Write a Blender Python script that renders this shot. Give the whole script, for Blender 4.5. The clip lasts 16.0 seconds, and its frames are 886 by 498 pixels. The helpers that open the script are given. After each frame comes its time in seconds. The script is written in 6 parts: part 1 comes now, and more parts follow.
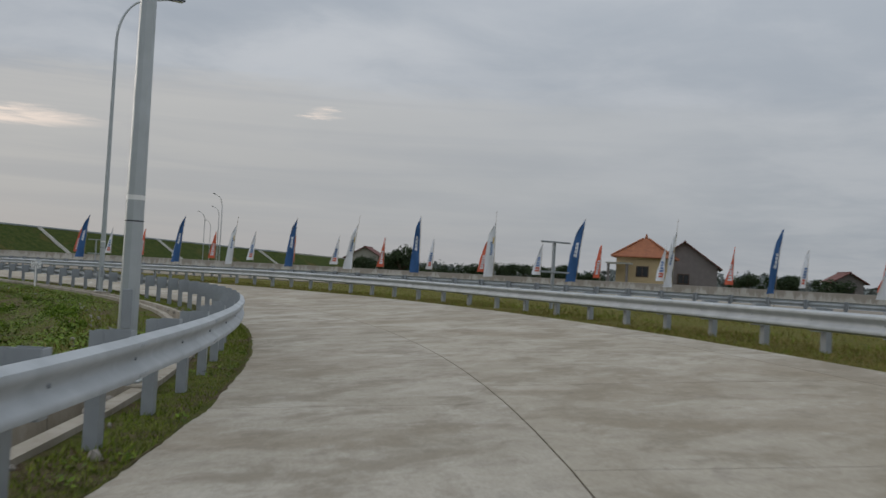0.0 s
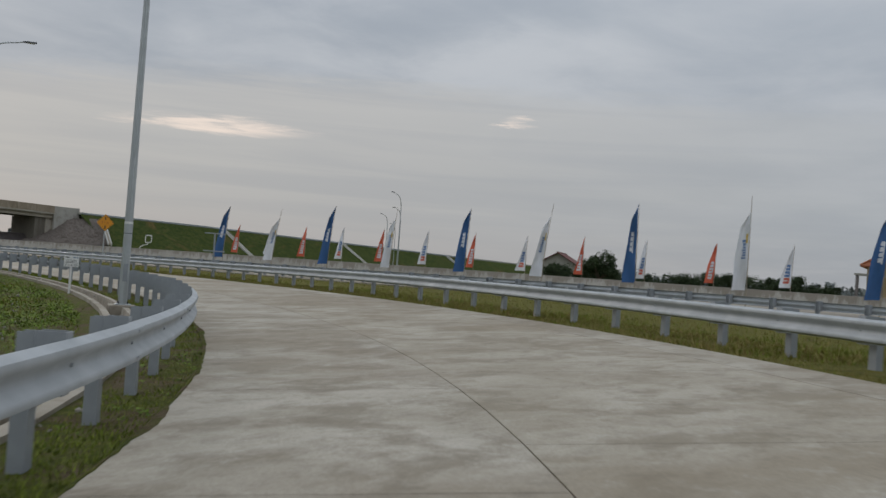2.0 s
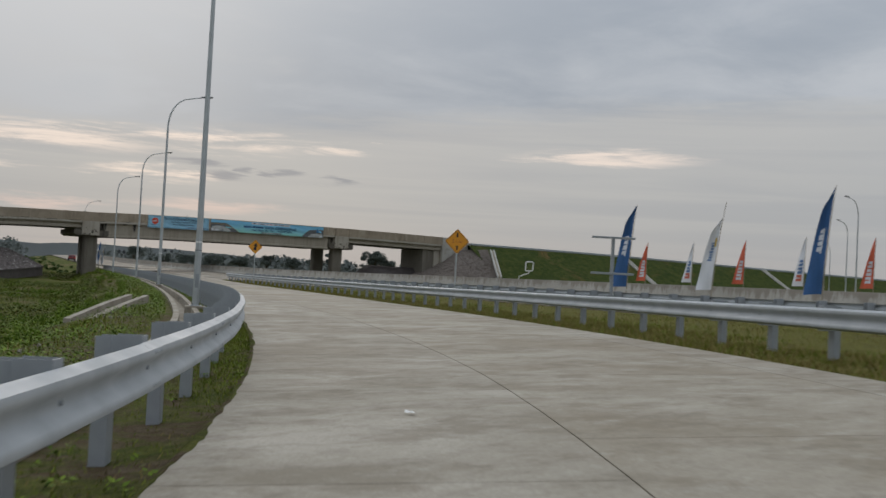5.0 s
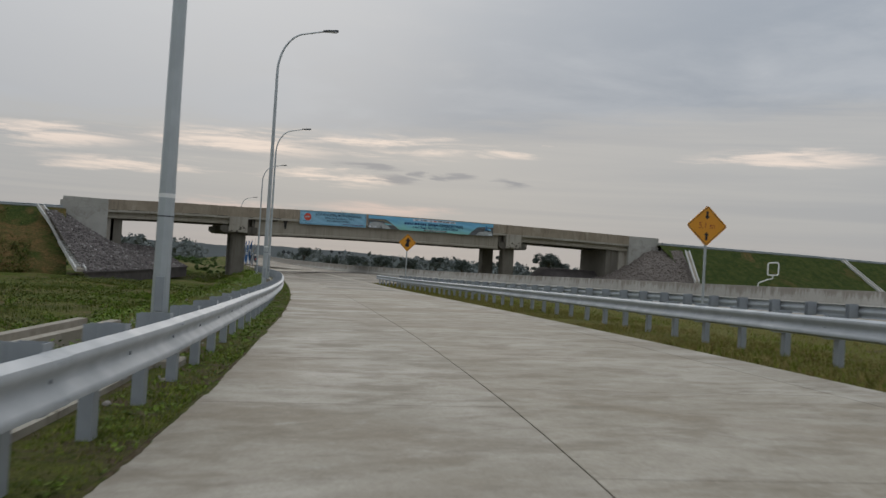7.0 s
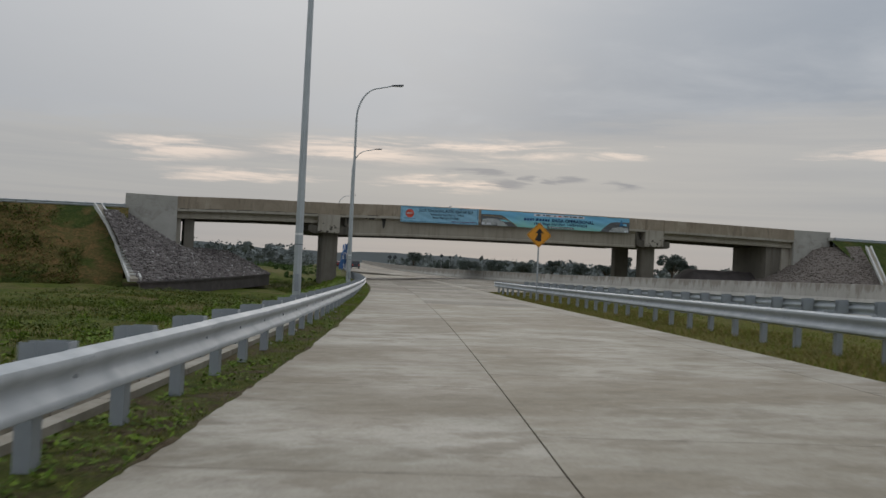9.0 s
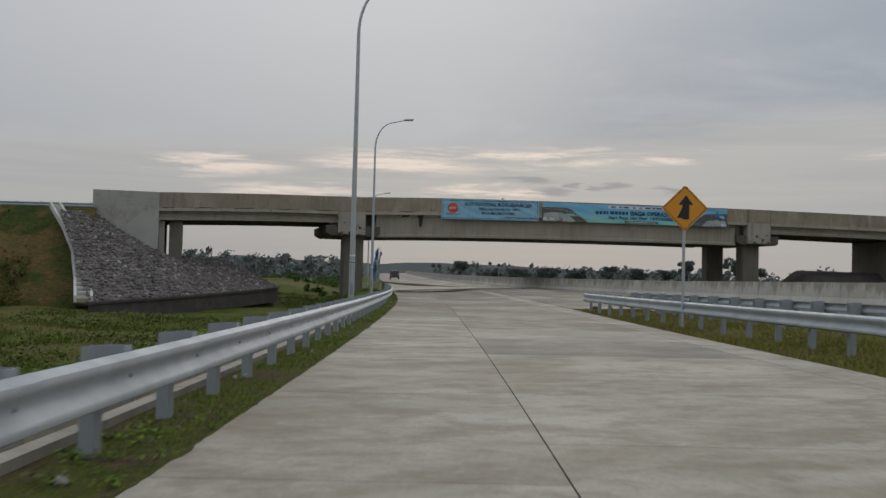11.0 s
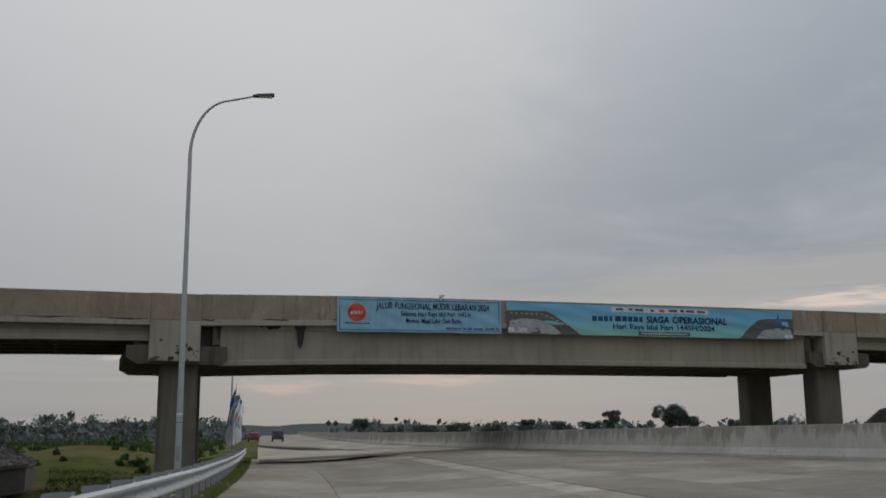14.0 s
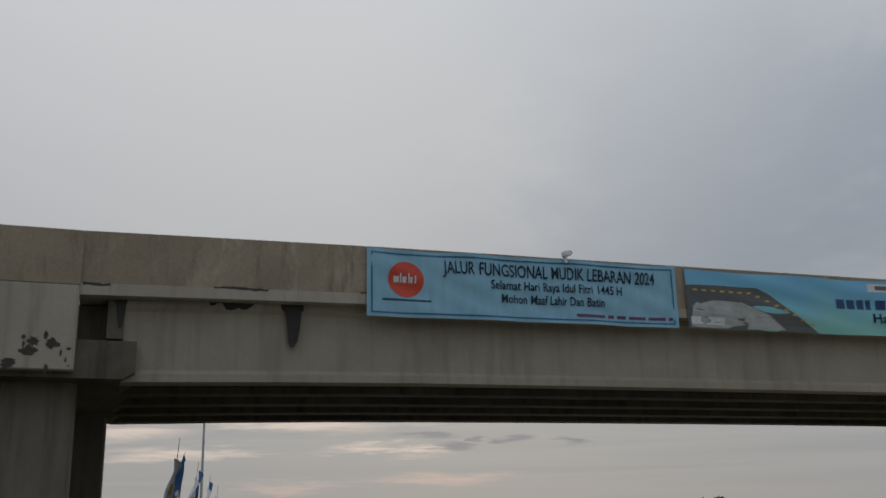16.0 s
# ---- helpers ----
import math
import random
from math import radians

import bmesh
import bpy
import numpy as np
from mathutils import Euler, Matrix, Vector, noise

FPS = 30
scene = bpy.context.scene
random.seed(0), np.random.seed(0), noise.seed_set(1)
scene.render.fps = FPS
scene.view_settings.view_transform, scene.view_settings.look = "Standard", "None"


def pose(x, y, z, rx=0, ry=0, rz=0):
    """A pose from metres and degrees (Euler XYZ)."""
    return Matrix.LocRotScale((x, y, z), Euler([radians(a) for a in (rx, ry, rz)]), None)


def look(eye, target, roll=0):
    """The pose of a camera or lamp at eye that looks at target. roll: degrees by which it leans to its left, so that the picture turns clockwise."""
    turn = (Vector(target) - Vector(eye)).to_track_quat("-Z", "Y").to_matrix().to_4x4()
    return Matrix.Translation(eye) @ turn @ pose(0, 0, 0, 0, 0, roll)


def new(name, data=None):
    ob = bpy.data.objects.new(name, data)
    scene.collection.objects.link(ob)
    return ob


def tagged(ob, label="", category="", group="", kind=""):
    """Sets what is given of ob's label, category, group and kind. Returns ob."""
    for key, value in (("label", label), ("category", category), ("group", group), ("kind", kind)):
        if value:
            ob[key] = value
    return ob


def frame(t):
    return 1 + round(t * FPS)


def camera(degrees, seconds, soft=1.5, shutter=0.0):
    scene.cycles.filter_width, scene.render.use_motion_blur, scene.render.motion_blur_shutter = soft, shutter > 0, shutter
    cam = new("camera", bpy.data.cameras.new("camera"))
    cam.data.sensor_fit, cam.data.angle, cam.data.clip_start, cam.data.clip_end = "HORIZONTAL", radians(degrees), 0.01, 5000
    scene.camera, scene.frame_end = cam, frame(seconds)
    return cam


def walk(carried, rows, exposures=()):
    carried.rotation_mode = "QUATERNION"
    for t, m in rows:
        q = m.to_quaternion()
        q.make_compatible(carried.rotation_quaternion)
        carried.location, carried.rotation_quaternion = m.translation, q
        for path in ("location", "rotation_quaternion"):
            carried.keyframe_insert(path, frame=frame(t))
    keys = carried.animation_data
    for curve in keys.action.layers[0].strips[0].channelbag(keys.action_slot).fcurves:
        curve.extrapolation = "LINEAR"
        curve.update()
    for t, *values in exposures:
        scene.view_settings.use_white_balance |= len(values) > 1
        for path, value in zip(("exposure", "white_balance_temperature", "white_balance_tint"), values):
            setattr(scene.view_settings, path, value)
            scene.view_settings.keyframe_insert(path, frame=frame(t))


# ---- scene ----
# ======== camera ========
cam = camera(46.91, 16.0, soft=1.5, shutter=0.2)
# seconds, place, heading clockwise from +y, tilt up, lean to the left (degrees)
DRIVE = [
    (0.0, -82.34, -193.25, 1.249, 65.06, 1.68, 3.22), (0.5, -77.96, -191.24, 1.255, 61.20, 1.43, 4.01),
    (1.0, -73.74, -189.00, 1.259, 58.08, 1.28, 4.09), (1.5, -69.68, -186.54, 1.279, 55.84, 1.09, 4.48),
    (2.0, -65.76, -183.83, 1.278, 54.29, 1.46, 4.19), (2.5, -62.00, -180.87, 1.290, 50.84, 1.91, 4.66),
    (3.0, -58.38, -177.64, 1.247, 46.43, 2.35, 4.97), (3.5, -54.96, -174.12, 1.202, 42.53, 2.29, 4.29),
    (4.0, -51.77, -170.31, 1.213, 38.74, 2.16, 3.95), (4.5, -48.81, -166.20, 1.223, 35.67, 2.03, 4.07),
    (5.0, -46.06, -161.83, 1.220, 32.08, 1.82, 2.98), (7.5, -34.81, -137.46, 1.291, 21.12, 1.39, 3.40),
    (8.0, -33.00, -131.95, 1.262, 19.87, 1.36, 2.81), (8.5, -31.25, -126.28, 1.259, 18.39, 1.34, 2.63),
    (9.0, -29.56, -120.49, 1.268, 16.26, 1.40, 2.68), (9.5, -27.91, -114.57, 1.263, 15.08, 1.66, 2.28),
    (10.0, -26.30, -108.54, 1.266, 14.40, 1.80, 2.22), (12.5, -18.23, -76.72, 1.208, 12.93, 2.27, 0.62),
    (13.0, -16.58, -69.83, 1.233, 17.44, 3.44, 0.35), (13.5, -14.92, -62.82, 1.225, 19.41, 5.84, 0.16),
    (14.0, -13.27, -55.71, 1.247, 19.41, 10.73, -0.43), (14.5, -11.64, -48.51, 1.242, 19.29, 15.03, -1.01),
    (15.0, -10.05, -41.29, 1.239, 19.25, 15.96, -1.42), (15.5, -8.53, -34.08, 1.251, 19.03, 16.08, -1.35),
    (16.0, -7.08, -26.90, 1.283, 19.26, 16.13, -1.22),
]


def drive_pose(x, y, z, head, tilt, lean):
    a, p = radians(head), radians(tilt)
    way = Vector((math.sin(a) * math.cos(p), math.cos(a) * math.cos(p), math.sin(p)))
    eye = Vector((x, y, z))
    return look(eye, eye + way, lean)


# the phone's own exposure: darker as it tilts up to the sky
EXPOSE = ((0.0, 0.28), (5.0, 0.27), (9.0, 0.19), (13.0, 0.13), (13.6, 0.03), (14.0, -0.02), (14.5, -0.34), (15.0, -0.34), (15.5, -0.18), (16.0, -0.10))
walk(cam, [(r[0], drive_pose(*r[1:])) for r in DRIVE], EXPOSE)

# ======== sky and sun ========
SUN_AZ, SUN_EL = 19.0, 14.0
world = bpy.data.worlds.new("overcast_sky")
scene.world = world
world.use_nodes = True
wn, wl = world.node_tree.nodes, world.node_tree.links
wn.clear()


def wmath(op, a, b=None, clamp=False):
    n = wn.new("ShaderNodeMath")
    n.operation, n.use_clamp = op, clamp
    for i, v in enumerate((a, b)):
        if v is None:
            continue
        if isinstance(v, (int, float)):
            n.inputs[i].default_value = v
        else:
            wl.new(v, n.inputs[i])
    return n.outputs[0]


def wmix(fac, a, b, blend="MIX"):
    n = wn.new("ShaderNodeMix")
    n.data_type, n.blend_type = "RGBA", blend
    for sock, v in ((n.inputs[0], fac), (n.inputs[6], a), (n.inputs[7], b)):
        if isinstance(v, (int, float)):
            sock.default_value = v
        elif isinstance(v, tuple):
            sock.default_value = (*v, 1)
        else:
            wl.new(v, sock)
    return n.outputs[2]


def wramp(x, lo, hi):
    n = wn.new("ShaderNodeMapRange")
    n.interpolation_type = "SMOOTHSTEP"
    wl.new(x, n.inputs[0])
    n.inputs[1].default_value, n.inputs[2].default_value = lo, hi
    return n.outputs[0]


def wnoise(vec, scale, detail=5.0, rough=0.55, distort=0.0):
    n = wn.new("ShaderNodeTexNoise")
    n.inputs["Scale"].default_value, n.inputs["Detail"].default_value = scale, detail
    n.inputs["Roughness"].default_value, n.inputs["Distortion"].default_value = rough, distort
    wl.new(vec, n.inputs["Vector"])
    return n.outputs["Fac"]


tc = wn.new("ShaderNodeTexCoord")
sep = wn.new("ShaderNodeSeparateXYZ")
wl.new(tc.outputs["Generated"], sep.inputs[0])
dx, dy, dz = sep.outputs
up = wmath("MAXIMUM", dz, 0.0)
# the cloud deck: a plane seen in perspective
high = wmath("ADD", up, 0.11)
deck = wn.new("ShaderNodeCombineXYZ")
wl.new(wmath("DIVIDE", dx, high), deck.inputs[0])
wl.new(wmath("DIVIDE", dy, high), deck.inputs[1])
deck = deck.outputs[0]
big = wnoise(deck, 0.55, 4.0, 0.5, 0.3)
fine = wnoise(deck, 2.1, 8.0, 0.6, 0.3)
cover = wmath("ADD", wmath("MULTIPLY", big, 0.65), wmath("MULTIPLY", fine, 0.35))
dark = wramp(cover, 0.40, 0.62)
# directions in degrees: bearing clockwise from +y, and height above the horizon
az = wmath("MULTIPLY", wmath("ARCTAN2", dx, dy), 57.2958)
el = wmath("MULTIPLY", wmath("ARCSINE", dz), 57.2958)
flat = wn.new("ShaderNodeCombineXYZ")
wl.new(wmath("MULTIPLY", az, 0.045), flat.inputs[0])
wl.new(wmath("MULTIPLY", el, 0.42), flat.inputs[1])
flat = flat.outputs[0]
sway = wmath("SUBTRACT", wnoise(flat, 1.3, 4.0, 0.55, 0.2), 0.5)
fray = wmath("SUBTRACT", wnoise(flat, 4.2, 5.0, 0.62, 0.3), 0.5)
az_f = wmath("ADD", az, wmath("MULTIPLY", fray, 9.0))
el_f = wmath("ADD", wmath("ADD", el, wmath("MULTIPLY", sway, 1.6)), wmath("MULTIPLY", fray, 1.7))
torn = wramp(wnoise(flat, 3.3, 6.0, 0.66, 0.5), 0.36, 0.60)
layer = wn.new("ShaderNodeCombineXYZ")
wl.new(wmath("MULTIPLY", az, 0.02), layer.inputs[0])
wl.new(wmath("MULTIPLY", el, 0.55), layer.inputs[1])
layer = wramp(wnoise(layer.outputs[0], 1.3, 4.0, 0.55, 0.9), 0.36, 0.68)
sx, sy = math.sin(radians(SUN_AZ)), math.cos(radians(SUN_AZ))
side = wramp(wmath("ADD", wmath("MULTIPLY", dx, sx), wmath("MULTIPLY", dy, sy)), 0.2, 1.0)
zen = wmath("ADD", 1.0, wmath("MULTIPLY", up, 1.3))


def mass(az_, el_, lo, hi):
    """How near a direction lies to the middle of a cloud mass (1 inside, 0 outside), with a frayed edge."""
    v = (math.sin(radians(az_)) * math.cos(radians(el_)), math.cos(radians(az_)) * math.cos(radians(el_)), math.sin(radians(el_)))
    d = wmath("ADD", wmath("ADD", wmath("MULTIPLY", dx, v[0]), wmath("MULTIPLY", dy, v[1])), wmath("MULTIPLY", dz, v[2]))
    d = wmath("ADD", d, wmath("MULTIPLY", wmath("SUBTRACT", cover, 0.5), 0.34))
    return wramp(d, math.cos(radians(lo)), math.cos(radians(hi)))


def wisp(az_, el_, wide, tall):
    """A flat cloud or gap round a direction, frayed at its edge."""
    a = wmath("DIVIDE", wmath("SUBTRACT", az_f, az_), wide)
    e = wmath("DIVIDE", wmath("SUBTRACT", el_f, el_), tall)
    r = wmath("SQRT", wmath("ADD", wmath("MULTIPLY", a, a), wmath("MULTIPLY", e, e)))
    return wmath("SUBTRACT", 1.0, wramp(r, 0.25, 1.0))


def gather(wisps):
    total = 0.0
    for w in wisps:
        total = wmath("MAXIMUM", wisp(*w), total)
    return total


# thick grey deck with darker rolls, paler overhead on the one side
grey = wmix(dark, (0.325, 0.342, 0.366), (0.236, 0.262, 0.296))
grey = wmix(wmath("MULTIPLY", mass(34, 13, 26, 4), 0.85), grey, (0.205, 0.230, 0.266))
grey = wmix(wmath("MULTIPLY", mass(70, 14, 22, 6), 0.35), grey, (0.245, 0.268, 0.300))
grey = wmix(wmath("MULTIPLY", mass(2, 20, 26, 4), 0.65), grey, (0.345, 0.348, 0.358))
grey = wmix(wmath("MULTIPLY", mass(12, 36, 34, 4), 0.55), grey, (0.43, 0.435, 0.44))
# paler, warmer air below the deck; the deck's underside climbs away from the sun
under = wmath("ADD", 7.4, wmath("MULTIPLY", wramp(az, 12.0, 46.0), 2.7))
below = wmath("SUBTRACT", 1.0, wramp(wmath("SUBTRACT", el_f, under), -0.9, 0.9))
pale = wmix(side, (0.262, 0.284, 0.306), (0.338, 0.336, 0.331))
pale = wmix(wmath("MULTIPLY", wmath("SUBTRACT", 1.0, wramp(el, 0.3, 4.5)), 0.6), pale, wmix(side, (0.275, 0.285, 0.298), (0.322, 0.308, 0.309)))
pale = wmix(wmath("MULTIPLY", layer, 0.6), pale, wmix(side, (0.255, 0.275, 0.298), (0.278, 0.284, 0.296)))
grey = wmix(wmath("MULTIPLY", below, wmath("ADD", 0.25, wmath("MULTIPLY", side, 0.75))), grey, pale)
# gaps where the evening light breaks through
gap = gather(((11.0, 6.6, 7.0, 1.0), (19.5, 7.1, 6.5, 0.75), (1.0, 6.2, 6.0, 0.7), (5.5, 5.0, 6.0, 0.55), (25.0, 7.0, 3.4, 0.5), (41.4, 7.15, 6.0, 0.75), (57.9, 8.87, 1.5, 0.28), (16.0, 5.0, 5.0, 0.45)))
grey = wmix(wmath("MULTIPLY", wmath("MULTIPLY", gap, torn), 0.95), grey, (0.60, 0.515, 0.455))
rosy = gather(((18.6, 3.3, 4.6, 0.75), (10.5, 3.0, 4.0, 0.5)))
grey = wmix(wmath("MULTIPLY", wmath("MULTIPLY", rosy, torn), 0.7), grey, (0.53, 0.42, 0.38))
# small dark shreds hanging below the gaps
shred = gather(((18.0, 5.85, 2.2, 0.42), (21.0, 5.72, 1.2, 0.25), (23.0, 5.75, 1.0, 0.4), (25.8, 5.45, 1.4, 0.48), (19.6, 5.2, 1.8, 0.3)))
grey = wmix(wmath("MULTIPLY", shred, 0.85), grey, (0.205, 0.215, 0.238))
sky = wn.new("ShaderNodeTexSky")
sky.sky_type, sky.sun_disc = "NISHITA", False
sky.sun_elevation, sky.sun_rotation = radians(SUN_EL), radians(SUN_AZ)
blue = wmix(1.0, sky.outputs[0], (0.10, 0.10, 0.10), "MULTIPLY")
both = wmix(0.012, grey, blue)
bg = wn.new("ShaderNodeBackground")
wl.new(both, bg.inputs[0])
wl.new(zen, bg.inputs[1])
out = wn.new("ShaderNodeOutputWorld")
wl.new(bg.outputs[0], out.inputs[0])

sun = new("sun", bpy.data.lights.new("sun", "SUN"))
sun.data.energy, sun.data.angle, sun.data.color = 0.35, radians(25), (1.0, 0.9, 0.8)
sd = Vector((sx * math.cos(radians(SUN_EL)), sy * math.cos(radians(SUN_EL)), math.sin(radians(SUN_EL))))
sun.matrix_world = look(sd * 100, (0, 0, 0))

# ======== materials ========


def material(name, build):
    m = bpy.data.materials.new(name)
    m.use_nodes = True
    t = m.node_tree
    t.nodes.clear()
    o = t.nodes.new("ShaderNodeOutputMaterial")
    b = t.nodes.new("ShaderNodeBsdfPrincipled")
    t.links.new(b.outputs[0], o.inputs[0])
    build(Nodes(t, b))
    return m


class Nodes:
    """Short names for the shader nodes of one material."""

    def __init__(self, tree, bsdf):
        self.t, self.b = tree, bsdf

    def set(self, key, v):
        s = self.b.inputs[key]
        if isinstance(v, (int, float)):
            s.default_value = v
        elif isinstance(v, tuple):
            s.default_value = (*v, 1)
        else:
            self.t.links.new(v, s)

    def coord(self, sx=1, sy=1, sz=1, rz=0.0):
        c = self.t.nodes.new("ShaderNodeTexCoord")
        m = self.t.nodes.new("ShaderNodeMapping")
        m.inputs["Scale"].default_value = (sx, sy, sz)
        m.inputs["Rotation"].default_value = (0, 0, rz)
        self.t.links.new(c.outputs["Object"], m.inputs[0])
        return m.outputs[0]

    def noise(self, vec, scale, detail=4.0, rough=0.55, distort=0.0):
        n = self.t.nodes.new("ShaderNodeTexNoise")
        n.inputs["Scale"].default_value, n.inputs["Detail"].default_value = scale, detail
        n.inputs["Roughness"].default_value, n.inputs["Distortion"].default_value = rough, distort
        self.t.links.new(vec, n.inputs["Vector"])
        return n.outputs["Fac"]

    def voronoi(self, vec, scale, feature="F1"):
        n = self.t.nodes.new("ShaderNodeTexVoronoi")
        n.feature = feature
        n.inputs["Scale"].default_value = scale
        self.t.links.new(vec, n.inputs["Vector"])
        return n.outputs[0]

    def ramp(self, x, lo, hi, a=0.0, b=1.0):
        n = self.t.nodes.new("ShaderNodeMapRange")
        self.t.links.new(x, n.inputs[0])
        for i, v in enumerate((lo, hi, a, b)):
            n.inputs[i + 1].default_value = v
        return n.outputs[0]

    def math(self, op, a, b):
        n = self.t.nodes.new("ShaderNodeMath")
        n.operation = op
        for i, v in enumerate((a, b)):
            if isinstance(v, (int, float)):
                n.inputs[i].default_value = v
            else:
                self.t.links.new(v, n.inputs[i])
        return n.outputs[0]

    def mix(self, fac, a, b, blend="MIX"):
        n = self.t.nodes.new("ShaderNodeMix")
        n.data_type, n.blend_type = "RGBA", blend
        for s, v in ((n.inputs[0], fac), (n.inputs[6], a), (n.inputs[7], b)):
            if isinstance(v, (int, float)):
                s.default_value = v
            elif isinstance(v, tuple):
                s.default_value = (*v, 1)
            else:
                self.t.links.new(v, s)
        return n.outputs[2]

    def random(self):
        return self.t.nodes.new("ShaderNodeObjectInfo").outputs["Random"]

    def island(self):
        return self.t.nodes.new("ShaderNodeNewGeometry").outputs["Random Per Island"]

    def bump(self, h, strength=0.3, distance=0.02):
        n = self.t.nodes.new("ShaderNodeBump")
        n.inputs["Strength"].default_value, n.inputs["Distance"].default_value = strength, distance
        self.t.links.new(h, n.inputs["Height"])
        self.t.links.new(n.outputs[0], self.b.inputs["Normal"])


def concrete(base, dark, stain, scale=1.0, streaks=0.0, rough=0.85, per_piece=0.0):
    def build(n):
        v = n.coord()
        big = n.noise(v, 0.35 * scale, 5, 0.6, 0.4)
        fine = n.noise(v, 9 * scale, 6, 0.65)
        col = n.mix(n.ramp(big, 0.35, 0.68), base, dark)
        if streaks:
            drip = n.noise(n.coord(2.2, 2.2, 0.16), 1.4, 5, 0.6)
            col = n.mix(n.math("MULTIPLY", n.ramp(drip, 0.5, 0.72), streaks), col, stain)
        else:
            col = n.mix(n.math("MULTIPLY", n.ramp(n.noise(v, 0.9 * scale, 6, 0.65, 0.6), 0.52, 0.72), 0.6), col, stain)
        col = n.mix(n.ramp(fine, 0.3, 0.75, 0.0, 0.28), col, tuple(c * 0.6 for c in base))
        if per_piece:
            col = n.mix(n.math("MULTIPLY", n.random(), per_piece), col, tuple(c * 0.6 for c in dark))
        n.set("Base Color", col)
        n.set("Roughness", rough)
        n.bump(fine, 0.35, 0.01)
    return build


def plain(col, rough=0.5, metal=0.0, var=0.15, scale=6.0, bump=0.0):
    def build(n):
        f = n.noise(n.coord(), scale, 5, 0.6)
        n.set("Base Color", n.mix(n.ramp(f, 0.3, 0.7, 0, var), col, tuple(c * 0.5 for c in col)))
        n.set("Roughness", n.ramp(f, 0.2, 0.8, max(rough - 0.12, 0.02), min(rough + 0.12, 1)))
        n.set("Metallic", metal)
        if bump:
            n.bump(f, bump, 0.01)
    return build


def pavement_look(pale, dirt, worn, grime=0.0):
    """Cast concrete: cloudy rain-washed patches, brown tyre dirt, dark blots; each slab a little different."""
    def build(n):
        v = n.coord()
        wash = n.noise(n.coord(0.8, 1.0, 1, radians(-13)), 0.5, 9, 0.66, 0.3)
        patch = n.noise(n.coord(0.75, 1.0, 1, radians(-13)), 1.1, 9, 0.7, 0.25)
        cloud = n.noise(v, 0.15, 5, 0.6, 1.2)
        mid = n.noise(n.coord(0.8, 1.1, 1, radians(-13)), 2.6, 8, 0.76, 0.2)
        fine = n.noise(v, 30, 6, 0.75)
        col = n.mix(n.ramp(wash, 0.40, 0.58), pale, dirt)
        col = n.mix(n.ramp(patch, 0.48, 0.60, 0, 0.85), col, worn)
        col = n.mix(n.ramp(cloud, 0.48, 0.60, 0, 0.5), col, tuple(c * k for c, k in zip(worn, (0.93, 0.86, 0.78))))
        rnd = n.random()
        col = n.mix(n.ramp(rnd, 0.0, 1.0, 0, 0.22), col, worn)
        if grime:
            soil = n.noise(n.coord(1.0, 0.35, 1, radians(-10)), 0.22, 6, 0.6, 0.8)
            col = n.mix(n.ramp(soil, 0.46, 0.60, 0, grime), col, (0.165, 0.135, 0.10))
            col = n.mix(n.ramp(rnd, 0.70, 0.73, 0, 0.45), col, (0.19, 0.172, 0.145))
            col = n.mix(n.ramp(rnd, 0.20, 0.17, 0, 0.35), col, (0.46, 0.43, 0.37))
        col = n.mix(n.ramp(mid, 0.52, 0.68, 0, 0.5), col, (0.165, 0.142, 0.108))
        col = n.mix(n.ramp(mid, 0.30, 0.45, 0.5, 0), col, (0.53, 0.50, 0.44))
        col = n.mix(n.ramp(fine, 0.42, 0.72, 0, 0.5), col, (0.165, 0.145, 0.11))
        n.set("Base Color", col)
        n.set("Roughness", n.ramp(wash, 0.3, 0.7, 0.7, 0.92))
        n.set("Specular IOR Level", 0.3)
        n.bump(fine, 0.4, 0.008)
    return build


def dark_strip_look(n):
    v = n.coord()
    f = n.noise(v, 30, 5, 0.7)
    g = n.noise(v, 0.7, 5, 0.6)
    col = n.mix(n.ramp(g, 0.35, 0.7), (0.05, 0.047, 0.042), (0.09, 0.083, 0.072))
    n.set("Base Color", n.mix(n.ramp(f, 0.4, 0.7, 0, 0.5), col, (0.03, 0.028, 0.026)))
    n.set("Roughness", 0.85)
    n.bump(f, 0.5, 0.01)


def ground_look(n):
    v = n.coord()
    a = n.noise(v, 0.09, 7, 0.66, 0.6)
    b = n.noise(v, 0.8, 7, 0.7, 0.4)
    c = n.noise(v, 7, 6, 0.75)
    col = n.mix(n.ramp(b, 0.38, 0.62), (0.062, 0.088, 0.012), (0.118, 0.128, 0.022))
    col = n.mix(n.ramp(a, 0.46, 0.58), col, n.mix(n.ramp(b, 0.4, 0.6), (0.16, 0.115, 0.055), (0.15, 0.14, 0.045)))
    col = n.mix(n.ramp(n.noise(v, 0.33, 6, 0.7, 0.5), 0.5, 0.62, 0, 0.6), col, (0.05, 0.075, 0.012))
    col = n.mix(n.ramp(c, 0.45, 0.72, 0, 0.75), col, (0.035, 0.045, 0.012))
    n.set("Base Color", col)
    n.set("Roughness", 0.95)
    n.set("Specular IOR Level", 0.08)
    n.bump(c, 1.0, 0.1)


def verge_look(dim, lit, bare):
    """Short turf with bare brown soil between; bare: how much noise it takes for soil to show."""
    return lambda n: turf(n, dim, lit, bare)


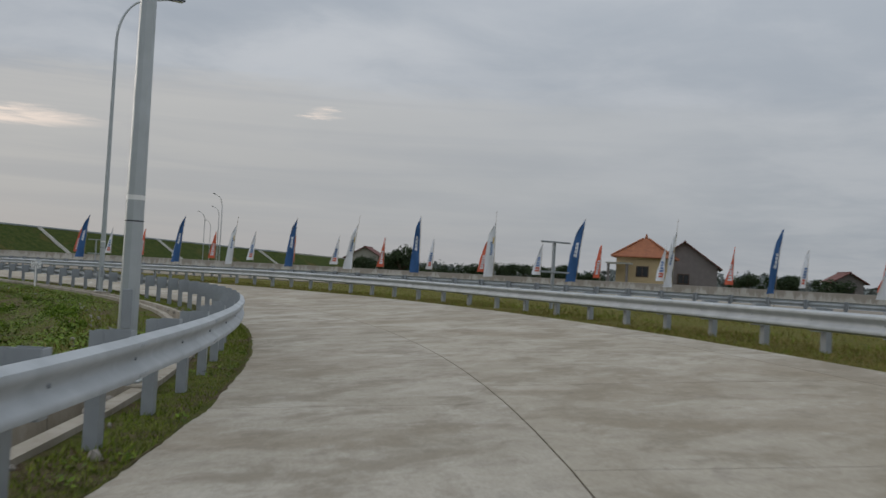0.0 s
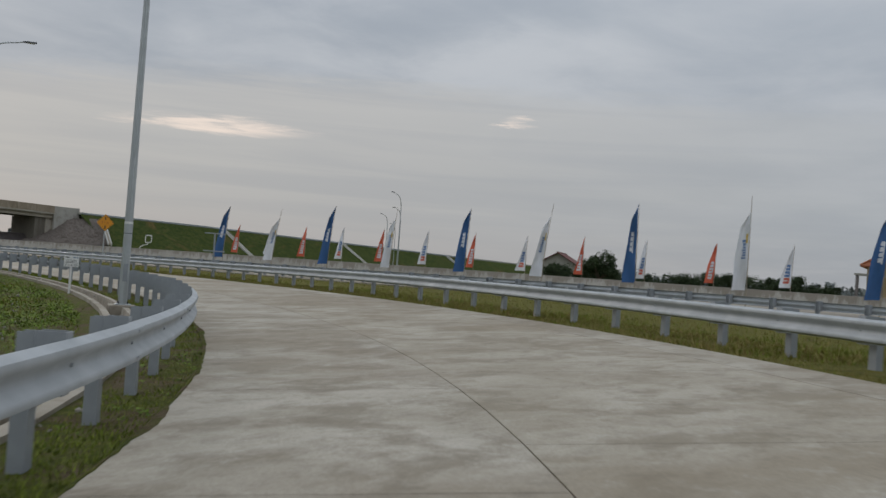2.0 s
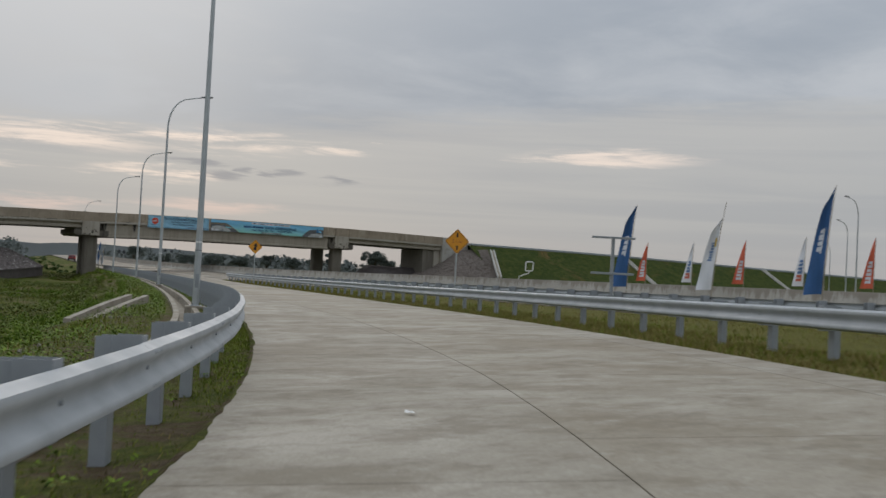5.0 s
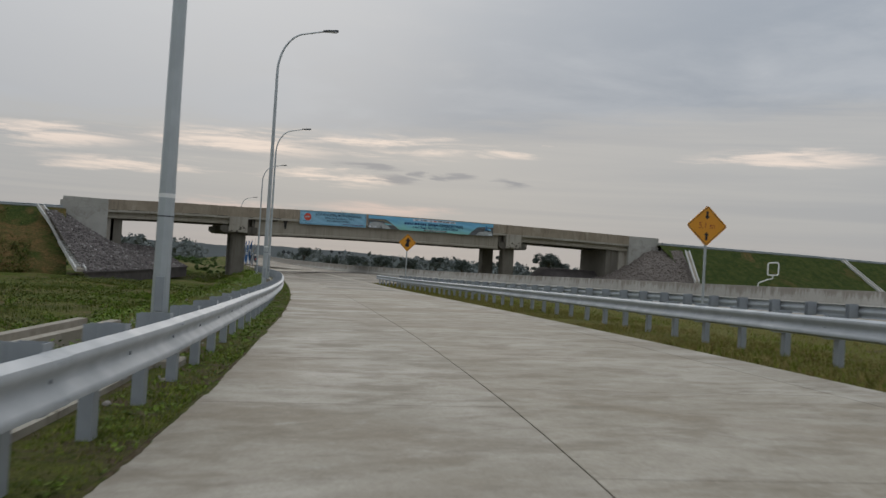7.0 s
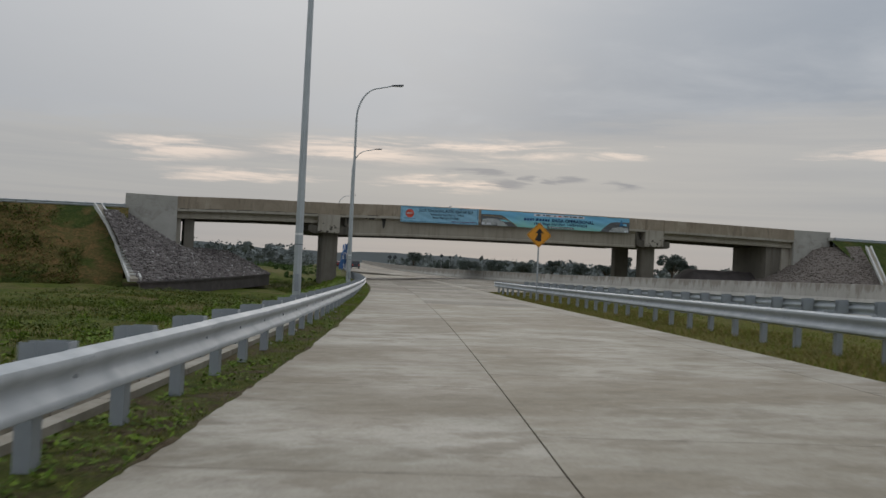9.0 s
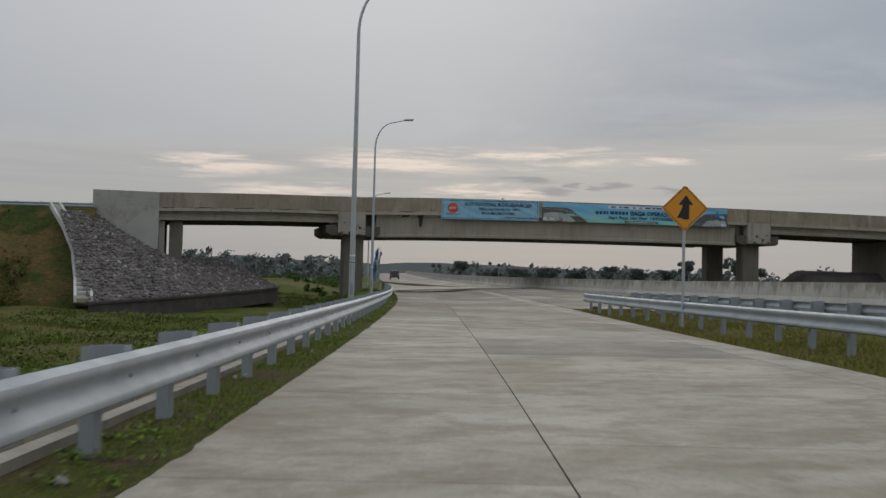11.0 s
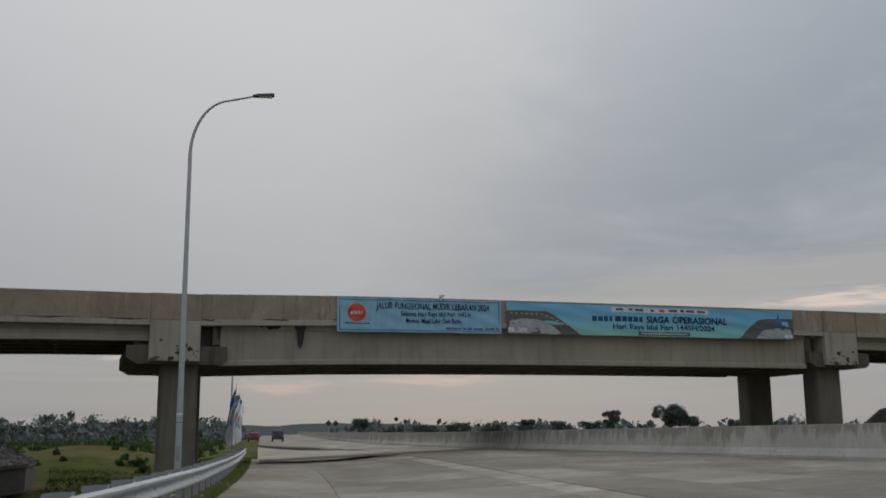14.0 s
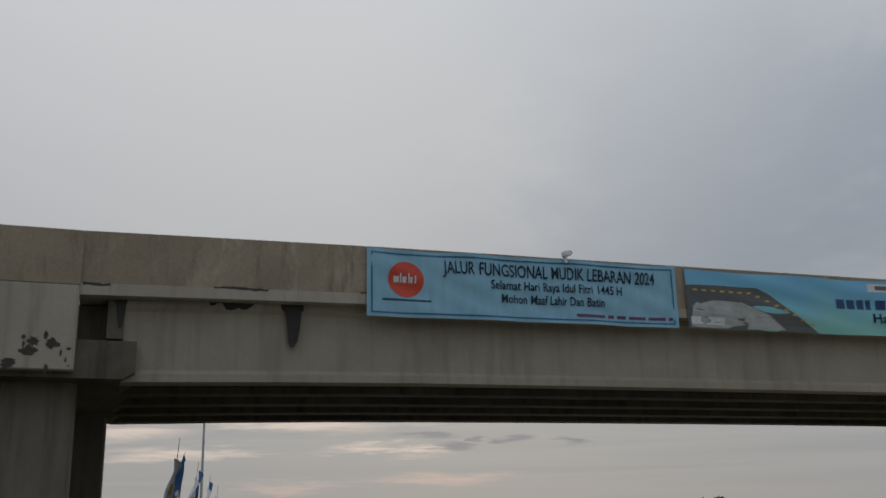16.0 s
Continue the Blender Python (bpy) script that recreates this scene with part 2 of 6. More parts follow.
def turf(n, dim, lit, bare):
    v = n.coord()
    a = n.noise(v, 1.1, 7, 0.7, 0.6)
    b = n.noise(v, 4.5, 6, 0.72, 0.4)
    c = n.noise(v, 22, 5, 0.75)
    col = n.mix(n.ramp(b, 0.38, 0.62), dim, lit)
    col = n.mix(n.ramp(a, bare, bare + 0.11), col, n.mix(n.ramp(b, 0.4, 0.6), (0.115, 0.08, 0.046), (0.16, 0.125, 0.08)))
    col = n.mix(n.ramp(c, 0.46, 0.70, 0, 0.75), col, (0.035, 0.032, 0.014))
    n.set("Base Color", col)
    n.set("Roughness", 0.95)
    n.set("Specular IOR Level", 0.08)
    n.bump(c, 1.0, 0.05)


def bank_look(lo, hi):
    """Rough grass on an earth bank; lo, hi: how readily the brown soil shows."""
    def build(n):
        v = n.coord()
        a = n.noise(v, 0.11, 8, 0.7, 0.8)
        b = n.noise(v, 0.9, 7, 0.72, 0.5)
        c = n.noise(v, 3.6, 7, 0.78)
        col = n.mix(n.ramp(b, 0.40, 0.60), (0.035, 0.058, 0.014), (0.08, 0.097, 0.024))
        col = n.mix(n.ramp(a, lo, hi), col, n.mix(n.ramp(b, 0.42, 0.58), (0.19, 0.12, 0.05), (0.12, 0.10, 0.035)))
        col = n.mix(n.ramp(c, 0.45, 0.68, 0, 0.75), col, (0.03, 0.036, 0.01))
        n.set("Base Color", col)
        n.set("Roughness", 0.95)
        n.set("Specular IOR Level", 0.08)
        n.bump(c, 1.0, 0.2)
    return build


def leaf_look(lo, hi):
    def build(n):
        n.set("Base Color", n.mix(n.island(), lo, hi))
        n.set("Roughness", 0.7)
        n.set("Specular IOR Level", 0.1)
    return build


def rubble_look(n):
    v = n.coord(1, 1, 1)
    cell = n.t.nodes.new("ShaderNodeTexVoronoi")
    cell.inputs["Scale"].default_value = 3.6
    n.t.links.new(v, cell.inputs["Vector"])
    edge = n.voronoi(v, 3.6, "DISTANCE_TO_EDGE")
    f = n.noise(v, 5, 5, 0.6)
    g = n.noise(v, 0.4, 4, 0.6)
    sepc = n.t.nodes.new("ShaderNodeSeparateColor")
    n.t.links.new(cell.outputs["Color"], sepc.inputs[0])
    col = n.mix(sepc.outputs[0], (0.10, 0.085, 0.08), (0.24, 0.21, 0.195))
    col = n.mix(n.ramp(edge, 0.03, 0.09, 1, 0), col, (0.17, 0.155, 0.145))
    col = n.mix(n.ramp(g, 0.4, 0.7, 0, 0.4), col, (0.09, 0.075, 0.07))
    col = n.mix(n.ramp(f, 0.4, 0.8, 0, 0.4), col, (0.07, 0.06, 0.055))
    n.set("Base Color", col)
    n.set("Roughness", 0.9)
    n.bump(n.ramp(edge, 0.0, 0.2), 0.8, 0.06)


def tile_roof_look(n):
    f = n.noise(n.coord(), 1.5, 5, 0.6)
    n.set("Base Color", n.mix(n.ramp(f, 0.3, 0.7), (0.36, 0.13, 0.055), (0.24, 0.085, 0.04)))
    n.set("Roughness", 0.8)


M_ROAD = material("cast_concrete_pavement", pavement_look((0.47, 0.43, 0.355), (0.375, 0.335, 0.265), (0.27, 0.232, 0.172)))
M_ROADD = material("dirty_concrete_pavement", pavement_look((0.415, 0.38, 0.315), (0.315, 0.282, 0.222), (0.215, 0.185, 0.14), 0.75))
M_ROADL = material("paler_concrete_pour", pavement_look((0.49, 0.452, 0.382), (0.38, 0.344, 0.278), (0.26, 0.226, 0.172)))
M_DARKSTRIP = material("dark_grainy_surface", dark_strip_look)
M_JOINT = material("joint_filler", plain((0.085, 0.078, 0.068), 0.9, 0, 0.3))
M_GROUND = material("meadow_soil", ground_look)
M_BANK = material("grassed_bank", bank_look(0.56, 0.66))
M_BANKDRY = material("half_bare_bank", bank_look(0.45, 0.53))
M_CONC = material("bridge_concrete", concrete((0.43, 0.395, 0.335), (0.34, 0.305, 0.25), (0.15, 0.122, 0.09), 1.0, 0.5))
M_GIRDER = material("girder_concrete", concrete((0.37, 0.335, 0.27), (0.29, 0.258, 0.205), (0.17, 0.142, 0.105), 1.0, 0.45))
M_PALE = material("pale_concrete", concrete((0.46, 0.445, 0.405), (0.36, 0.345, 0.305), (0.19, 0.172, 0.14), 1.0))


def parapet_look(n):
    """Brown weathered concrete with pale lime runs and dark drips."""
    v = n.coord()
    big = n.noise(v, 0.3, 6, 0.65, 0.6)
    lime = n.noise(n.coord(1.0, 1.0, 0.28), 0.9, 6, 0.65, 0.3)
    drip = n.noise(n.coord(1.0, 1.0, 0.16), 2.0, 6, 0.68, 0.2)
    fine = n.noise(v, 9, 6, 0.7)
    col = n.mix(n.ramp(big, 0.36, 0.64), (0.375, 0.312, 0.235), (0.275, 0.225, 0.165))
    col = n.mix(n.ramp(lime, 0.56, 0.66, 0, 0.6), col, (0.50, 0.44, 0.345))
    col = n.mix(n.ramp(drip, 0.54, 0.68, 0, 0.6), col, (0.15, 0.112, 0.078))
    col = n.mix(n.ramp(fine, 0.4, 0.75, 0, 0.35), col, (0.15, 0.12, 0.09))
    n.set("Base Color", col)
    n.set("Roughness", 0.88)
    n.bump(fine, 0.35, 0.01)


M_PARAPET = material("stained_parapet_concrete", parapet_look)


def barrier_look(n):
    """Grey cast barrier with ragged dark runs hanging from its top and a cleaner foot."""
    v = n.coord()
    z = n.t.nodes.new("ShaderNodeSeparateXYZ")
    n.t.links.new(v, z.inputs[0])
    big = n.noise(v, 0.3, 6, 0.65, 0.6)
    drip = n.noise(n.coord(1.0, 1.0, 0.12), 1.7, 7, 0.72, 0.2)
    thin = n.noise(n.coord(1.0, 1.0, 0.06), 6.0, 4, 0.6)
    fine = n.noise(v, 10, 6, 0.7)
    run = n.math("ADD", drip, n.ramp(z.outputs[2], 1.05, 1.85, -0.10, 0.14))
    col = n.mix(n.ramp(big, 0.38, 0.62), (0.50, 0.48, 0.435), (0.40, 0.38, 0.335))
    col = n.mix(n.ramp(run, 0.49, 0.58, 0, 0.75), col, (0.225, 0.195, 0.155))
    col = n.mix(n.ramp(thin, 0.58, 0.70, 0, 0.45), col, (0.17, 0.145, 0.115))
    col = n.mix(n.ramp(fine, 0.4, 0.75, 0, 0.35), col, (0.24, 0.22, 0.19))
    n.set("Base Color", col)
    n.set("Roughness", 0.88)
    n.bump(fine, 0.35, 0.01)


M_WALL = material("barrier_concrete", barrier_look)
M_DRAIN = material("drain_concrete", concrete((0.37, 0.335, 0.275), (0.24, 0.208, 0.155), (0.125, 0.10, 0.068), 3.0))
M_STEEL = material("galvanised_steel", plain((0.43, 0.46, 0.48), 0.58, 0.2, 0.4, 2.2, 0.06))
M_POST = material("galvanised_post", plain((0.33, 0.355, 0.375), 0.6, 0.2, 0.4, 2.6))
M_POLE = material("galvanised_pole", plain((0.46, 0.49, 0.50), 0.45, 0.5, 0.3, 2.0))
M_DARKM = material("dark_grey_metal", plain((0.05, 0.055, 0.06), 0.5, 0.3))
M_BLACK = material("black_paint", plain((0.012, 0.012, 0.013), 0.5))
M_WHITE = material("white_paint", plain((0.78, 0.78, 0.76), 0.5, 0, 0.12))
M_YELLOW = material("amber_sign_sheeting", plain((0.72, 0.30, 0.015), 0.45, 0, 0.12))
M_GREEN = material("green_sign_sheeting", plain((0.02, 0.16, 0.08), 0.5))
M_RUBBLE = material("stone_pitching", rubble_look)
M_DARKSTONE = material("dark_stone_toe", concrete((0.10, 0.085, 0.08), (0.06, 0.05, 0.048), (0.04, 0.033, 0.03), 2.0))
M_LEAF = material("tree_leaves", leaf_look((0.028, 0.042, 0.022), (0.06, 0.085, 0.04)))
# leaf green greyed and lightened to stand in for distance haze
M_FARLEAF = material("haze_tinted_far_leaves", leaf_look((0.145, 0.163, 0.16), (0.195, 0.215, 0.205)))
M_GRASS = material("grass_blades", leaf_look((0.085, 0.13, 0.014), (0.22, 0.255, 0.038)))
M_DRYGRASS = material("dry_grass_blades", leaf_look((0.15, 0.14, 0.035), (0.30, 0.23, 0.09)))
M_BARK = material("bark", plain((0.10, 0.075, 0.055), 0.9, 0, 0.5, 8, 0.4))
M_TILE = material("clay_roof_tiles", tile_roof_look)
M_OLDTILE = material("old_brown_roof_tiles", plain((0.16, 0.06, 0.05), 0.85, 0, 0.4, 3))
M_YWALL = material("cream_yellow_render", plain((0.55, 0.42, 0.25), 0.85, 0, 0.25, 1.5))
M_GWALL = material("grey_render", plain((0.23, 0.205, 0.20), 0.9, 0, 0.35, 1.2))
M_GLASSD = material("dark_window_glass", plain((0.02, 0.022, 0.025), 0.12))
M_WOOD = material("dark_wood", plain((0.09, 0.05, 0.03), 0.6, 0, 0.4, 5))


def cloth(a, b=None):
    def build(n):
        f = n.noise(n.coord(3, 3, 0.6), 2.0, 4, 0.6)
        n.set("Base Color", n.mix(n.ramp(f, 0.3, 0.7), a, b or tuple(c * 0.75 for c in a)))
        n.set("Roughness", 0.75)
    return build


M_FBLUE = material("blue_flag_cloth", cloth((0.035, 0.115, 0.29)))
M_FWHITE = material("white_flag_cloth", cloth((0.74, 0.75, 0.77), (0.62, 0.64, 0.67)))
M_FORANGE = material("orange_flag_cloth", cloth((0.66, 0.13, 0.065)))
M_FPRINT = material("pale_print", cloth((0.70, 0.72, 0.76)))
M_FPRINT_B = material("blue_print", cloth((0.12, 0.22, 0.42)))
M_FPRINT_O = material("orange_print", cloth((0.62, 0.15, 0.09)))
M_FPRINT_Y = material("yellow_print", cloth((0.65, 0.45, 0.08)))
M_BAN1 = material("sky_blue_banner_vinyl", cloth((0.27, 0.50, 0.64), (0.22, 0.44, 0.59)))
M_BANEDGE = material("deep_blue_border_print", cloth((0.04, 0.16, 0.32)))
M_BANTEXT = material("dark_navy_lettering", plain((0.02, 0.05, 0.10), 0.6))
M_LOGO = material("red_logo_print", plain((0.58, 0.06, 0.025), 0.5))


def banner_fade(n):
    c = n.t.nodes.new("ShaderNodeTexCoord")
    s = n.t.nodes.new("ShaderNodeSeparateXYZ")
    n.t.links.new(c.outputs["Generated"], s.inputs[0])
    f = n.noise(n.coord(), 0.8, 3, 0.5)
    g = n.math("ADD", s.outputs[2], n.ramp(f, 0.3, 0.7, -0.12, 0.12))
    col = n.mix(n.ramp(g, 0.05, 0.75), (0.24, 0.55, 0.50), (0.17, 0.46, 0.68))
    n.set("Base Color", col)
    n.set("Roughness", 0.6)


M_BAN2 = material("blue_to_green_banner_vinyl", banner_fade)
M_PRINTGREY = material("grey_road_print", plain((0.10, 0.105, 0.11), 0.6))
M_PRINTPALE = material("pale_photo_print", plain((0.42, 0.44, 0.43), 0.6, 0, 0.6, 2.5))
M_WHITEC = material("whitewashed_concrete", concrete((0.62, 0.61, 0.58), (0.50, 0.49, 0.46), (0.30, 0.28, 0.24), 2.0, 0.3))
M_REDFADE = material("faded_red_print", plain((0.42, 0.09, 0.02), 0.5))
M_BAMBOO = material("weathered_bamboo", plain((0.30, 0.26, 0.19), 0.7, 0, 0.4, 6))
M_SEEP = material("damp_black_concrete", plain((0.022, 0.019, 0.015), 0.6, 0, 0.4, 4))
M_SEAMDARK = material("dark_blotch", plain((0.06, 0.05, 0.04), 0.8, 0, 0.5, 6))
M_CARGREY = material("dark_grey_car_paint", plain((0.05, 0.055, 0.065), 0.25, 0.4, 0.1))
M_CARRED = material("dark_red_car_paint", plain((0.22, 0.03, 0.03), 0.25, 0.2, 0.1))
# hill colour with the blue-grey of distance haze mixed in
M_HILL = material("haze_tinted_hill", plain((0.25, 0.27, 0.285), 1.0, 0, 0.15, 0.02))
M_STONE = material("loose_stone", plain((0.34, 0.31, 0.27), 0.9, 0, 0.5, 8))
M_PLUM = material("plum_print", plain((0.12, 0.05, 0.12), 0.6))

M_VERGE = material("patchy_verge_turf", verge_look((0.072, 0.095, 0.018), (0.145, 0.15, 0.034), 0.47))
M_GORE = material("yellowing_gore_turf", verge_look((0.105, 0.112, 0.022), (0.20, 0.18, 0.045), 0.58))
M_WEED = material("broad_weed_leaves", leaf_look((0.038, 0.062, 0.01), (0.14, 0.165, 0.028)))
M_LUSH = material("lush_weed_leaves", leaf_look((0.058, 0.105, 0.012), (0.185, 0.265, 0.034)))
M_BUSH = material("hazy_bush_leaves", leaf_look((0.055, 0.095, 0.03), (0.10, 0.15, 0.045)))
M_NAVY = material("navy_lettering", plain((0.012, 0.055, 0.17), 0.6))


def rock_look(n):
    r = n.math("FRACT", n.math("ADD", n.island(), n.random()), 0.0)
    f = n.noise(n.coord(), 6, 5, 0.65)
    col = n.mix(r, (0.085, 0.072, 0.068), (0.21, 0.185, 0.172))
    col = n.mix(n.ramp(r, 0.93, 0.95), col, (0.36, 0.34, 0.32))
    n.set("Base Color", n.mix(n.ramp(f, 0.4, 0.75, 0, 0.6), col, (0.06, 0.05, 0.046)))
    n.set("Roughness", 0.9)


M_ROCK = material("pitching_stone", rock_look)
M_CLOD = material("dark_earth_clod", plain((0.06, 0.05, 0.035), 0.95, 0, 0.5, 9, 0.5))

# darker and browner than the end blocks, with vertical streaks
M_COLUMN = material("dark_brown_streaked_concrete", concrete((0.19, 0.172, 0.14), (0.135, 0.12, 0.095), (0.075, 0.062, 0.048), 1.0, 0.6))

# dark stains, with the shade under the deck put into the colour too
M_CROSS = material("stained_shaded_concrete", concrete((0.14, 0.125, 0.10), (0.075, 0.065, 0.05), (0.04, 0.033, 0.026), 1.6, 0.7))
# greens paled in the base colour to suggest the air in between
M_FARTREE = material("haze_tinted_tree_leaves", leaf_look((0.085, 0.102, 0.094), (0.125, 0.143, 0.125)))


def brown_rock_look(n):
    r = n.math("FRACT", n.math("ADD", n.island(), n.random()), 0.0)
    f = n.noise(n.coord(), 0.5, 6, 0.65)
    col = n.mix(r, (0.135, 0.114, 0.099), (0.20, 0.172, 0.15))
    n.set("Base Color", n.mix(n.ramp(f, 0.4, 0.7, 0, 0.5), col, (0.14, 0.115, 0.095)))
    n.set("Roughness", 0.92)


M_ROCKFAR = material("brown_pitching_stone", brown_rock_look)

# ======== building helpers ========


def mesh_of(name, bm, mat, smooth=False):
    me = bpy.data.meshes.new(name)
    bmesh.ops.recalc_face_normals(bm, faces=bm.faces)
    bm.to_mesh(me)
    bm.free()
    me.materials.append(mat)
    if smooth:
        me.polygons.foreach_set("use_smooth", [True] * len(me.polygons))
        me.set_sharp_from_angle(angle=radians(50))
    return me


def part(name, bm, mat, parent, label="", smooth=False):
    """Link a bmesh (or a shared mesh) as one mesh object under a thing or a part."""
    me = bm if isinstance(bm, bpy.types.Mesh) else mesh_of(name, bm, mat, smooth)
    ob = new(name, me)
    ob.parent = parent
    return tagged(ob, label)


def thing(name, label, category, group="", kind="", m=None):
    ob = new(name)
    ob.empty_display_size = 0.3
    if m is not None:
        ob.matrix_world = m
    return tagged(ob, label, category, group, kind)


def solid(name, bm, mat, label, category, group="", kind="", smooth=False):
    ob = new(name, mesh_of(name, bm, mat, smooth))
    return tagged(ob, label, category, group, kind)


def box(bm, x0, x1, y0, y1, z0, z1, m=None, bevel=0.0):
    vs = [bm.verts.new((x, y, z)) for x in (x0, x1) for y in (y0, y1) for z in (z0, z1)]
    fs = [bm.faces.new([vs[i] for i in q]) for q in ((0, 1, 3, 2), (4, 6, 7, 5), (0, 4, 5, 1), (2, 3, 7, 6), (0, 2, 6, 4), (1, 5, 7, 3))]
    if bevel:
        bmesh.ops.recalc_face_normals(bm, faces=fs)
        es = list({e for f in fs for e in f.edges})
        r = bmesh.ops.bevel(bm, geom=es, offset=bevel, segments=1, affect="EDGES")
        vs = list({v for f in r["faces"] for v in f.verts} | {v for v in vs if v.is_valid})
    if m is not None:
        for v in vs:
            v.co = m @ v.co
    return vs


def rings(bm, loops, closed=True, caps=True):
    """Skin a list of loops of points."""
    vv = [[bm.verts.new(p) for p in lp] for lp in loops]
    n = len(vv[0])
    for a, b in zip(vv, vv[1:]):
        for i in range(n if closed else n - 1):
            j = (i + 1) % n
            bm.faces.new((a[i], a[j], b[j], b[i]))
    if caps and closed:
        bm.faces.new(vv[0][::-1])
        bm.faces.new(vv[-1])
    return vv


def tube(bm, pts, radii, n=10):
    pts = [Vector(p) for p in pts]
    loops = []
    side = None
    for i, p in enumerate(pts):
        d = (pts[min(i + 1, len(pts) - 1)] - pts[max(i - 1, 0)]).normalized()
        if side is None:
            side = d.cross(Vector((0, 0, 1)) if abs(d.z) < 0.9 else Vector((1, 0, 0))).normalized()
        side = (side - d * side.dot(d)).normalized()
        other = d.cross(side)
        r = radii[i] if isinstance(radii, (list, tuple)) else radii
        loops.append([p + r * (math.cos(2 * math.pi * k / n) * side + math.sin(2 * math.pi * k / n) * other) for k in range(n)])
    rings(bm, loops)


def prism(bm, outline, y0, y1):
    """An outline in x, z, thick in y."""
    rings(bm, [[(x, y0, z) for x, z in outline], [(x, y1, z) for x, z in outline]])


def sheet(bm, fn, us, vs):
    g = [[bm.verts.new(fn(u, v)) for v in vs] for u in us]
    for i in range(len(us) - 1):
        for j in range(len(vs) - 1):
            bm.faces.new((g[i][j], g[i + 1][j], g[i + 1][j + 1], g[i][j + 1]))


def steps(a, b, n):
    return [a + (b - a) * i / n for i in range(n + 1)]


def smooth01(lo, hi, x):
    t = np.clip((x - lo) / (hi - lo), 0, 1)
    return t * t * (3 - 2 * t)


# ======== lie of the land ========
# the ramp's line: heading (degrees clockwise from +y) by the distance along it
KNOT_S = (-60, 0, 20, 40, 60, 80, 100, 130, 160, 190, 210, 235, 900)
KNOT_H = (88, 66.7, 53.2, 36.15, 25.05, 17.6, 15.1, 13.9, 12.95, 11.3, 9.6, 9.2, 10.3)
AS = np.arange(-60, 900, 0.5)
AH = np.radians(np.interp(AS, KNOT_S, KNOT_H))
AX = np.concatenate(([0], np.cumsum(np.sin(AH) * 0.5)))[:-1]
AY = np.concatenate(([0], np.cumsum(np.cos(AH) * 0.5)))[:-1]
AX, AY = AX - np.interp(0, AS, AX) - 82.34, AY - np.interp(0, AS, AY) - 193.25
LEFT, RIGHT = -2.0, 6.3
NOSE = 167.1


def wall_x(y):
    """The motorway's median wall: straight, then bending gently beyond the bridge."""
    b = np.clip(y, 0, 100)
    return 11.2 + 0.06 * y + 0.0006 * b * b + 0.12 * np.maximum(y - 100, 0)


def left_d(s):
    """Offset of the pavement's edge on the rail's side."""
    return np.interp(s, (0, 20, 34, 44, 62, 75, 90, 110, 158, 190, 235), (-2.0, -1.87, -1.62, -1.42, -1.42, -1.65, -1.85, -1.78, -2.12, -2.3, -2.4))


def seam(s):
    return np.interp(s, (0, 20, 38, 62, 80, 100, 150), (0.92, 1.05, 1.3, 1.55, 1.3, 0.95, 0.6))


def bank(s):
    return np.interp(s, (0, 40, 52, 78, 95, 130, 160), (0.06, 0.06, 0.052, 0.03, 0.018, 0.006, 0.0))


def rise(y):
    return np.interp(y, (-30, 20, 120, 330, 420, 900), (0, 0.3, 1.4, 4.0, 4.3, 3.0))


def outer_z(y):
    """Height of the motorway's surface at the rail beside the gore."""
    return np.interp(y, (-230, -192, -180, -168, -155, -140, -122, -105, -90, -75, -54), (0.36, 0.42, 0.50, 0.57, 0.57, 0.44, 0.37, 0.32, 0.24, 0.20, 0.20))


def main_z(x, y):
    """Height of the mainline's surface, falling from the median to the outer rail."""
    foot = np.interp(y, (-130, -60), (0.76, 0.64))
    width = np.clip(wall_x(y) + 4.0 - 0.158 * (y + 54.0), 11.9, 40.0)
    fall = (foot - outer_z(y)) / width
    return foot + fall * np.clip(x - wall_x(y), -30, 0) + rise(y)


def at(s, d):
    x, y, h = np.interp(s, AS, AX), np.interp(s, AS, AY), np.interp(s, AS, AH)
    return x + d * np.cos(h), y - d * np.sin(h)


def ramp_z(s, d):
    x, y = at(s, d)
    z = bank(s) * d + rise(y)
    w = smooth01(138, 172, s) * smooth01(0.5, 7, d)
    return z * (1 - w) + main_z(x, y) * w


def on_ramp(s, d, dz=0.0):
    x, y = at(s, d)
    return Vector((float(x), float(y), float(ramp_z(s, d)) + dz))


ES = AS[(AS > -58) & (AS < 300)]
EX, EY = at(ES, RIGHT)
TIP = -50.4


def edge_x(y):
    """The ramp's pavement edge on the motorway's side."""
    return np.interp(y, EY, EX)


def outer_rail_x(y):
    """The motorway's rail beside the gore."""
    return -4.0 + 0.158 * (y + 54.0)


def lane_edge(y):
    """The motorway's pavement edge on the ramp's side, closing on the ramp at the gore's tip."""
    w = outer_rail_x(y) + 0.65 - 1.9 * smooth01(-95, -125, y)
    t = smooth01(TIP - 2.2, TIP, y)
    return np.maximum(w * (1 - t) + edge_x(y) * t, edge_x(y))


def gore_z(x, y):
    """Height of the grass wedge between ramp and motorway."""
    e, f = edge_x(y), lane_edge(y)
    k = np.clip((x - e) / np.maximum(f - e, 0.02), 0, 1)
    s = np.interp(y, EY, ES)
    z = ramp_z(s, RIGHT) * (1 - k) + main_z(np.maximum(x, e), y) * k - 0.02 * (x > f + 0.01)
    return z - 0.035 + 0.035 * wavy(x * 2.0, y * 2.2) * smooth01(0.0, 0.06, k) * smooth01(1.0, 0.94, k)


def heading(s):
    return float(np.interp(s, AS, AH))


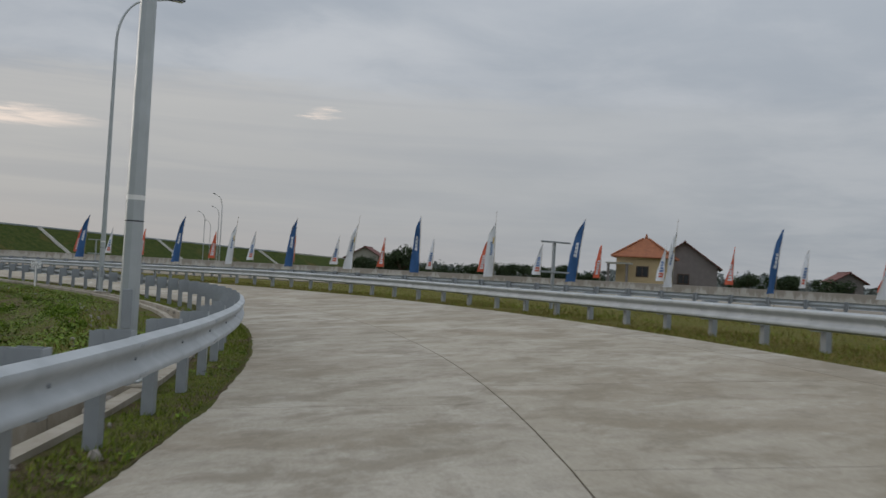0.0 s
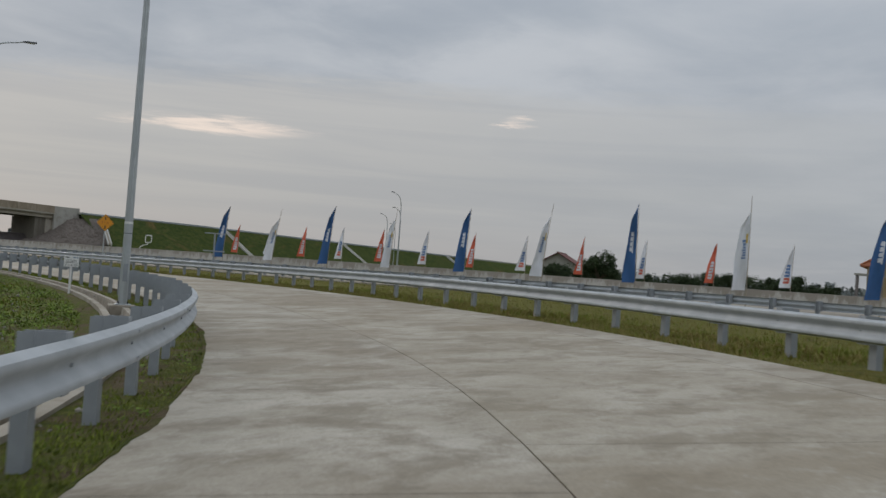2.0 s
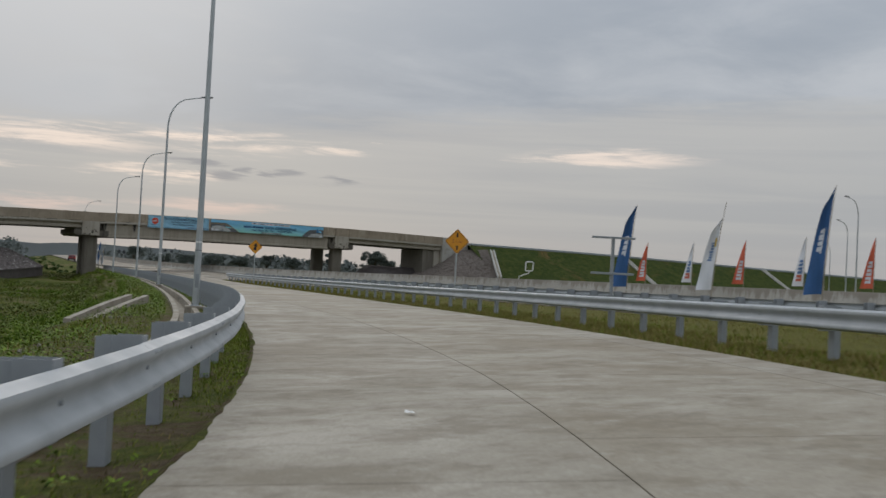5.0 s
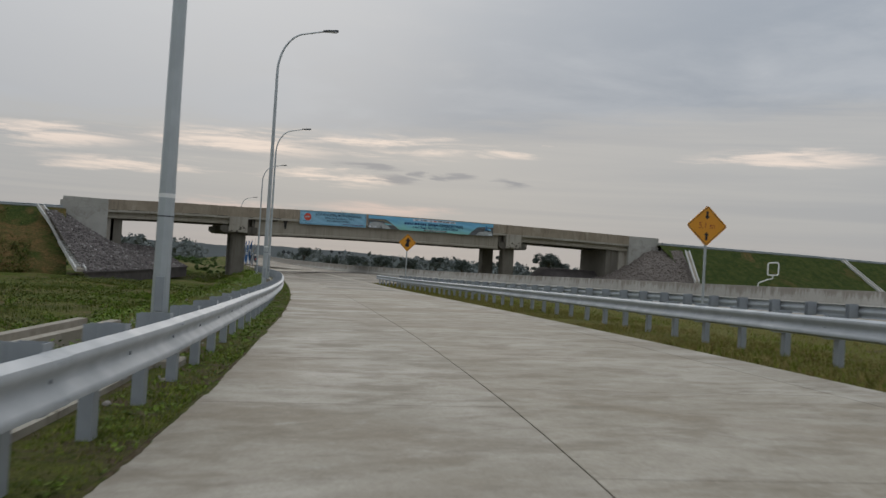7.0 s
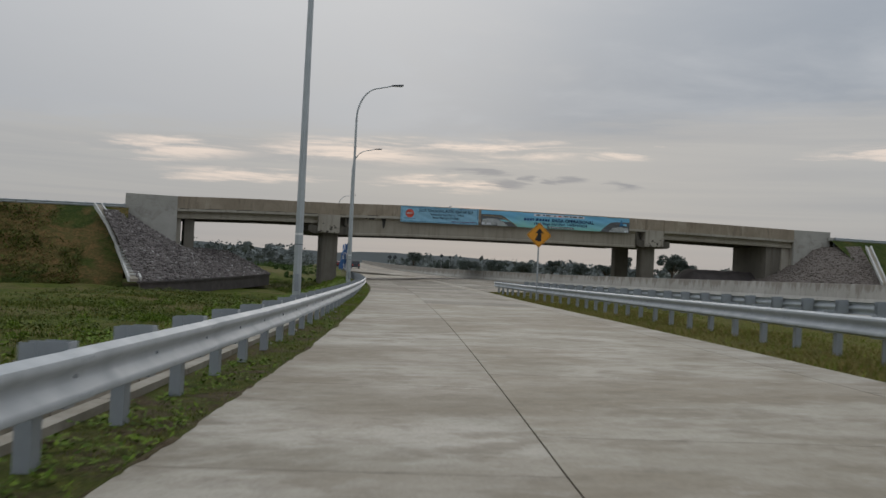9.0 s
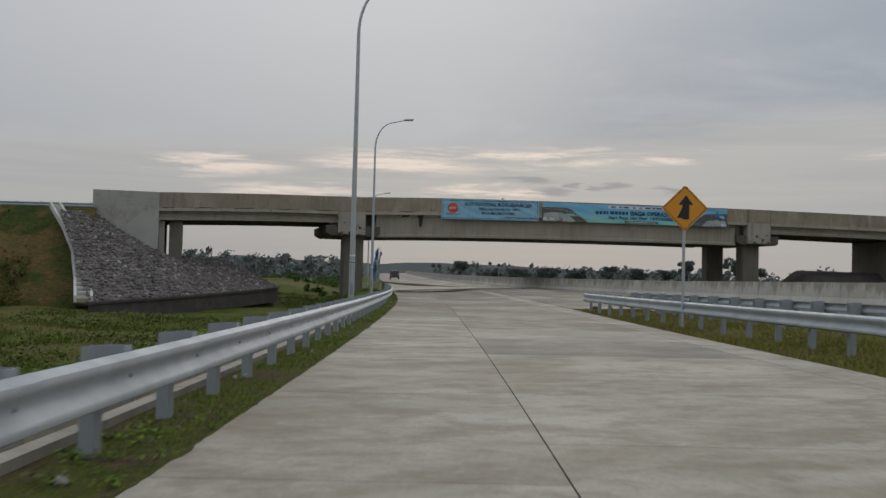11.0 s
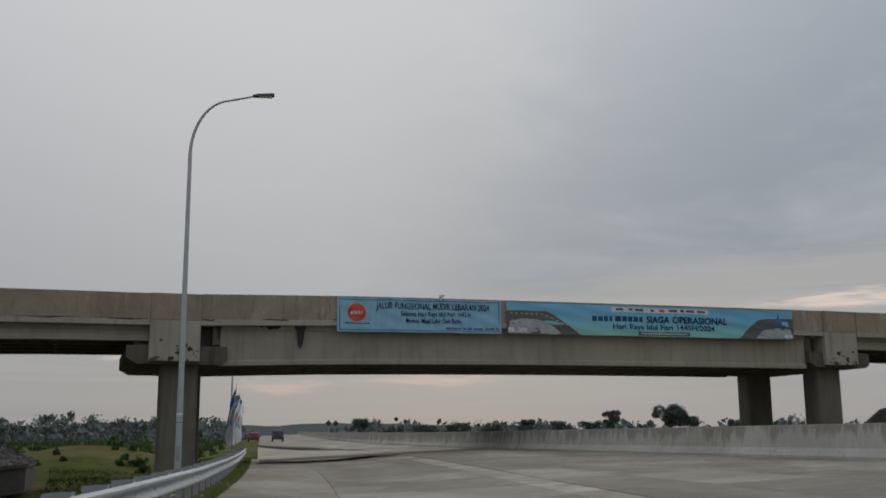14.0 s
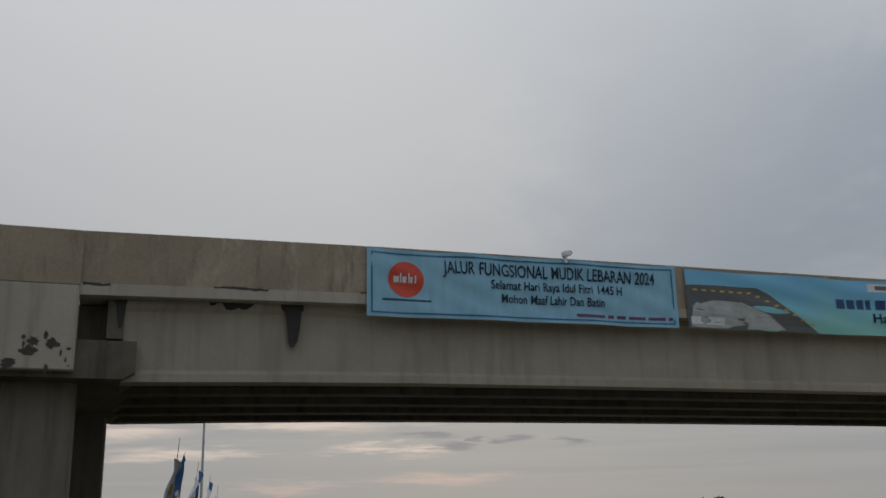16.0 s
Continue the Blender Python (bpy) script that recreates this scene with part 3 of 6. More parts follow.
def nearest(x, y):
    """Distance along the ramp's line and offset from it (right is positive)."""
    x, y = np.atleast_1d(np.asarray(x, float)), np.atleast_1d(np.asarray(y, float))
    s, d = np.empty_like(x), np.empty_like(x)
    for k in range(0, len(x), 4000):
        q = (x[k:k + 4000, None] - AX[None, ::4]) ** 2 + (y[k:k + 4000, None] - AY[None, ::4]) ** 2
        i = q.argmin(1) * 4
        s[k:k + 4000] = AS[i]
        d[k:k + 4000] = (x[k:k + 4000] - AX[i]) * np.cos(AH[i]) - (y[k:k + 4000] - AY[i]) * np.sin(AH[i])
    return s, d


def wavy(x, y):
    return (np.sin(x * 0.31 + 1.3 * np.sin(y * 0.17)) * np.cos(y * 0.27 + x * 0.05) * 0.5 + np.sin(x * 0.83 + y * 0.61) * np.cos(y * 0.9 - x * 0.37) * 0.25)


def land_z(x, y):
    """Height of the open ground."""
    x, y = np.atleast_1d(np.asarray(x, float)), np.atleast_1d(np.asarray(y, float))
    s, d = nearest(x, y)
    rz = ramp_z(s, d)
    rough = wavy(x, y)
    # the side away from the motorway: verge, then a slope down to a low meadow
    low = -1.55 + 0.35 * rough + 0.75 * rise(y) + smooth01(-25, -60, d) * 0.4
    verge = ramp_z(s, np.maximum(d, -4.6)) - 0.05 + 0.05 * rough * (d < -3.4)
    low = low + 2.4 * np.exp(-((x + 13) / 9.0) ** 2 - ((y - 40) / 20.0) ** 2)
    left = verge + (low - verge) * smooth01(-4.6, -9.5, d)
    dm = x - wall_x(y)
    mz = main_z(x, y)
    gore = gore_z(x, y) - 0.2
    right = np.where(dm < 0.5, mz - 0.12, mz - 0.12 - smooth01(16, 30, dm) * (0.8 + rise(y)) + 0.25 * rough * smooth01(16, 22, dm))
    z = np.where(d < 0, left, np.where((x < lane_edge(y)) & (s < NOSE + 0.5), gore, right))
    z = np.where((d > LEFT - 0.02) & (d < RIGHT + 0.02), rz - 0.3, z)
    return_bed = (d > -5.3) & (d <= LEFT - 0.02)
    z = np.where(return_bed & (s < 235), z - 0.7, z)
    far = np.hypot(x + 10, y + 60)
    return z - smooth01(600, 3000, far) * 6.0


def verge_z(s, d):
    """Height of the mown strip beside the ramp."""
    x, y = at(s, d)
    return ramp_z(s, d) - 0.045 + 0.03 * wavy(x * 2.3, y * 2.1) * smooth01(-1.6, -2.4, d)


def land_point(x, y, dz=0.0):
    return Vector((x, y, float(land_z(x, y)[0]) + dz))


def spread(lo, hi, step, far, n):
    core = np.arange(lo, hi + 0.01, step)
    a = lo - (np.linspace(0, 1, n)[1:] ** 2.4) * (far + lo)
    b = hi + (np.linspace(0, 1, n)[1:] ** 2.4) * (far - hi)
    return np.concatenate((a[::-1], core, b))


def build_ground():
    gx, gy = spread(-112, 40, 1.1, 3500, 26), spread(-212, 40, 1.1, 3500, 26)
    X, Y = np.meshgrid(gx, gy, indexing="ij")
    Z = land_z(X.ravel(), Y.ravel())
    co = np.stack([X.ravel(), Y.ravel(), Z], 1)
    nx, ny = len(gx), len(gy)
    i = (np.arange(nx - 1)[:, None] * ny + np.arange(ny - 1)[None]).ravel()
    faces = np.stack([i, i + ny, i + ny + 1, i + 1], 1)
    me = bpy.data.meshes.new("ground")
    me.from_pydata(co.tolist(), [], faces.tolist())
    me.polygons.foreach_set("use_smooth", [True] * len(me.polygons))
    me.materials.append(M_GROUND)
    return tagged(new("ground", me), "green and brown weedy meadow ground beside the ramp", "ground", kind="structure")


build_ground()


def drain_d(s):
    return np.interp(s, (47, 83, 120, 157, 190), (-3.15, -3.2, -3.25, -3.35, -3.5)) + (left_d(s) + 2.0) * 0.6


DRAIN0, DRAIN1 = -11.0, 187.0


def build_verges():
    """Grass strips that meet the pavement's edges closely."""
    def strip(s0, s1, near, far):
        bm = bmesh.new()

        def p(s, u):
            a, b = near(s), far(s)
            d = a + (b - a) * u
            x, y = map(float, at(s, d))
            return (x, y, float(verge_z(s, d)) - (0.05 if d < -5.3 else 0))

        sheet(bm, p, steps(s0, s1, int((s1 - s0) / 1.2)), steps(0, 1, 5))
        solid("verge", bm, M_VERGE, "strip of weedy soil between ramp and drain", "verge", kind="structure", smooth=True)

    edge, outer = (lambda s: float(left_d(s)) + 0.005), (lambda s: -5.45)
    strip(-45, DRAIN0, edge, outer)
    strip(DRAIN0, DRAIN1, edge, lambda s: float(drain_d(s)) + 0.30)
    strip(DRAIN0, DRAIN1, lambda s: float(drain_d(s)) - 0.42, outer)
    strip(DRAIN1, 236, edge, outer)
    bm = bmesh.new()

    def brow(s, u):
        d = -5.3 - 3.4 * u
        x, y = map(float, at(s, d))
        edge = 0.16 * (u * 2 - 1) ** 6
        return (x, y, float(land_z(x, y)[0]) + 0.05 - edge + 0.05 * float(wavy(x * 2.3, y * 2.1)))

    sheet(bm, brow, steps(-45, 200, 240), steps(0, 1, 7))
    solid("verge", bm, M_VERGE, "brown soil brow above the weedy slope", "verge", kind="structure", smooth=True)
    bm = bmesh.new()

    def gore(s, u):
        x, y = map(float, at(s, RIGHT))
        xx = x - 0.004 + (float(lane_edge(y)) - x + 0.45) * u
        return (xx, y, float(gore_z(xx, y)))

    sheet(bm, gore, steps(-40, NOSE + 0.5, 250), [0] + [0.03 * 1.22 ** k for k in range(18)] + [1])
    solid("gore", bm, M_GORE, "grassy wedge between ramp and motorway", "verge", kind="structure", smooth=True)


build_verges()

# ---- pavements ----


def slab_mesh(s0, s1, d0, d1, gap=0.012, n=3):
    bm = bmesh.new()
    side = (lambda d, s: float(seam(s)) if d is None else float(left_d(s)) if d == LEFT else d)
    top = []
    for s in steps(s0 + gap, s1 - gap, n):
        a, b = side(d0, s) + gap, side(d1, s) - gap
        top.append([on_ramp(s, d) for d in (a, (a + b) / 2, b)])
    down = Vector((0, 0, -0.2))
    loops = [[*r, *[p + down for p in r[::-1]]] for r in top]
    rings(bm, loops)
    return bm


road = tagged(new("road"), "pale grey cast concrete ramp with a dark seam", "road", kind="structure")
bm = bmesh.new()
sheet(bm, lambda s, d: on_ramp(s, d, -0.02), steps(-45, 230, 110), [-1.38, 0, 3, RIGHT - 0.03])
part("joint_bed", bm, M_JOINT, road)
for k in range(-9, 46):
    for d0, d1, off, mt in ((LEFT, None, 0, M_ROADL if k < 31 else M_ROADD), (None, 5.42, 1.6, M_ROAD if k < 27 else M_ROADD), (5.42, RIGHT, 0.7, M_ROADL)):
        part("slab", slab_mesh(k * 5 + off, k * 5 + 5 + off, d0, d1, 0.008), mt, road)


def build_mainline():
    main = tagged(new("motorway"), "broad pale concrete carriageway running under the bridge", "road", kind="structure")
    ys = np.concatenate((np.arange(-260, 40, 4.0), np.arange(40, 440, 16.0), np.arange(440, 901, 60.0)))

    def strip(y, f0, f1, n=5):
        w = wall_x(y)
        x0 = float(lane_edge(y))
        if y > -40:
            i = int(np.abs(AY - y).argmin())
            x0 = (edge_x(y) - 0.004 if y < 18 else edge_x(y) - (y - 18) / 6)
            x0 = max(x0, AX[i] + LEFT)
        return [(x0 + (w - 0.3 - x0) * (f0 + (f1 - f0) * k / n)) for k in range(n + 1)]

    seams = (0.0, 0.22, 0.48, 0.74, 1.0)

    def lane(name, f0, f1, yy):
        bm = bmesh.new()
        g = []
        for y in yy:
            xs = strip(float(y), f0 + 0.001, f1 - 0.001)
            g.append([bm.verts.new((x, y, float(main_z(x, y)) + 0.004)) for x in xs])
            if f0 == 0:
                g[-1].insert(0, bm.verts.new((xs[0], y, g[-1][0].co.z - 0.16)))
        for a, b in zip(g, g[1:]):
            for i in range(len(a) - 1):
                bm.faces.new((a[i], a[i + 1], b[i + 1], b[i]))
        part(name, bm, M_ROADD, main)

    for f0, f1 in zip(seams, seams[1:]):
        lane("lane", f0, f1, [y for y in ys if y <= -96])
        lane("lane", f0, f1, [y for y in ys if y >= 36])
        y = -96.0
        while y < 36:
            b = min(y + 6.0, 36.0)
            lane("slab", f0, f1, steps(y + 0.006, b - 0.006, 12 if f0 == 0 and -60 < y < -40 else 3))
            y = b
    bm = bmesh.new()
    g = []
    for y in ys:
        w = wall_x(y)
        g.append([bm.verts.new((x, y, float(main_z(w, y)))) for x in (w + 0.4, w + 7, w + 14)])
    for a, b in zip(g, g[1:]):
        for i in range(2):
            bm.faces.new((a[i], a[i + 1], b[i + 1], b[i]))
    part("lane", bm, M_ROAD, main)
    # a dark grainy strip across the lanes under the bridge
    bm = bmesh.new()
    g = []
    for y in (1.5, 4.0, 6.5):
        i = int(np.abs(AY - y).argmin())
        xs = steps(float(AX[i]) + LEFT, float(wall_x(y)) - 0.45, 12)
        ss, dd = nearest(xs, [y] * 13)
        g.append([bm.verts.new((x, y + 0.18 * x, max(float(main_z(x, y + 0.18 * x)), float(ramp_z(a, min(b, RIGHT))) if b < RIGHT else -9) + 0.012)) for x, a, b in zip(xs, ss, dd)])
    for a, b in zip(g, g[1:]):
        for i in range(12):
            bm.faces.new((a[i], a[i + 1], b[i + 1], b[i]))
    part("asphalt_strip", bm, M_DARKSTRIP, main, "dark strip across the carriageway under the bridge")
    # lane beyond the ramp's end
    bm = bmesh.new()
    sheet(bm, lambda s, d: on_ramp(s, d, 0.002), steps(230, 820, 80), [LEFT, 0, 2, 4, RIGHT])
    part("lane", bm, M_ROAD, main)


build_mainline()


def build_median():
    """The concrete barrier between the carriageways, in cast lengths."""
    wall = tagged(new("median_barrier"), "long stained grey concrete median barrier", "barrier", kind="structure")
    prof = ((-0.34, 0.0), (-0.34, 0.10), (-0.20, 0.35), (-0.12, 1.08), (-0.10, 1.10), (0.10, 1.10), (0.12, 1.08), (0.20, 0.35), (0.34, 0.10), (0.34, 0.0))
    y = -230.0
    while y < 330:
        ln = 6.0 if y < 60 else 30.0
        bm = bmesh.new()
        loops = []
        for yy in (y + 0.005, y + ln - 0.005):
            x = wall_x(yy)
            z = float(main_z(x, yy)) - 0.02
            loops.append([(x + a, yy, z + b) for a, b in prof])
        rings(bm, loops)
        part("panel", bm, M_WALL, wall)
        y += ln


build_median()


def build_drain():
    """The open concrete channel behind the ramp's rail."""
    drain = tagged(new("side_drain"), "open concrete channel with pale rims and dirt inside", "drain", kind="structure")
    prof = ((-0.44, 0.05), (-0.28, 0.05), (-0.25, -0.25), (0.13, -0.25), (0.16, 0.05), (0.32, 0.05), (0.32, -0.5), (-0.44, -0.5))
    k = DRAIN0
    while k < DRAIN1 - 2.9:
        bm = bmesh.new()
        loops = []
        for s in (k, k + 2.96):
            h = heading(s)
            c = on_ramp(s, float(drain_d(s)), -0.02)
            loops.append([c + Vector((a * math.cos(h), -a * math.sin(h), b)) for a, b in prof])
        rings(bm, loops)
        part("channel", bm, M_DRAIN, drain)
        k += 3.0


build_drain()

# ---- guard rails ----
BEAM = [(a, b * 1.12) for a, b in ((0.0, 0.0), (0.02, 0.012), (0.075, 0.03), (0.083, 0.055), (0.075, 0.085), (0.012, 0.125), (0.005, 0.155), (0.012, 0.185), (0.075, 0.225), (0.083, 0.255), (0.075, 0.28), (0.02, 0.298), (0.0, 0.31))]


def post_mesh():
    bm = bmesh.new()
    o = ((-0.09, -0.055), (0.09, -0.055), (0.09, 0.055), (0.083, 0.055), (0.083, -0.048), (-0.083, -0.048), (-0.083, 0.055), (-0.09, 0.055))
    rings(bm, [[(x, y, z) for x, y in o] for z in (-0.6, 0.825)])
    return mesh_of("post", bm, M_POST)


def block_mesh():
    bm = bmesh.new()
    o = ((-0.085, -0.20), (0.085, -0.20), (0.085, 0.0), (0.077, 0.0), (0.077, -0.19), (-0.077, -0.19), (-0.077, 0.0), (-0.085, 0.0))
    rings(bm, [[(x, y, z) for x, y in o] for z in (0.42, 0.835)])
    return mesh_of("spacer_block", bm, M_POST)


def bolt_mesh():
    bm = bmesh.new()
    bmesh.ops.create_cone(bm, cap_ends=True, segments=8, radius1=0.017, radius2=0.013, depth=0.016, matrix=Matrix.Rotation(radians(90), 4, "X"))
    return mesh_of("bolt", bm, M_POST)


def splice_mesh():
    """The eight bolts of a lap joint."""
    bm = bmesh.new()
    for x in (-0.11, -0.04, 0.04, 0.11):
        for z in (-0.112, 0.112):
            bmesh.ops.create_cone(bm, cap_ends=True, segments=6, radius1=0.016, radius2=0.012, depth=0.016, matrix=Matrix.Translation((x, 0, z)) @ Matrix.Rotation(radians(90), 4, "X"))
    bm.verts.index_update()
    out = np.array([v.co[:] for v in bm.verts]), [[v.index for v in f.verts] for f in bm.faces]
    bm.free()
    return out


POST, BLOCK, BOLT, SPLICE = post_mesh(), block_mesh(), bolt_mesh(), splice_mesh()


def rail_line(name, label, place, count, face, ends=(False, False)):
    """place(k): ground point and heading of post k; face: +1 where the beam stands to the right of its posts."""
    rail = thing(name, label, "guard rail", kind="")
    bolts = []
    for k in range(count):
        p, h = place(k)
        turn = Matrix.Translation(p) @ Matrix.Rotation(-h + (0 if face > 0 else math.pi), 4, "Z") @ Matrix.Rotation(radians(90), 4, "Z")
        po = part("post", POST, None, rail)
        po.matrix_local = turn @ Matrix.Translation((0, 0.1, 0))
        bl = part("spacer_block", BLOCK, None, rail)
        bl.matrix_local = turn @ Matrix.Translation((0, 0.044, 0))
        bo = part("bolt", BOLT, None, rail)
        bo.matrix_local = turn @ Matrix.Translation((0, -0.183, 0.62))
        if k % 2 == 0 and 0 < k < count - 1:
            a = np.array(turn @ Matrix.Translation((0, -0.246, 0.62)))
            bolts.append(SPLICE[0] @ a[:3, :3].T + a[:3, 3])
    if bolts:
        n = len(SPLICE[0])
        me = bpy.data.meshes.new("splice_bolts")
        me.from_pydata(np.concatenate(bolts).tolist(), [], [[i + n * j for i in f] for j in range(len(bolts)) for f in SPLICE[1]])
        me.materials.append(M_POST)
        tagged(part("splice_bolts", me, None, rail), kind="stuff")
    for k in range(0, count - 1, 2):
        loops = []
        last = min(k + 2, count - 1)
        for j in steps(k - 0.08, last + 0.08, 8):
            p, h = place(max(j, 0) if k == 0 else j)
            out = Vector((math.cos(h), -math.sin(h), 0)) * face
            base = p + out * (0.165 + 0.006 * ((j - k) / 2)) + Vector((0, 0, 0.445 - 0.003 * ((j - k) / 2)))
            front = [base + out * a + Vector((0, 0, b)) for a, b in BEAM]
            back = [base + out * (a - 0.006) + Vector((0, 0, b)) for a, b in BEAM]
            loops.append(front + back[::-1])
        bm = bmesh.new()
        rings(bm, loops)
        part("beam", bm, M_STEEL, rail, smooth=True)
    for e, k in zip(ends, (0, count - 1)):
        if e:
            p, h = place(k)
            bm = bmesh.new()
            out = Vector((math.cos(h), -math.sin(h), 0)) * face
            along = Vector((math.sin(h), math.cos(h), 0)) * (1 if k else -1)
            loops = []
            for i in range(9):
                a = math.pi * i / 8
                c = p + along * (0.08 + 0.16 * math.sin(a)) + out * (0.06 + 0.12 * math.cos(a)) + Vector((0, 0, 0.445))
                nrm = along * math.sin(a) + out * math.cos(a)
                loops.append([c, c + Vector((0, 0, 0.347)), c + Vector((0, 0, 0.347)) - nrm * 0.006, c - nrm * 0.006])
            rings(bm, loops)
            part("end_cap", bm, M_STEEL, rail, smooth=True)
    return rail


RAIL_L, RAIL_R = -2.62, 7.75


def left_rail(k):
    """Posts of the rail round the bend, standing closer to the pavement where it curves."""
    q = -16 + 2 * k
    w = float(np.interp(q, (78, 108), (1.0, 0.15)))
    return on_ramp(q, RAIL_L + 2.0 + float(left_d(q)) + 0.2 * w, -0.1 + (0.13 if q < 45 else 0.10) * w), heading(q)


rail_line("guard_rail", "galvanised W-beam guard rail curving along the ramp's grass verge", left_rail, 124, 1)
NR = 91
rail_line("guard_rail", "galvanised W-beam guard rail on the grassy gore with an open end", lambda k: (on_ramp(-15.6 + 2 * k, RAIL_R - 1.1 * float(smooth01(136, 168, -15.6 + 2 * k)), -0.18 * float(smooth01(58.0, 26.0, -15.6 + 2 * k))), heading(-15.6 + 2 * k)), NR, -1, (False, True))


def main_rail(k):
    y = -212 + 2 * k
    x = outer_rail_x(y)
    return Vector((x, y, float(main_z(x, y)) - 0.04)), math.atan(0.158)


rail_line("guard_rail", "galvanised W-beam guard rail edging the motorway, seen from behind", main_rail, 80, 1, (False, True))

# ======== the overpass ========


def by(x):
    return -0.0017 * (x - 12.0) ** 2


def bz(x):
    return 9.63 - 0.0004 * (x - 25.0) ** 2 - 0.11 * math.exp(-((x + 8.5) / 6.0) ** 2)


WIDE = 10.4
PIERS = (-8.8, 33.9)
ABUT = (-26.3, 53.4)
bridge = thing("overpass", "weathered grey concrete girder overpass with two banners", "bridge")


def along(bm, xs, prof):
    """Sweep a profile (y back from the face, z down from the parapet's top) along the bridge."""
    rings(bm, [[(x, by(x) + a, bz(x) + b) for a, b in prof] for x in xs])


def spans():
    edges = (ABUT[0], PIERS[0], PIERS[1], ABUT[1])
    for i, (a, b) in enumerate(zip(edges, edges[1:])):
        xs = steps(a + (0 if i == 0 else 1.303), b - (0 if i == 2 else 1.303), 10)
        deep = 3.78 if i == 1 else 2.45
        for side in (0, 1):
            bm = bmesh.new()
            y0 = 0 if side == 0 else WIDE - 0.32
            along(bm, xs, ((y0, 0.0), (y0 + 0.3, 0.0), (y0 + 0.3, -1.35), (y0, -1.35)))
            part("parapet", bm, M_PARAPET, bridge, "brown-stained concrete parapet")
        bm = bmesh.new()
        along(bm, xs, ((0.0, -1.354), (WIDE, -1.354), (WIDE, -1.66), (0.0, -1.66)))
        part("deck", bm, M_CONC, bridge)
        for k in range(5):
            y0 = 0.42 + k * 2.2
            bm = bmesh.new()
            t, w, h = 1.664, 0.66, deep
            gs = steps(a + 2.42, b - 2.42, 10) if i == 1 else xs
            along(bm, gs, ((y0, -t), (y0 + w, -t), (y0 + w, -t - 0.16), (y0 + w - 0.1, -t - 0.28), (y0 + w - 0.1, -h + 0.32), (y0 + w, -h + 0.2), (y0 + w, -h), (y0, -h),
                           (y0, -h + 0.2), (y0 + 0.1, -h + 0.32), (y0 + 0.1, -t - 0.28), (y0, -t - 0.16)))
            # inner girders take the darker concrete, which carries the shade under the deck
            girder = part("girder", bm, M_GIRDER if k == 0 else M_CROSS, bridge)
            if i == 1:
                for e0, e1 in ((a + 2.0, a + 2.416), (b - 2.416, b - 2.0)):
                    bm = bmesh.new()
                    along(bm, (e0, e1), ((y0 + 0.004, -t), (y0 + w - 0.004, -t), (y0 + w - 0.004, -2.68), (y0 + 0.004, -2.68)))
                    # notched ends coloured dark for the shade of the recess
                    part("girder_end", bm, M_CROSS, girder)
        if i != 1:
            for f in (0.33, 0.66):
                x = a + (b - a) * f
                bm = bmesh.new()
                box(bm, x - 0.12, x + 0.12, by(x) + 1.1, by(x) + WIDE - 1, bz(x) - 2.35, bz(x) - 1.67)
                part("diaphragm", bm, M_GIRDER, bridge)


spans()


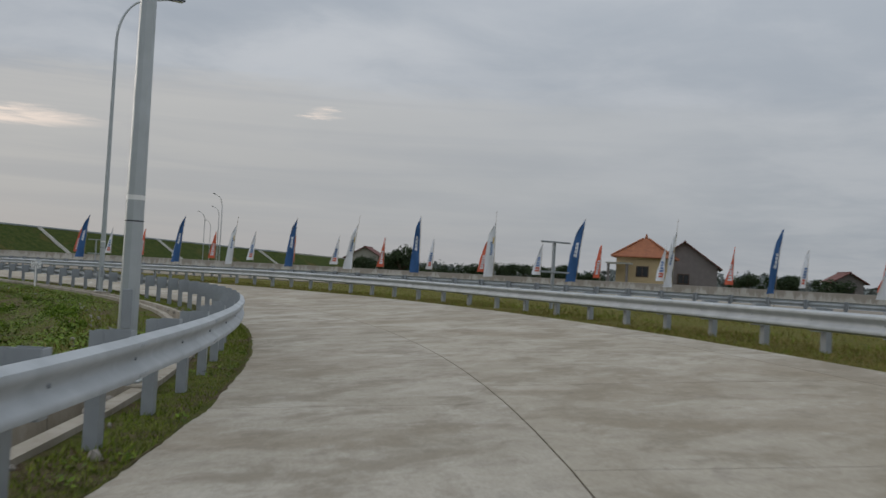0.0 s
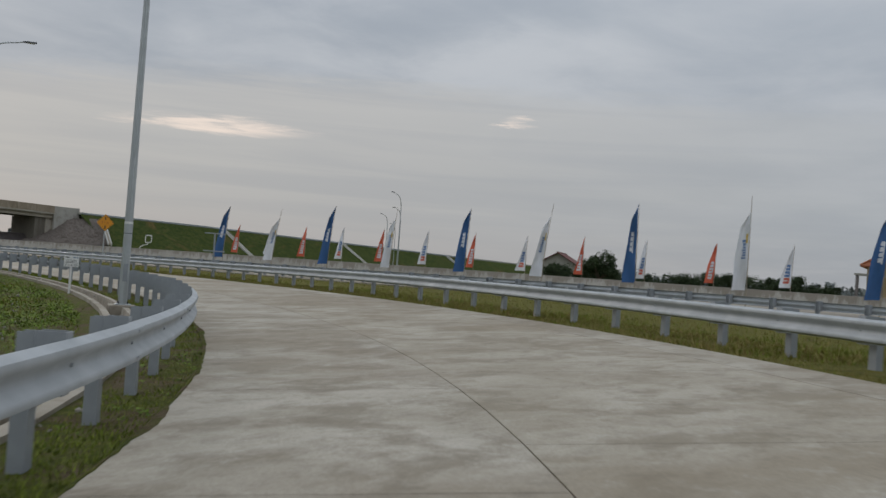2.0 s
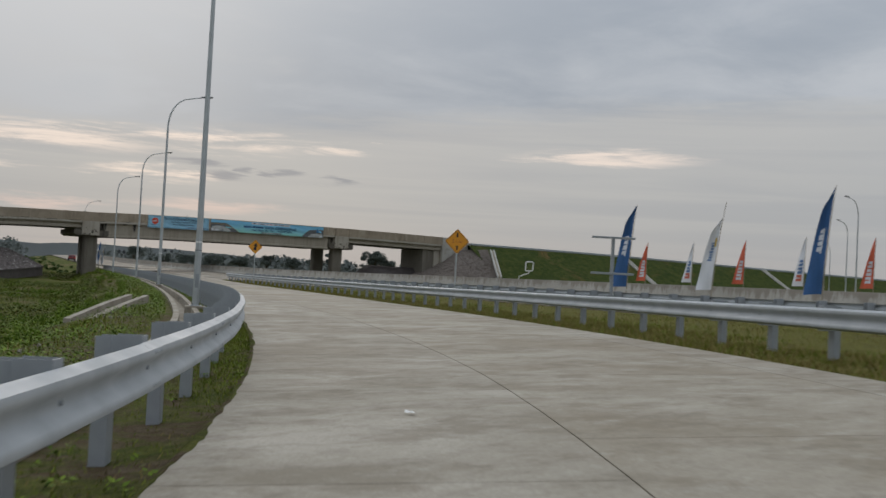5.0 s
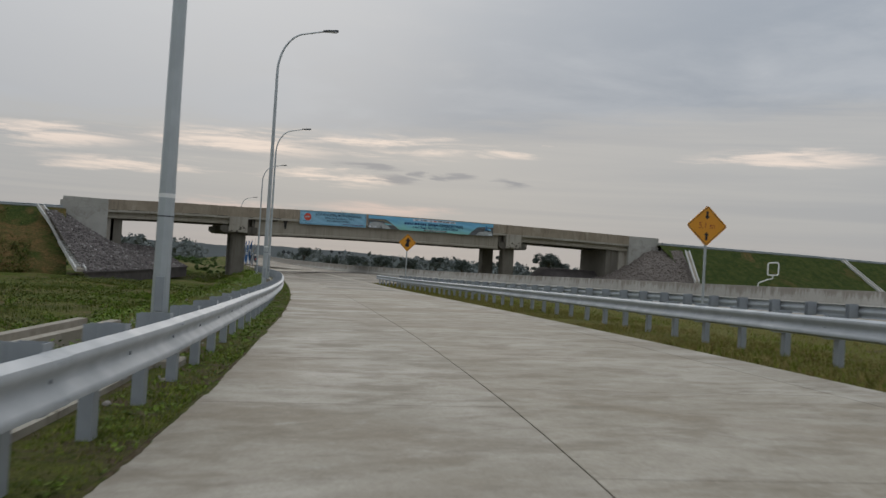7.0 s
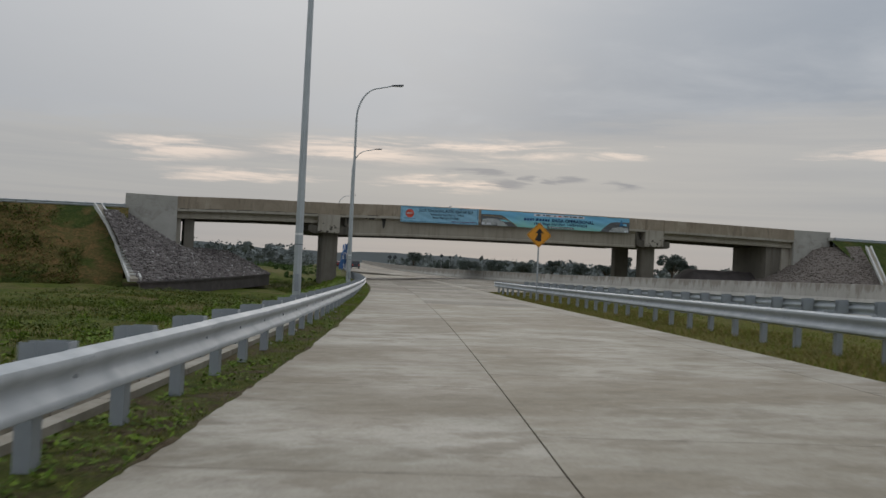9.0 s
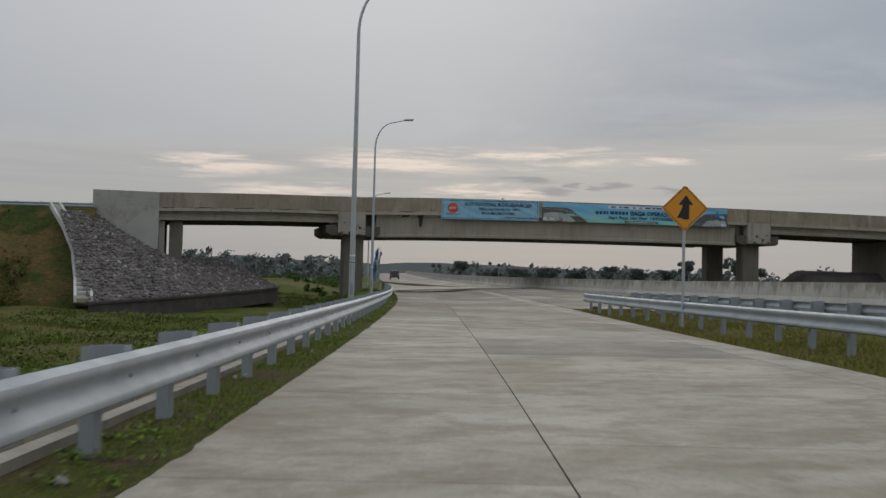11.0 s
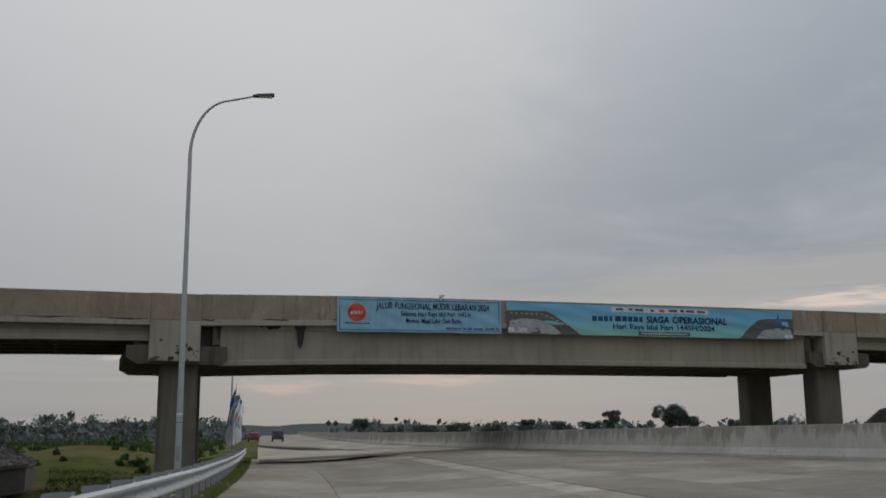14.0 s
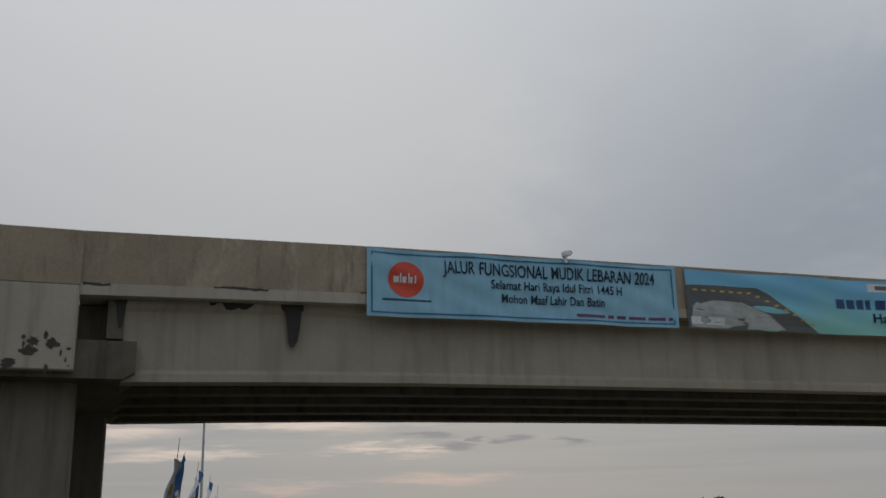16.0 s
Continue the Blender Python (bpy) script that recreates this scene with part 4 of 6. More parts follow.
def pier(x):
    """A bent: end blocks at the faces, a crosshead, two columns."""
    z, y = bz(x), by(x)
    bm = bmesh.new()
    box(bm, x - 1.3, x + 1.3, y - 0.03, y + 0.95, z - 3.55, z - 1.40, bevel=0.03)
    part("end_block", bm, M_CONC, bridge, "blotched concrete block over the pier")
    bm = bmesh.new()
    box(bm, x - 1.3, x + 1.3, y + WIDE - 0.95, y + WIDE + 0.03, z - 3.55, z - 1.40, bevel=0.03)
    part("end_block", bm, M_CONC, bridge)
    for y0 in (0.0, WIDE - 0.3):
        bm = bmesh.new()
        box(bm, x - 1.298, x + 1.298, y + y0 - 0.03, y + y0 + 0.33, z - 1.396, z + 0.004)
        part("parapet", bm, M_PARAPET, bridge)
    bm = bmesh.new()
    xa, xb = x - 2.4, x + (2.75 if x < 14 else 2.4)
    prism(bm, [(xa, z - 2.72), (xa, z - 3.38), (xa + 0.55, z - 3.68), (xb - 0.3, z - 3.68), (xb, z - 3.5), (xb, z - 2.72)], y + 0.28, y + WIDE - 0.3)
    # staining plus painted shade, as it stands back behind the block
    part("crosshead", bm, M_CROSS, bridge, "stained concrete crosshead with shade in its colour")
    bm = bmesh.new()
    box(bm, x - 1.302, x + 1.302, y + 0.95, y + WIDE - 0.95, z - 2.725, z - 1.67)
    part("crosshead", bm, M_CONC, bridge)
    out = -1 if x < 14 else 1
    bm = bmesh.new()
    xa, xb = sorted((x + out * 1.304, x + out * 2.0))
    box(bm, xa, xb, y + 0.96, y + WIDE - 0.96, z - 2.716, z - 2.46)
    part("bearing_plinth", bm, M_CONC, bridge)
    bm = bmesh.new()
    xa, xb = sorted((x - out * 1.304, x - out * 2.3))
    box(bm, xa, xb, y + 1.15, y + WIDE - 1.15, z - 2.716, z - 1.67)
    # shade of the gap beside the block painted into this piece
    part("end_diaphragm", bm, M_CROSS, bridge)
    for yc in (1.95, 9.0):
        bm = bmesh.new()
        g = float(land_z(x, y + yc)[0]) - 0.6
        n = 20
        xc = x + ((0.4 if yc < 5 else 1.3) if x < 14 else (-0.2 if yc < 5 else -0.45))
        rings(bm, [[(xc + 1.0 * math.copysign(abs(math.cos(a)) ** 0.35, math.cos(a)), y + yc + 0.85 * math.copysign(abs(math.sin(a)) ** 0.35, math.sin(a)), zz) for a in [2 * math.pi * (k + 0.5) / n for k in range(n)]] for zz in (g, z - 3.675)])
        part("column", bm, M_COLUMN, bridge, smooth=False)


for px in PIERS:
    pier(px)


def abutment(x, out):
    """out: the way away from the motorway (-1 or 1)."""
    z, y = bz(x), by(x)
    g = -1.0
    wing = 5.6
    xa, xb = sorted((x, x + out * wing))
    for y0 in (-0.05, WIDE - 0.4):
        bm = bmesh.new()
        box(bm, xa, xb, y + y0, y + y0 + 0.45, z - 5.6, z - 1.35, bevel=0.02)
        part("wing_wall", bm, M_PALE, bridge, "pale patched concrete wing wall")
        bm = bmesh.new()
        box(bm, xa, xb, y + y0, y + y0 + 0.42, z - 1.346, z + 0.0)
        part("parapet", bm, M_PALE, bridge)
    bm = bmesh.new()
    xa, xb = sorted((x + out * 0.02, x + out * 0.9))
    box(bm, xa, xb, y + 0.42, y + WIDE - 0.42, g, z - 1.7)
    part("back_wall", bm, M_CONC, bridge)
    bm = bmesh.new()
    xa, xb = sorted((x - out * (1.2 if out > 0 else 0.5), x + out * 0.0))
    box(bm, xa, xb, y + 0.9, y + WIDE - 0.9, g, z - 2.5)
    part("bearing_seat", bm, M_CONC, bridge)
    bm = bmesh.new()
    xa, xb = sorted((x - out * 3.4, x - out * 1.204) if out > 0 else (x - out * 2.0, x - out * 0.9))
    box(bm, xa, xb, y + 1.2, y + WIDE - 1.2, g, z - 2.46)
    part("leaf_pier", bm, M_COLUMN, bridge)


abutment(ABUT[0], -1)
abutment(ABUT[1], 1)


def embank_z(x):
    """Height of the approach road beyond the abutments."""
    return np.interp(x, (-420, -160, -60, -26, 53, 90, 190, 270, 520), (0.5, 4.6, 6.5, 7.0, 8.2, 8.1, 7.0, 6.2, 0.5))


def build_embankment(name, x0, x1, label, cover):
    """An earth bank with grassed sides carrying the crossing road."""
    lift = thing(name, label, "embankment", kind="structure")
    sgn = 1 if x1 > x0 else -1
    bm = bmesh.new()
    xs = steps(x0, x1, 70)
    foot = -1.8 if sgn < 0 else 0.0

    def p(x, v):
        top = float(embank_z(x))
        run = (top - foot) * 1.7
        y = by(x0) + v
        # v: 0..1 near side, 1..2 top, 2..3 far side
        if v <= 1:
            yy, z = by(x0) - run * (1 - v), foot + (top - foot) * v
        elif v <= 2:
            yy, z = by(x0) + WIDE * (v - 1), top
        else:
            yy, z = by(x0) + WIDE + run * (v - 2), top - (top - foot) * (v - 2)
        k = noise.noise(Vector((x * 0.21, yy * 0.23, 3.1))) * 0.35 + noise.noise(Vector((x * 0.9, yy * 0.8, 1.7))) * 0.12
        if 1 <= v <= 2:
            k = 0
        if abs(x - x0) < 0.01:
            k = 0
        if abs(v) < 0.01:
            z -= 1.5
        return (x, yy, z + k)

    sheet(bm, p, xs, steps(0, 1, 12) + [1.5] + steps(2, 3, 4))
    part("earth_bank", bm, cover, lift, smooth=True)
    # edge kerb and rail of the upper road
    for y0 in (0.55, WIDE - 0.5):
        bm = bmesh.new()
        rings(bm, [[(x, by(x0) + y0 + a, float(embank_z(x)) + b) for a, b in ((0, -0.1), (0.25, -0.1), (0.25, 0.4), (0, 0.4))] for x in xs])
        part("kerb", bm, M_PALE, lift)
    return lift


build_embankment("embankment", ABUT[1] + 5.2, 520, "tall green grassed bank carrying the crossing road", M_BANK)
build_embankment("embankment", ABUT[0] - 5.2, -420, "tall brown and green grassed bank beside the overpass", M_BANKDRY)


def upper_rail(x0, count, step, face_x):
    def place(k):
        x = x0 + k * step
        return Vector((x, by(face_x) + 0.35, float(embank_z(x)) - 0.38)), radians(90)
    return rail_line("guard_rail", "galvanised guard rail along the top of the grassed bank", place, count, 1)


upper_rail(59.5, 70, 2, ABUT[1] + 5.2)
upper_rail(-32.0 - 2 * 60, 61, 2, ABUT[0] - 5.2)


def rock_shapes():
    """A few worn stones to lay again and again."""
    out = []
    for k in range(6):
        r = random.Random(k + 20)
        bm = bmesh.new()
        bmesh.ops.create_icosphere(bm, subdivisions=1, radius=1.0)
        for v in bm.verts:
            v.co *= r.uniform(0.72, 1.18)
            v.co.z *= 0.62
        co = np.array([v.co[:] for v in bm.verts])
        fa = np.array([[v.index for v in f.verts] for f in bm.faces])
        bm.free()
        me = bpy.data.meshes.new("stone")
        me.from_pydata(co.tolist(), [], fa.tolist())
        me.materials.append(M_ROCK)
        out.append((co, fa, me))
    return out


ROCKS = rock_shapes()


def lay_stones(ob, surf, line, fp, tp, spacing, single, mat):
    """Rough stones bedded over a slope; those along its foot as pieces of their own."""
    r = random.Random(31)
    length = sum((b - a).length for a, b in zip(fp, fp[1:]))
    V, F, n, made = [], [], 0, 0
    rows = int((line(tp, 0.4) - line(fp, 0.4)).length / spacing)
    for j in range(rows):
        v = (j + 0.5) / rows
        here = length * (1 - v) + v * sum((b - a).length for a, b in zip(tp, tp[1:]))
        cols = int(here / spacing)
        for i in range(cols):
            u = min(max((i + 0.5 * (j % 2) + r.uniform(-0.25, 0.25)) / cols, 0.004), 0.996)
            vv = min(max(v + r.uniform(-0.3, 0.3) / rows, 0.0), 1.0)
            p = surf(u, vv)
            size = spacing * r.uniform(0.34, 0.66)
            k = r.randrange(6)
            m = Matrix.Translation(p) @ Euler((r.uniform(-0.5, 0.5) + 0.4, r.uniform(-0.5, 0.5), r.uniform(0, 6.28))).to_matrix().to_4x4() @ Matrix.Diagonal((size * r.uniform(0.85, 1.3), size, size * r.uniform(0.8, 1.1), 1))
            co, fa, me = ROCKS[k]
            if single and made < 300 and v < 0.55 and u < 0.42:
                o = part("stone", me, None, ob)
                o.matrix_local = m
                made += 1
                continue
            a = np.array(m)
            V.append(co @ a[:3, :3].T + a[:3, 3])
            F.append(fa + n)
            n += len(co)
    me = bpy.data.meshes.new("rubble")
    me.from_pydata(np.concatenate(V).tolist(), [], np.concatenate(F).tolist())
    me.materials.append(mat)
    tagged(part("rubble", me, None, ob), "", "", "", "stuff")


def cone(name, corner, foot_pts, top_pts, label, spacing, single):
    """Stone pitching laid between a foot line and a top line."""
    ob = thing(name, label, "stone slope")
    bm = bmesh.new()
    n = len(foot_pts)
    fp, tp = [Vector(p) for p in foot_pts], [Vector(p) for p in top_pts]

    def line(pts, u):
        f = u * (n - 1)
        i = min(int(f), n - 2)
        return pts[i].lerp(pts[i + 1], f - i)

    def surf(u, v):
        p = line(fp, u).lerp(line(tp, u), v)
        k = noise.noise(p * 2.3) * 0.07 + noise.noise(p * 0.5) * 0.12
        return p + Vector((0, 0, k * (0.1 < v < 0.95)))

    sheet(bm, surf, steps(0, 1, 70), steps(0, 1, 40))
    part("pitching", bm, M_RUBBLE if single else M_ROCKFAR, ob)
    lay_stones(ob, surf, line, fp, tp, spacing, single, M_ROCK if single else M_ROCKFAR)
    bm = bmesh.new()
    sheet(bm, lambda u, v: line(fp, u) + Vector((0, 0, -v)), steps(0, 1, 40), steps(0, 1.3, 3))
    part("toe_wall", bm, M_DARKSTONE, ob)
    bm = bmesh.new()
    rings(bm, [[line(fp, u) + Vector((a, b, c)) for a, b, c in ((-0.2, 0.2, 0.06), (0.12, -0.12, 0.06), (0.12, -0.12, -0.12), (-0.2, 0.2, -0.12))] for u in steps(0, 1, 40)])
    part("coping", bm, M_DARKSTONE, ob)
    return ob


near_cone = cone("stone_slope", None, [(-29.9, -24.2, -0.75), (-24.0, -16.5, -0.35), (-18.6, -7.6, 0.1), (-15.6, -1.6, 0.35), (-15.6, 9.5, 0.3)], [(-34.0, -6.4, 6.5), (-31.6, -2.0, 6.5), (-26.2, -0.6, 3.1), (-20.4, 0.2, 2.78), (-20.4, 9.5, 2.78)], "grey stone-pitched abutment slope with a dark toe wall", 0.36, True)
bm = bmesh.new()
sheet(bm, lambda u, v: (-26.3 + 5.9 * u, -0.55 + 0.75 * u + 10.0 * v, 3.06 - 0.3 * u), steps(0, 1, 4), steps(0, 1, 4))
part("berm", bm, M_RUBBLE, near_cone)
cone("stone_slope", None, [(44.5, 9.0, 1.0), (45.0, -1.5, 1.0), (50, -11.5, 1.6), (58.2, -14.4, 2.4)], [(51.5, 8.5, 3.2), (52.5, 0.6, 3.3), (57.0, -2.2, 7.2), (61.3, -6.2, 7.5)], "grey stone-pitched abutment slope under the overpass", 0.36, False)


def dark_heap():
    """A low heap of black stone in front of the far leaf pier."""
    bm = bmesh.new()

    def p(u, v):
        x = 37.6 + 15.0 * u
        y = -2.6 + 9.6 * v
        ridge = float(smooth01(0.0, 0.28, u)) * float(smooth01(0.0, 0.5, v)) * float(smooth01(1.0, 0.72, v))
        return (x, y, 0.7 + 2.75 * ridge + 0.14 * noise.noise(Vector((x * 0.9, y * 0.9, 0.0))) * ridge)

    sheet(bm, p, steps(0, 1, 40), steps(0, 1, 26))
    solid("mound", bm, M_DARKSTONE, "low mound of black stone before the far pier", "mound", smooth=True)


dark_heap()

# pale drainage chutes down the grassed banks
def chute(name, pts, wide, label, rungs=False, rim=None):
    """A shallow concrete channel with raised rims down a slope."""
    ob = thing(name, label, "drain chute")
    pts = [Vector(p) for p in pts]
    for side in (-1, 1):
        bm = bmesh.new()
        loops = []
        for i, p in enumerate(pts):
            d = (pts[min(i + 1, len(pts) - 1)] - pts[max(i - 1, 0)]).normalized()
            x = d.cross(Vector((0, 0, 1))).normalized()
            c = p + x * side * wide / 2
            loops.append([c + x * a + Vector((0, 0, b)) for a, b in ((-0.09, -0.3), (0.09, -0.3), (0.09, 0.16), (-0.09, 0.16))])
        rings(bm, loops)
        part("rim", bm, rim or M_WHITEC, ob)
    bm = bmesh.new()
    loops = []
    for i, p in enumerate(pts):
        d = (pts[min(i + 1, len(pts) - 1)] - pts[max(i - 1, 0)]).normalized()
        x = d.cross(Vector((0, 0, 1))).normalized()
        loops.append([p + x * a + Vector((0, 0, b)) for a, b in ((-wide / 2 + 0.092, -0.3), (wide / 2 - 0.092, -0.3), (wide / 2 - 0.092, -0.02), (-wide / 2 + 0.092, -0.02))])
    rings(bm, loops)
    part("bed", bm, M_DRAIN, ob)
    if rungs:
        a, b = pts[0], pts[-1]
        d = (b - a).normalized()
        x = d.cross(Vector((0, 0, 1))).normalized()
        n = int((b - a).length / 1.1)
        for k in range(1, n):
            c = a.lerp(b, k / n)
            bm = bmesh.new()
            m = Matrix(((x.x, d.x, 0, c.x), (x.y, d.y, 0, c.y), (x.z, d.z, 1, c.z), (0, 0, 0, 1)))
            box(bm, -wide / 2 + 0.095, wide / 2 - 0.095, -0.06, 0.06, -0.018, 0.15, m)
            part("step", bm, M_WHITEC, ob)
    return ob


chute("drain_chute", [(-34.6, -5.6, 7.0), (-33.2, -8.1, 5.05), (-32.0, -10.9, 2.85)], 0.8, "whitewashed concrete drain chute beside the stone slope")
chute("drain_chute", [(-31.9, -11.6, 2.75), (-31.1, -16.8, 1.15), (-30.3, -23.6, -0.45)], 1.05, "whitewashed stepped drain chute beside the stone slope", True)
chute("drain_chute", [(60.4, -8.9, 7.35), (58.9, -12.4, 4.9), (57.6, -15.6, 2.6)], 0.6, "whitewashed concrete drain chute beside the far stone slope")
for x in (97, 139, 187):
    top = float(embank_z(x))
    y0 = by(ABUT[1] + 5.2)
    chute("drain_chute", [(x, y0 - 0.2, top + 0.1), (x + 0.2, y0 - top * 0.85, top * 0.5 + 0.15), (x + 0.4, y0 - top * 1.6, top * 0.06 + 0.15)], 0.8, "pale concrete drain chute down the green bank")
chute("drain_chute", [on_ramp(89, -4.7, 0.08), on_ramp(84, -5.3, -0.05), on_ramp(79, -6.0, -0.32)], 0.6, "weathered concrete drain chute cut into the grass slope", rim=M_DRAIN)

# ======== lamps ========


def lamp_post(s, d, tall=13.1, arm=2.5, m=None, flip=False):
    """A tapered octagonal pole with a swept arm over the road and a flat LED head."""
    ob = thing("street_lamp", "tall galvanised street lamp with a curved arm", "street lamp", "street lamps")
    ob.matrix_world = m if m is not None else Matrix.Translation(on_ramp(s, d, -0.08)) @ Matrix.Rotation(-heading(s), 4, "Z")
    bm = bmesh.new()
    box(bm, -0.34, 0.34, -0.34, 0.34, -0.4, 0.146, bevel=0.02)
    part("footing", bm, M_DRAIN, ob, "square concrete footing")
    bm = bmesh.new()
    box(bm, -0.2, 0.2, -0.2, 0.2, 0.147, 0.177, bevel=0.008)
    part("base_plate", bm, M_POLE, ob)
    for a in range(4):
        bm = bmesh.new()
        x, y = 0.155 * math.cos(a * math.pi / 2 + math.pi / 4), 0.155 * math.sin(a * math.pi / 2 + math.pi / 4)
        bmesh.ops.create_cone(bm, cap_ends=True, segments=6, radius1=0.018, radius2=0.018, depth=0.07, matrix=Matrix.Translation((x, y, 0.205)))
        part("bolt", bm, M_DARKM, ob)
    bm = bmesh.new()
    h = tall - 2.3
    tube(bm, [(0, 0, 0.177), (0, 0, 4.2), (0, 0, h)], [0.115, 0.095, 0.066], 8)
    pole = part("pole", bm, M_POLE, ob)
    bm = bmesh.new()
    box(bm, -0.055, 0.055, -0.128, -0.1, 0.75, 1.2, bevel=0.006)
    part("service_door", bm, M_POST, pole)
    for z, half, wide, mt in ((2.25, 0.028, 0.108, M_WHITE), (1.98, 0.008, 0.1085, M_DARKM)):
        bm = bmesh.new()
        tube(bm, [(0, 0, z - half), (0, 0, z + half)], [wide, wide], 8)
        part("band", bm, mt, pole)
    bm = bmesh.new()
    pts = []
    for k in range(13):
        a = math.pi / 2 * k / 12 * 0.94
        pts.append((1.35 * (1 - math.cos(a)), 0, h - 0.02 + 2.0 * math.sin(a)))
    pts.append((arm - 0.35, 0, tall - 0.12))
    tube(bm, pts, [0.06 - 0.0018 * i for i in range(len(pts))], 8)
    part("arm", bm, M_POLE, ob, smooth=True)
    bm = bmesh.new()
    rings(bm, [[(x, w, z) for w, z in ((-wd, zz - 0.03), (wd, zz - 0.03), (wd * 0.8, zz + 0.05), (-wd * 0.8, zz + 0.05))] for x, wd, zz in ((arm - 0.42, 0.05, tall - 0.12), (arm - 0.25, 0.13, tall - 0.10), (arm + 0.28, 0.14, tall - 0.06), (arm + 0.34, 0.10, tall - 0.055))])
    head = part("lamp_head", bm, M_DARKM, ob, "flat dark grey LED head")
    bm = bmesh.new()
    box(bm, arm - 0.2, arm + 0.25, -0.1, 0.1, tall - 0.14, tall - 0.105)
    part("lens", bm, M_FWHITE, head)
    return ob


for s, d in ((12.1, -3.1), (47, -2.62), (83.7, -2.77), (120.5, -3.15), (157.5, -3.45), (195.5, -4.25), (262, -4.6)):
    lamp_post(s, d, 13.5 if s == 195.5 else 13.1)
for x, y in ((53.5, -89.9), (79.9, -69.2), (97.5, -52.0), (128, -30)):
    lamp_post(0, 0, m=Matrix.Translation((x, y, land_point(x, y).z)) @ Matrix.Rotation(radians(186), 4, "Z"))

# ======== signs ========


def words(body, size, mat, parent, m, name="lettering", width=None, thick=0.002, bold=0.0):
    """Lettering in the built-in font, standing in x and z, read from -y."""
    cu = bpy.data.curves.new("words", "FONT")
    cu.body, cu.size, cu.extrude = body, size, thick
    cu.offset = size * bold
    cu.align_x, cu.align_y = "CENTER", "CENTER"
    cu.resolution_u = 3
    tmp = bpy.data.objects.new("words", cu)
    me = bpy.data.meshes.new_from_object(tmp)
    bpy.data.objects.remove(tmp)
    bpy.data.curves.remove(cu)
    xs = [v.co.x for v in me.vertices]
    k = width / (max(xs) - min(xs)) if width else 1.0
    me.transform(Matrix.Rotation(radians(90), 4, "X") @ Matrix.Diagonal((k, 1, 1, 1)))
    me.transform(m)
    me.materials.append(mat)
    return part(name, me, None, parent)


def natural(body, size):
    """Width of some lettering as the font sets it."""
    cu = bpy.data.curves.new("words", "FONT")
    cu.body, cu.size = body, size
    tmp = bpy.data.objects.new("words", cu)
    me = bpy.data.meshes.new_from_object(tmp)
    xs = [v.co.x for v in me.vertices]
    bpy.data.objects.remove(tmp)
    bpy.data.curves.remove(cu)
    bpy.data.meshes.remove(me)
    return max(xs) - min(xs)


def diamond_plate(bm, r, y0, y1):
    o = [(0, -r), (r, 0), (0, r), (-r, 0)]
    cut = []
    for i in range(4):
        a, b, c = Vector(o[i - 1]), Vector(o[i]), Vector(o[(i + 1) % 4])
        cut += [tuple(b + (a - b) * 0.07), tuple(b + ((a + c) / 2 - b) * 0.05), tuple(b + (c - b) * 0.07)]
    prism(bm, cut, y0, y1)


def arrow(bm, cx, cz, s, up, y0, y1):
    k = 1 if up else -1
    o = [(0, s), (0.62 * s, 0.2 * s), (0.28 * s, 0.2 * s), (0.28 * s, -s), (-0.28 * s, -s), (-0.28 * s, 0.2 * s), (-0.62 * s, 0.2 * s)]
    prism(bm, [(cx + x, cz + k * z) for x, z in o], y0, y1)


def warning_sign(x, y, z0, tall, r, turn, face, label, dark=False):
    ob = thing("warning_sign", label, "road sign", m=Matrix.Translation((x, y, z0)) @ Matrix.Rotation(radians(turn), 4, "Z"))
    bm = bmesh.new()
    tube(bm, [(0, 0.05, -0.05), (0, 0.05, tall)], [0.045, 0.045], 10)
    part("pole", bm, M_POLE, ob)
    bm = bmesh.new()
    diamond_plate(bm, r, -0.012, 0.003)
    bmesh.ops.translate(bm, verts=bm.verts, vec=(0, 0, tall - r * 0.95))
    plate = part("plate", bm, M_DARKM if dark else M_YELLOW, ob, "dark back of a diamond plate" if dark else "amber diamond plate")
    c = tall - r * 0.95
    if not dark:
        bm = bmesh.new()
        o = [(0, -r * 0.93), (r * 0.93, 0), (0, r * 0.93), (-r * 0.93, 0)]
        i = [(a * 0.965, b * 0.965) for a, b in o]
        for k in range(4):
            q = [o[k], o[(k + 1) % 4], i[(k + 1) % 4], i[k]]
            rings(bm, [[(a, yy, b + c) for a, b in q] for yy in (-0.0165, -0.0125)])
        part("border", bm, M_BLACK, plate)
    if face == "height":
        for up, dz in ((False, 0.5), (True, -0.5)):
            bm = bmesh.new()
            arrow(bm, 0, c + dz * r, r * 0.2, up, -0.017, -0.0125)
            part("arrow", bm, M_BLACK, plate)
        words("5.1 m", r * 0.42, M_REDFADE, plate, Matrix.Translation((0, -0.015, c)), width=r * 0.78)
    if face == "merge":
        bm = bmesh.new()
        arrow(bm, 0.04 * r, c + 0.04 * r, r * 0.52, True, -0.017, -0.0125)
        part("arrow", bm, M_BLACK, plate)
        bm = bmesh.new()
        prism(bm, [(-0.33 * r, c - 0.42 * r), (-0.12 * r, c - 0.42 * r), (0.02 * r, c - 0.1 * r), (-0.1 * r, c + 0.05 * r)], -0.018, -0.0126)
        part("branch", bm, M_BLACK, plate)
    return ob


z = land_point(-15.3, -114.2).z
warning_sign(-15.3, -114.2, z, 4.15 - z, 0.70, -21, "height", "amber diamond height limit sign on a steel pole")
z = land_point(-8.9, -68.3).z
warning_sign(-8.9, -68.3, z, 4.3 - z, 0.70, -15, "merge", "amber diamond merging traffic sign on a steel pole")
